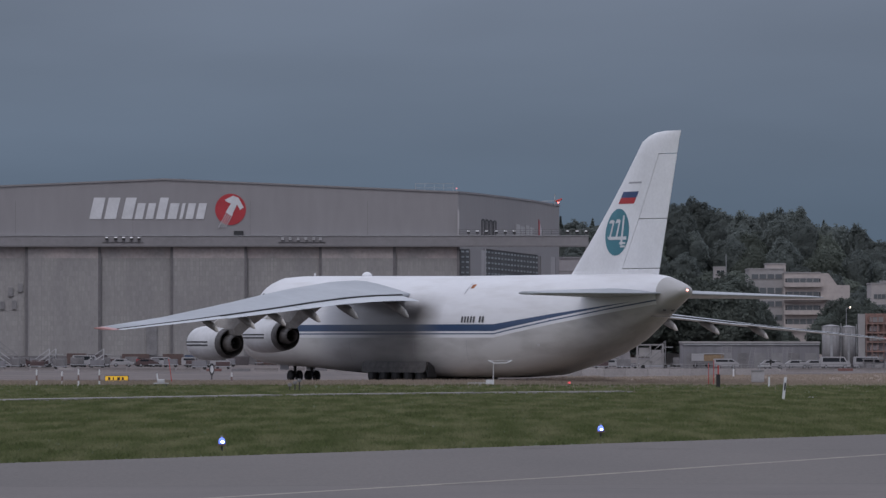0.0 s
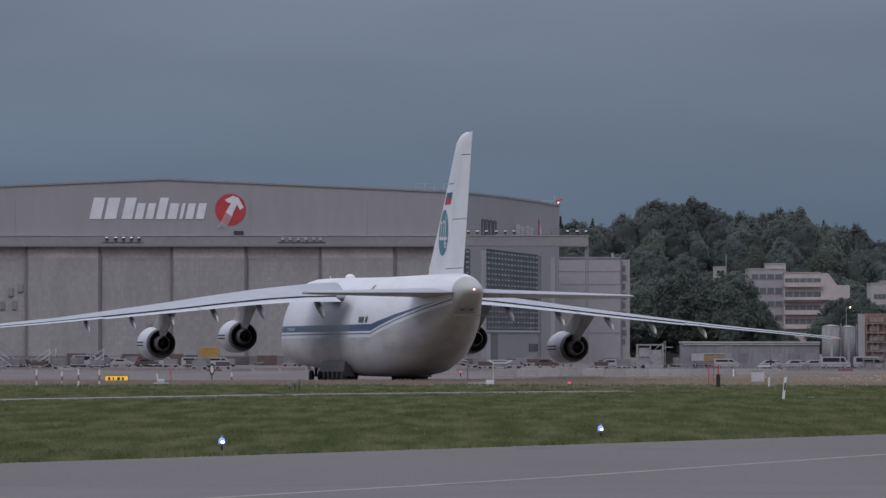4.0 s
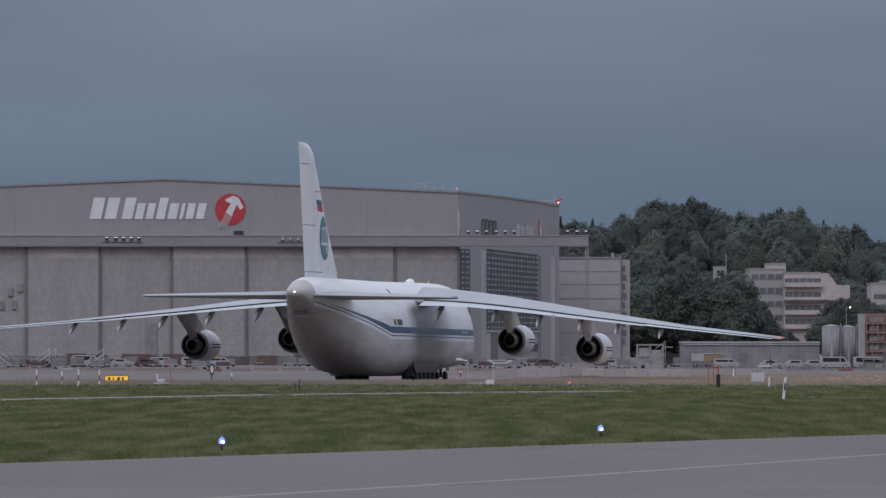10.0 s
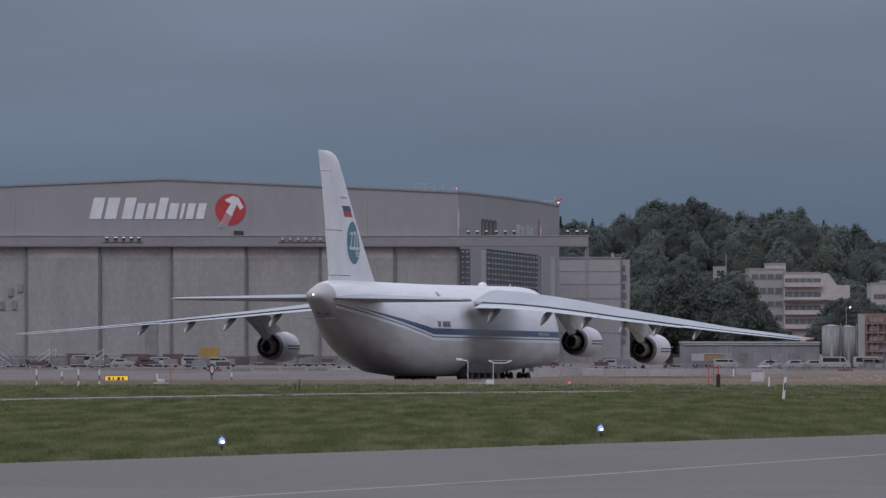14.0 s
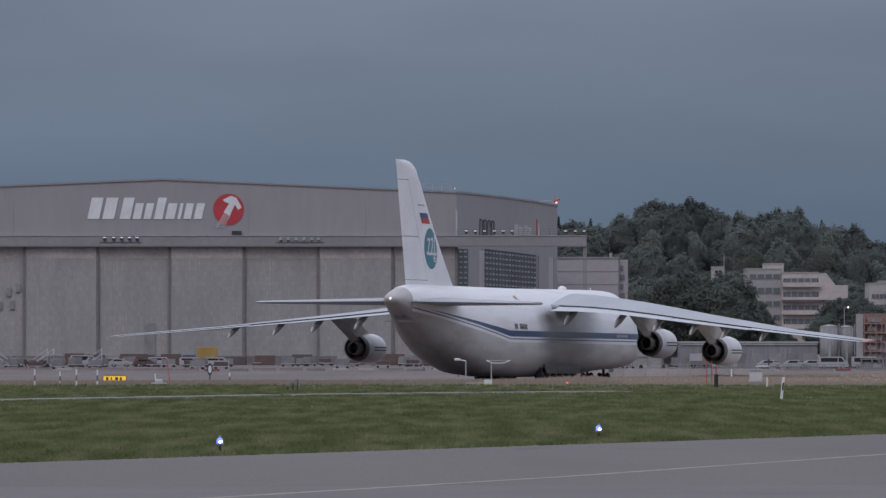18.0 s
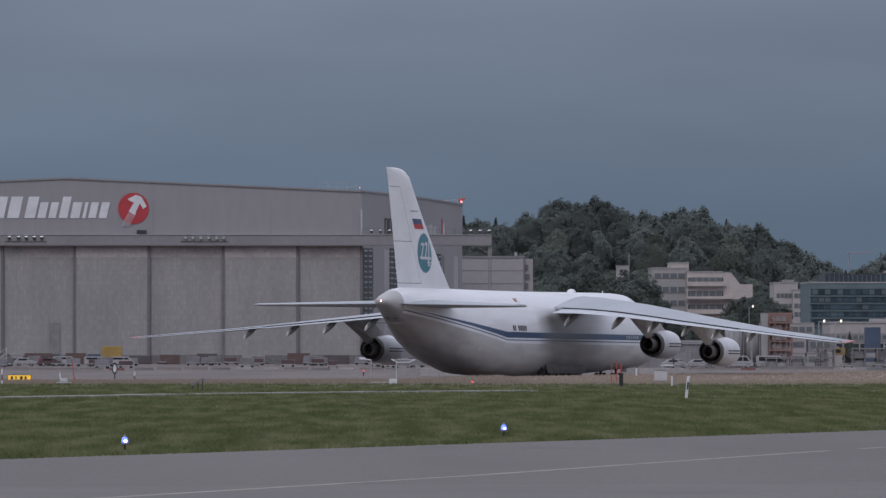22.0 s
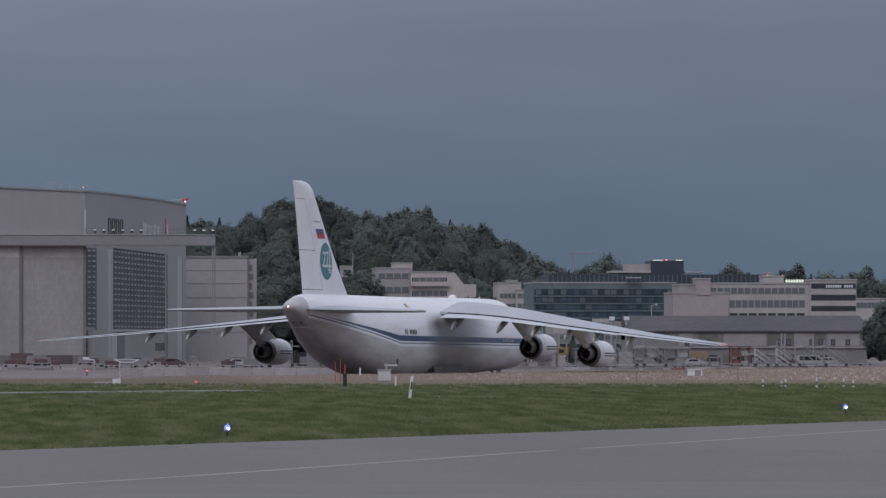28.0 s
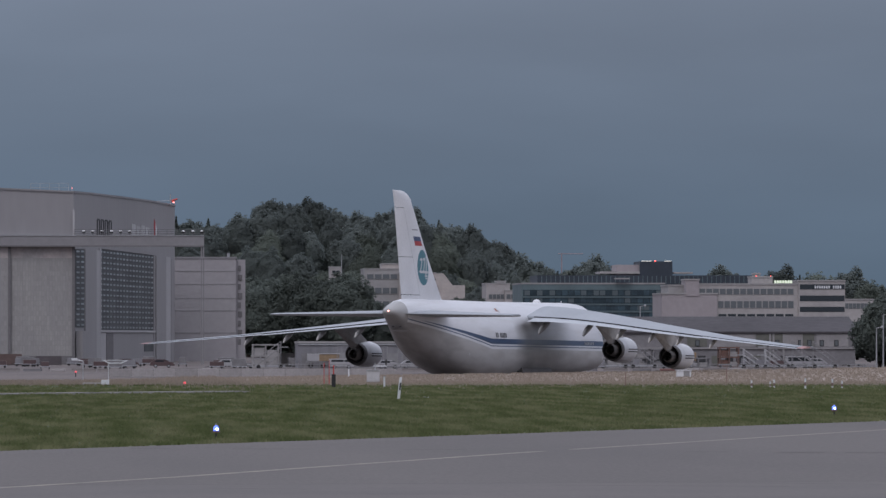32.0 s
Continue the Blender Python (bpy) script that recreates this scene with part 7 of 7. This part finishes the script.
part("head", boxes((-0.28, 0.28, -0.2, 0.2, 0.26, 0.52), bevel=0.06), STAIR_WHITE, sensor)
part("pipe", rod((-0.25, 0, 0.5), (-0.3, 0, 0.95), 0.05, n=8), SIGN_WHITE, sensor)
for x in (-0.4, 0.4):
    part("leg", rod((x, 0, -0.05), (x, 0, 0.2), 0.04, n=6), DARK_METAL, sensor)
scope = thing("ground_sensor", "dark instrument heads on short stems", "sensor", (-10.03, 421.3, 0))
for x, h in ((-0.35, 0.3), (0.0, 0.45), (0.3, 0.6)):
    part("stem", rod((x, 0, -0.05), (x, 0, h), 0.04, n=6), DARK_METAL, scope)
    part("head", boxes((x - 0.14, x + 0.14, -0.12, 0.12, h, h + 0.22), bevel=0.04), SCAFFOLD, scope)
disc_sign = thing("round_marker", "oval dark marker ring on a short stem", "marker", (-20.17, 542.5, 0))
part("stem", rod((0, 0, -0.05), (0, 0, 0.4), 0.05, n=8), DARK_METAL, disc_sign)
bm = bmesh.new()
loft(bm, [ring(0, y, 0.85, r * 0.55, r * 1.25, 20) for y, r in ((-0.05, 0.42), (0.05, 0.42), (0.05, 0.28), (-0.05, 0.28), (-0.05, 0.42))], cap=False)
part("ring", bm, SIGN_DARK, disc_sign)
part("face", loft(bmesh.new(), [ring(0, y, 0.85, 0.15, 0.35, 20) for y in (-0.02, 0.02)]), SIGN_WHITE, disc_sign)
litter = thing("ground_sensor", "small white cover plate lying in the grass", "cover", (22.0, 370.1, 0))
part("plate", boxes((-0.25, 0.25, -0.2, 0.2, 0, 0.08), bevel=0.03), SIGN_WHITE, litter)

# drain kerb in the grass, a chain of pale concrete slabs
KERB = [(-45, 308), (-24.97, 350.4), (-9.18, 382.6), (3.11, 398.0), (12.04, 406.2)]
slab_mesh = mesh_of(boxes((-1.46, 1.46, -0.75, 0.75, 0, 0.13), bevel=0.02), "slab", CONCRETE)
kerb = thing("drain_kerb", "pale concrete drain kerb crossing the grass", "kerb", (0, 0, 0), kind="structure")
for (ax, ay), (bx, by) in zip(KERB, KERB[1:]):
    ln = math.hypot(bx - ax, by - ay)
    for k in range(int(ln / 3)):
        f = (k + 0.5) * 3 / ln
        x, y = ax + (bx - ax) * f, ay + (by - ay) * f
        if x > -32:
            part("slab", slab_mesh, None, kerb, at=pose(x, y, 0.0, 0, 0, math.degrees(math.atan2(by - ay, bx - ax))))

# taxiway markings and joints
def ground_line(name, pts, w, material, z, label, cat):
    bm = bmesh.new()
    rows_ = []
    for i, (x, y) in enumerate(pts):
        ax, ay = pts[max(0, i - 1)]
        bx, by = pts[min(len(pts) - 1, i + 1)]
        n = Vector((-(by - ay), bx - ax)).normalized() * w / 2
        rows_.append([(x - n.x, y - n.y, z), (x + n.x, y + n.y, z)])
    for a, b in zip(rows_, rows_[1:]):
        bm.faces.new([bm.verts.new(p) for p in (a[0], b[0], b[1], a[1])])
    return tagged(part(name, bm, material), label, cat, kind="structure")


ground_line("centre_line", [(-14, 115), (-4.4, 140.4), (3.1, 159.5), (13.6, 190.4), (15.2, 194.8)], 0.35, LINE_YELLOW, 0.036, "worn yellow taxiway line", "road marking")
ground_line("centre_line", [(16.4, 198.0), (30.6, 236), (60, 312), (110, 440)], 0.35, LINE_YELLOW, 0.036, "worn yellow taxiway line", "road marking")
PATCH = surface("asphalt_patch", (0.124, 0.108, 0.099), 0.8, 0.13, 0.15, 6, second=(0.106, 0.094, 0.087))
ground_line("road_patch", [(-60, 110), (0, 119), (90, 132.5)], 63.0, PATCH, 0.0335, "slightly paler asphalt bay", "road patch")
SEAM = surface("tarred_joint", (0.062, 0.055, 0.050), 0.8, 0.2, 0.5, 4)
rnd = random.Random(31)
JOINTS = [(-60, 141.5, 0.0, 150.6, 0.16), (0.0, 150.6, 90, 164.2, 0.16)]
JOINTS += [(2.4, 200.5, 3.6, 200.3, 0.35), (5.6, 199.6, 8.1, 199.1, 0.4), (11.0, 198.2, 13.0, 197.7, 0.35), (19.6, 193.6, 20.9, 193.2, 0.4), (22.4, 192.6, 23.8, 192.3, 0.35), (24.4, 192.0, 26.4, 191.5, 0.4)]
JOINTS += [(3.4, 147.6, 6.0, 146.4, 0.2), (12.0, 150.0, 17.5, 148.2, 0.2), (14.5, 153.2, 20.0, 150.4, 0.16), (7.0, 141.8, 9.4, 141.4, 0.18)]
for k, (xa, ya, xb, yb, w) in enumerate(JOINTS):
    n = 6
    pts = [(xa + (xb - xa) * i / n, ya + (yb - ya) * i / n + rnd.uniform(-0.08, 0.08)) for i in range(n + 1)]
    ground_line("road_joint", pts, w, SEAM, 0.0345, "dark tarred joint in the asphalt", "road joint")

# ---- grass ----
def blades(name, spots, h0, h1, w, material, label, seed, lean=0.35):
    """Clumps of three blades each, as one object."""
    rng = np.random.default_rng(seed)
    n = len(spots)
    base = np.repeat(np.asarray(spots), 3, axis=0)
    m = n * 3
    a = rng.uniform(0, 2 * np.pi, m)
    base[:, 0] += rng.normal(0, w * 1.2, m)
    base[:, 1] += rng.normal(0, w * 1.2, m)
    h = rng.uniform(h0, h1, m)
    d = np.stack([np.cos(a), np.sin(a), np.zeros(m)], 1) * (w * rng.uniform(0.5, 1.0, m))[:, None]
    tip = base + np.stack([rng.normal(0, lean, m) * h, rng.normal(0, lean, m) * h, h], 1)
    v = np.stack([base - d, base + d, tip], 1).reshape(-1, 3)
    me = bpy.data.meshes.new(name)
    me.vertices.add(len(v))
    me.vertices.foreach_set("co", v.ravel())
    me.loops.add(len(v))
    me.loops.foreach_set("vertex_index", np.arange(len(v), dtype=np.int32))
    me.polygons.add(m)
    me.polygons.foreach_set("loop_start", np.arange(0, len(v), 3, dtype=np.int32))
    me.update(calc_edges=True)
    me.materials.append(material)
    return tagged(new(name, me), label, "grass", kind="stuff")


GRASS = leaf_material("grass_blades", (0.090, 0.109, 0.047), (0.120, 0.137, 0.060), (0.200, 0.200, 0.108))
STRAW = leaf_material("dry_grass_stems", (0.310, 0.255, 0.206), (0.395, 0.330, 0.272))
rng = np.random.default_rng(5)
near = []
while len(near) < 70000:
    y = rng.uniform(178, 478, 4000)
    x = rng.uniform(-0.078, 0.142, 4000) * y
    keep = ((y - 176.8) * 29 - (x + 12.6) * 53.2 > 20) & (rng.uniform(0, 1, 4000) < (230 / y) ** 0.8 * np.clip((486 - y) / 50, 0.1, 1))
    near += [(a, b, 0.0) for a, b in zip(x[keep], y[keep])]
blades("lawn_grass", near, 0.05, 0.16, 0.09, GRASS, "short green airfield grass", 1, 0.5)
tall = []
for _ in range(52000):
    x = rng.uniform(-42, 110)
    e = edge_y(x)
    y = rng.uniform(470, e - 0.5) if rng.uniform() < 0.7 else rng.uniform(470, 505)
    if y < e - 0.5 and -0.08 * y < x < 0.145 * y:
        tall.append((x, y, ground_z(x, y)))
tufts = []
while len(tufts) < 5000:
    cy = rng.uniform(185, 470)
    cx = rng.uniform(-0.078, 0.142) * cy
    for _ in range(int(rng.integers(4, 16))):
        x, y = cx + rng.normal(0, 0.55), cy + rng.normal(0, 2.2)
        if (y - 176.8) * 29 - (x + 12.6) * 53.2 > 60:
            tufts.append((x, y, 0.0))
blades("grass_tufts", tufts, 0.10, 0.2, 0.08, GRASS, "taller rough tufts in the airfield grass", 3, 0.45)
for _ in range(3500):
    y = 478 - abs(rng.normal(0, 26))
    cx = math.sin(y * 0.37) * 9 + math.sin(y * 0.11) * 17
    x = rng.uniform(-0.08, 0.145) * y
    if math.sin(x * 0.55 + cx) + math.sin(x * 1.3 - cx) > rng.uniform(-0.6, 1.6) and x > 4 + rng.normal(0, 3):
        tall.append((x, y, 0.0))
blades("dry_grass", [p for p in tall if p[0] <= 14], 0.10, 0.36, 0.06, STRAW, "tall bleached dry grass along the pavement", 2, 0.25)
blades("dry_grass", [p for p in tall if p[0] > 14], 0.05, 0.17, 0.06, STRAW, "short bleached dry grass along the pavement", 4, 0.25)


def on_taxiway(x, y, heading):
    """The aircraft's pose with its tail cone over (x, y), on the gently falling taxiway; heading in degrees clockwise from +y."""
    a = radians(heading)
    up = Vector((0.0086, 0.0053, 1)).normalized()
    ahead = Vector((math.sin(a), math.cos(a), 0))
    ahead = (ahead - up * ahead.dot(up)).normalized()
    side = ahead.cross(up)
    m = Matrix((side, ahead, up)).transposed().to_4x4()
    m.translation = (x, y, taxi_z(x, y))
    return m


def rolled(rows):
    """How far the main gear has rolled every 0.08 seconds, evened out over three seconds."""
    ts = [t for t, m in rows]
    gear = [m @ Vector((0, 38, 0)) for t, m in rows]
    far = [0.0]
    for a, b in zip(gear, gear[1:]):
        far.append(far[-1] + (b - a).length)
    raw = [float(np.interp(k * 0.08, ts, far)) for k in range(401)]
    return [sum(raw[max(0, k - 19):k + 20]) / len(raw[max(0, k - 19):k + 20]) for k in range(401)]


def motions():
    rows = [
        (0.0, on_taxiway(18.78, 479.50, -30.65)),
        (0.5, on_taxiway(16.75, 480.04, -28.68)),
        (1.0, on_taxiway(14.60, 480.61, -26.47)),
        (1.5, on_taxiway(12.58, 481.21, -24.23)),
        (2.0, on_taxiway(10.46, 481.88, -21.78)),
        (2.5, on_taxiway(8.35, 482.64, -19.41)),
        (3.0, on_taxiway(6.23, 483.49, -16.81)),
        (3.5, on_taxiway(4.36, 484.47, -14.56)),
        (5.5, on_taxiway(-3.37, 489.94, -4.91)),
        (6.0, on_taxiway(-4.74, 491.76, -3.08)),
        (6.5, on_taxiway(-6.21, 493.79, -0.95)),
        (7.0, on_taxiway(-7.50, 496.00, 1.15)),
        (7.5, on_taxiway(-8.64, 498.33, 3.00)),
        (8.0, on_taxiway(-9.58, 500.76, 4.63)),
        (9.0, on_taxiway(-11.17, 505.75, 7.76)),
        (10.0, on_taxiway(-12.26, 510.63, 10.73)),
        (11.0, on_taxiway(-12.60, 515.18, 12.84)),
        (12.0, on_taxiway(-12.45, 519.54, 14.46)),
        (13.0, on_taxiway(-11.76, 523.93, 15.88)),
        (14.0, on_taxiway(-11.10, 528.57, 17.27)),
        (14.5, on_taxiway(-10.61, 531.06, 17.81)),
        (16.5, on_taxiway(-7.20, 541.87, 18.22)),
        (17.0, on_taxiway(-6.21, 544.70, 18.25)),
        (18.0, on_taxiway(-4.54, 550.42, 19.00)),
        (19.0, on_taxiway(-3.14, 556.08, 20.42)),
        (20.0, on_taxiway(-1.45, 561.58, 21.57)),
        (21.0, on_taxiway(0.61, 566.96, 22.54)),
        (22.0, on_taxiway(3.15, 572.29, 22.79)),
        (23.0, on_taxiway(5.83, 577.64, 23.07)),
        (24.0, on_taxiway(8.53, 583.08, 23.55)),
        (25.0, on_taxiway(11.56, 588.69, 23.49)),
        (25.5, on_taxiway(13.08, 591.57, 23.31)),
        (27.5, on_taxiway(19.64, 603.60, 22.41)),
        (28.0, on_taxiway(21.25, 606.71, 22.42)),
        (29.0, on_taxiway(24.32, 613.02, 22.47)),
        (30.0, on_taxiway(27.48, 619.44, 22.35)),
        (31.0, on_taxiway(30.51, 625.92, 22.36)),
        (32.0, on_taxiway(33.52, 632.44, 22.15)),
    ]
    walk(aircraft, rows)
    swing = [(0, 0), (10.4, 0), (11.2, 0.1), (11.6, 0.25), (12.0, 0.5), (12.3, 0.9), (12.6, 1.0), (13.2, 1.0), (13.5, 0.8), (13.8, 0.35), (14.2, 0.0), (14.5, -0.08), (16.5, 0), (32, 0)]
    foot, axis = hinge(9.1), (hinge(18.0) - hinge(9.1)).normalized()
    for rudder, most in RUDDERS:
        walk(rudder, [(t, Matrix.Translation(foot) @ Matrix.Rotation(radians(most * k), 4, axis) @ Matrix.Translation(-foot)) for t, k in swing])
    way = rolled(rows)
    for tyre, hub, radius in WHEELS:
        walk(tyre, [(k * 0.08, Matrix.Translation(hub) @ Matrix.Rotation(-d / radius, 4, "X")) for k, d in enumerate(way)])


motions()
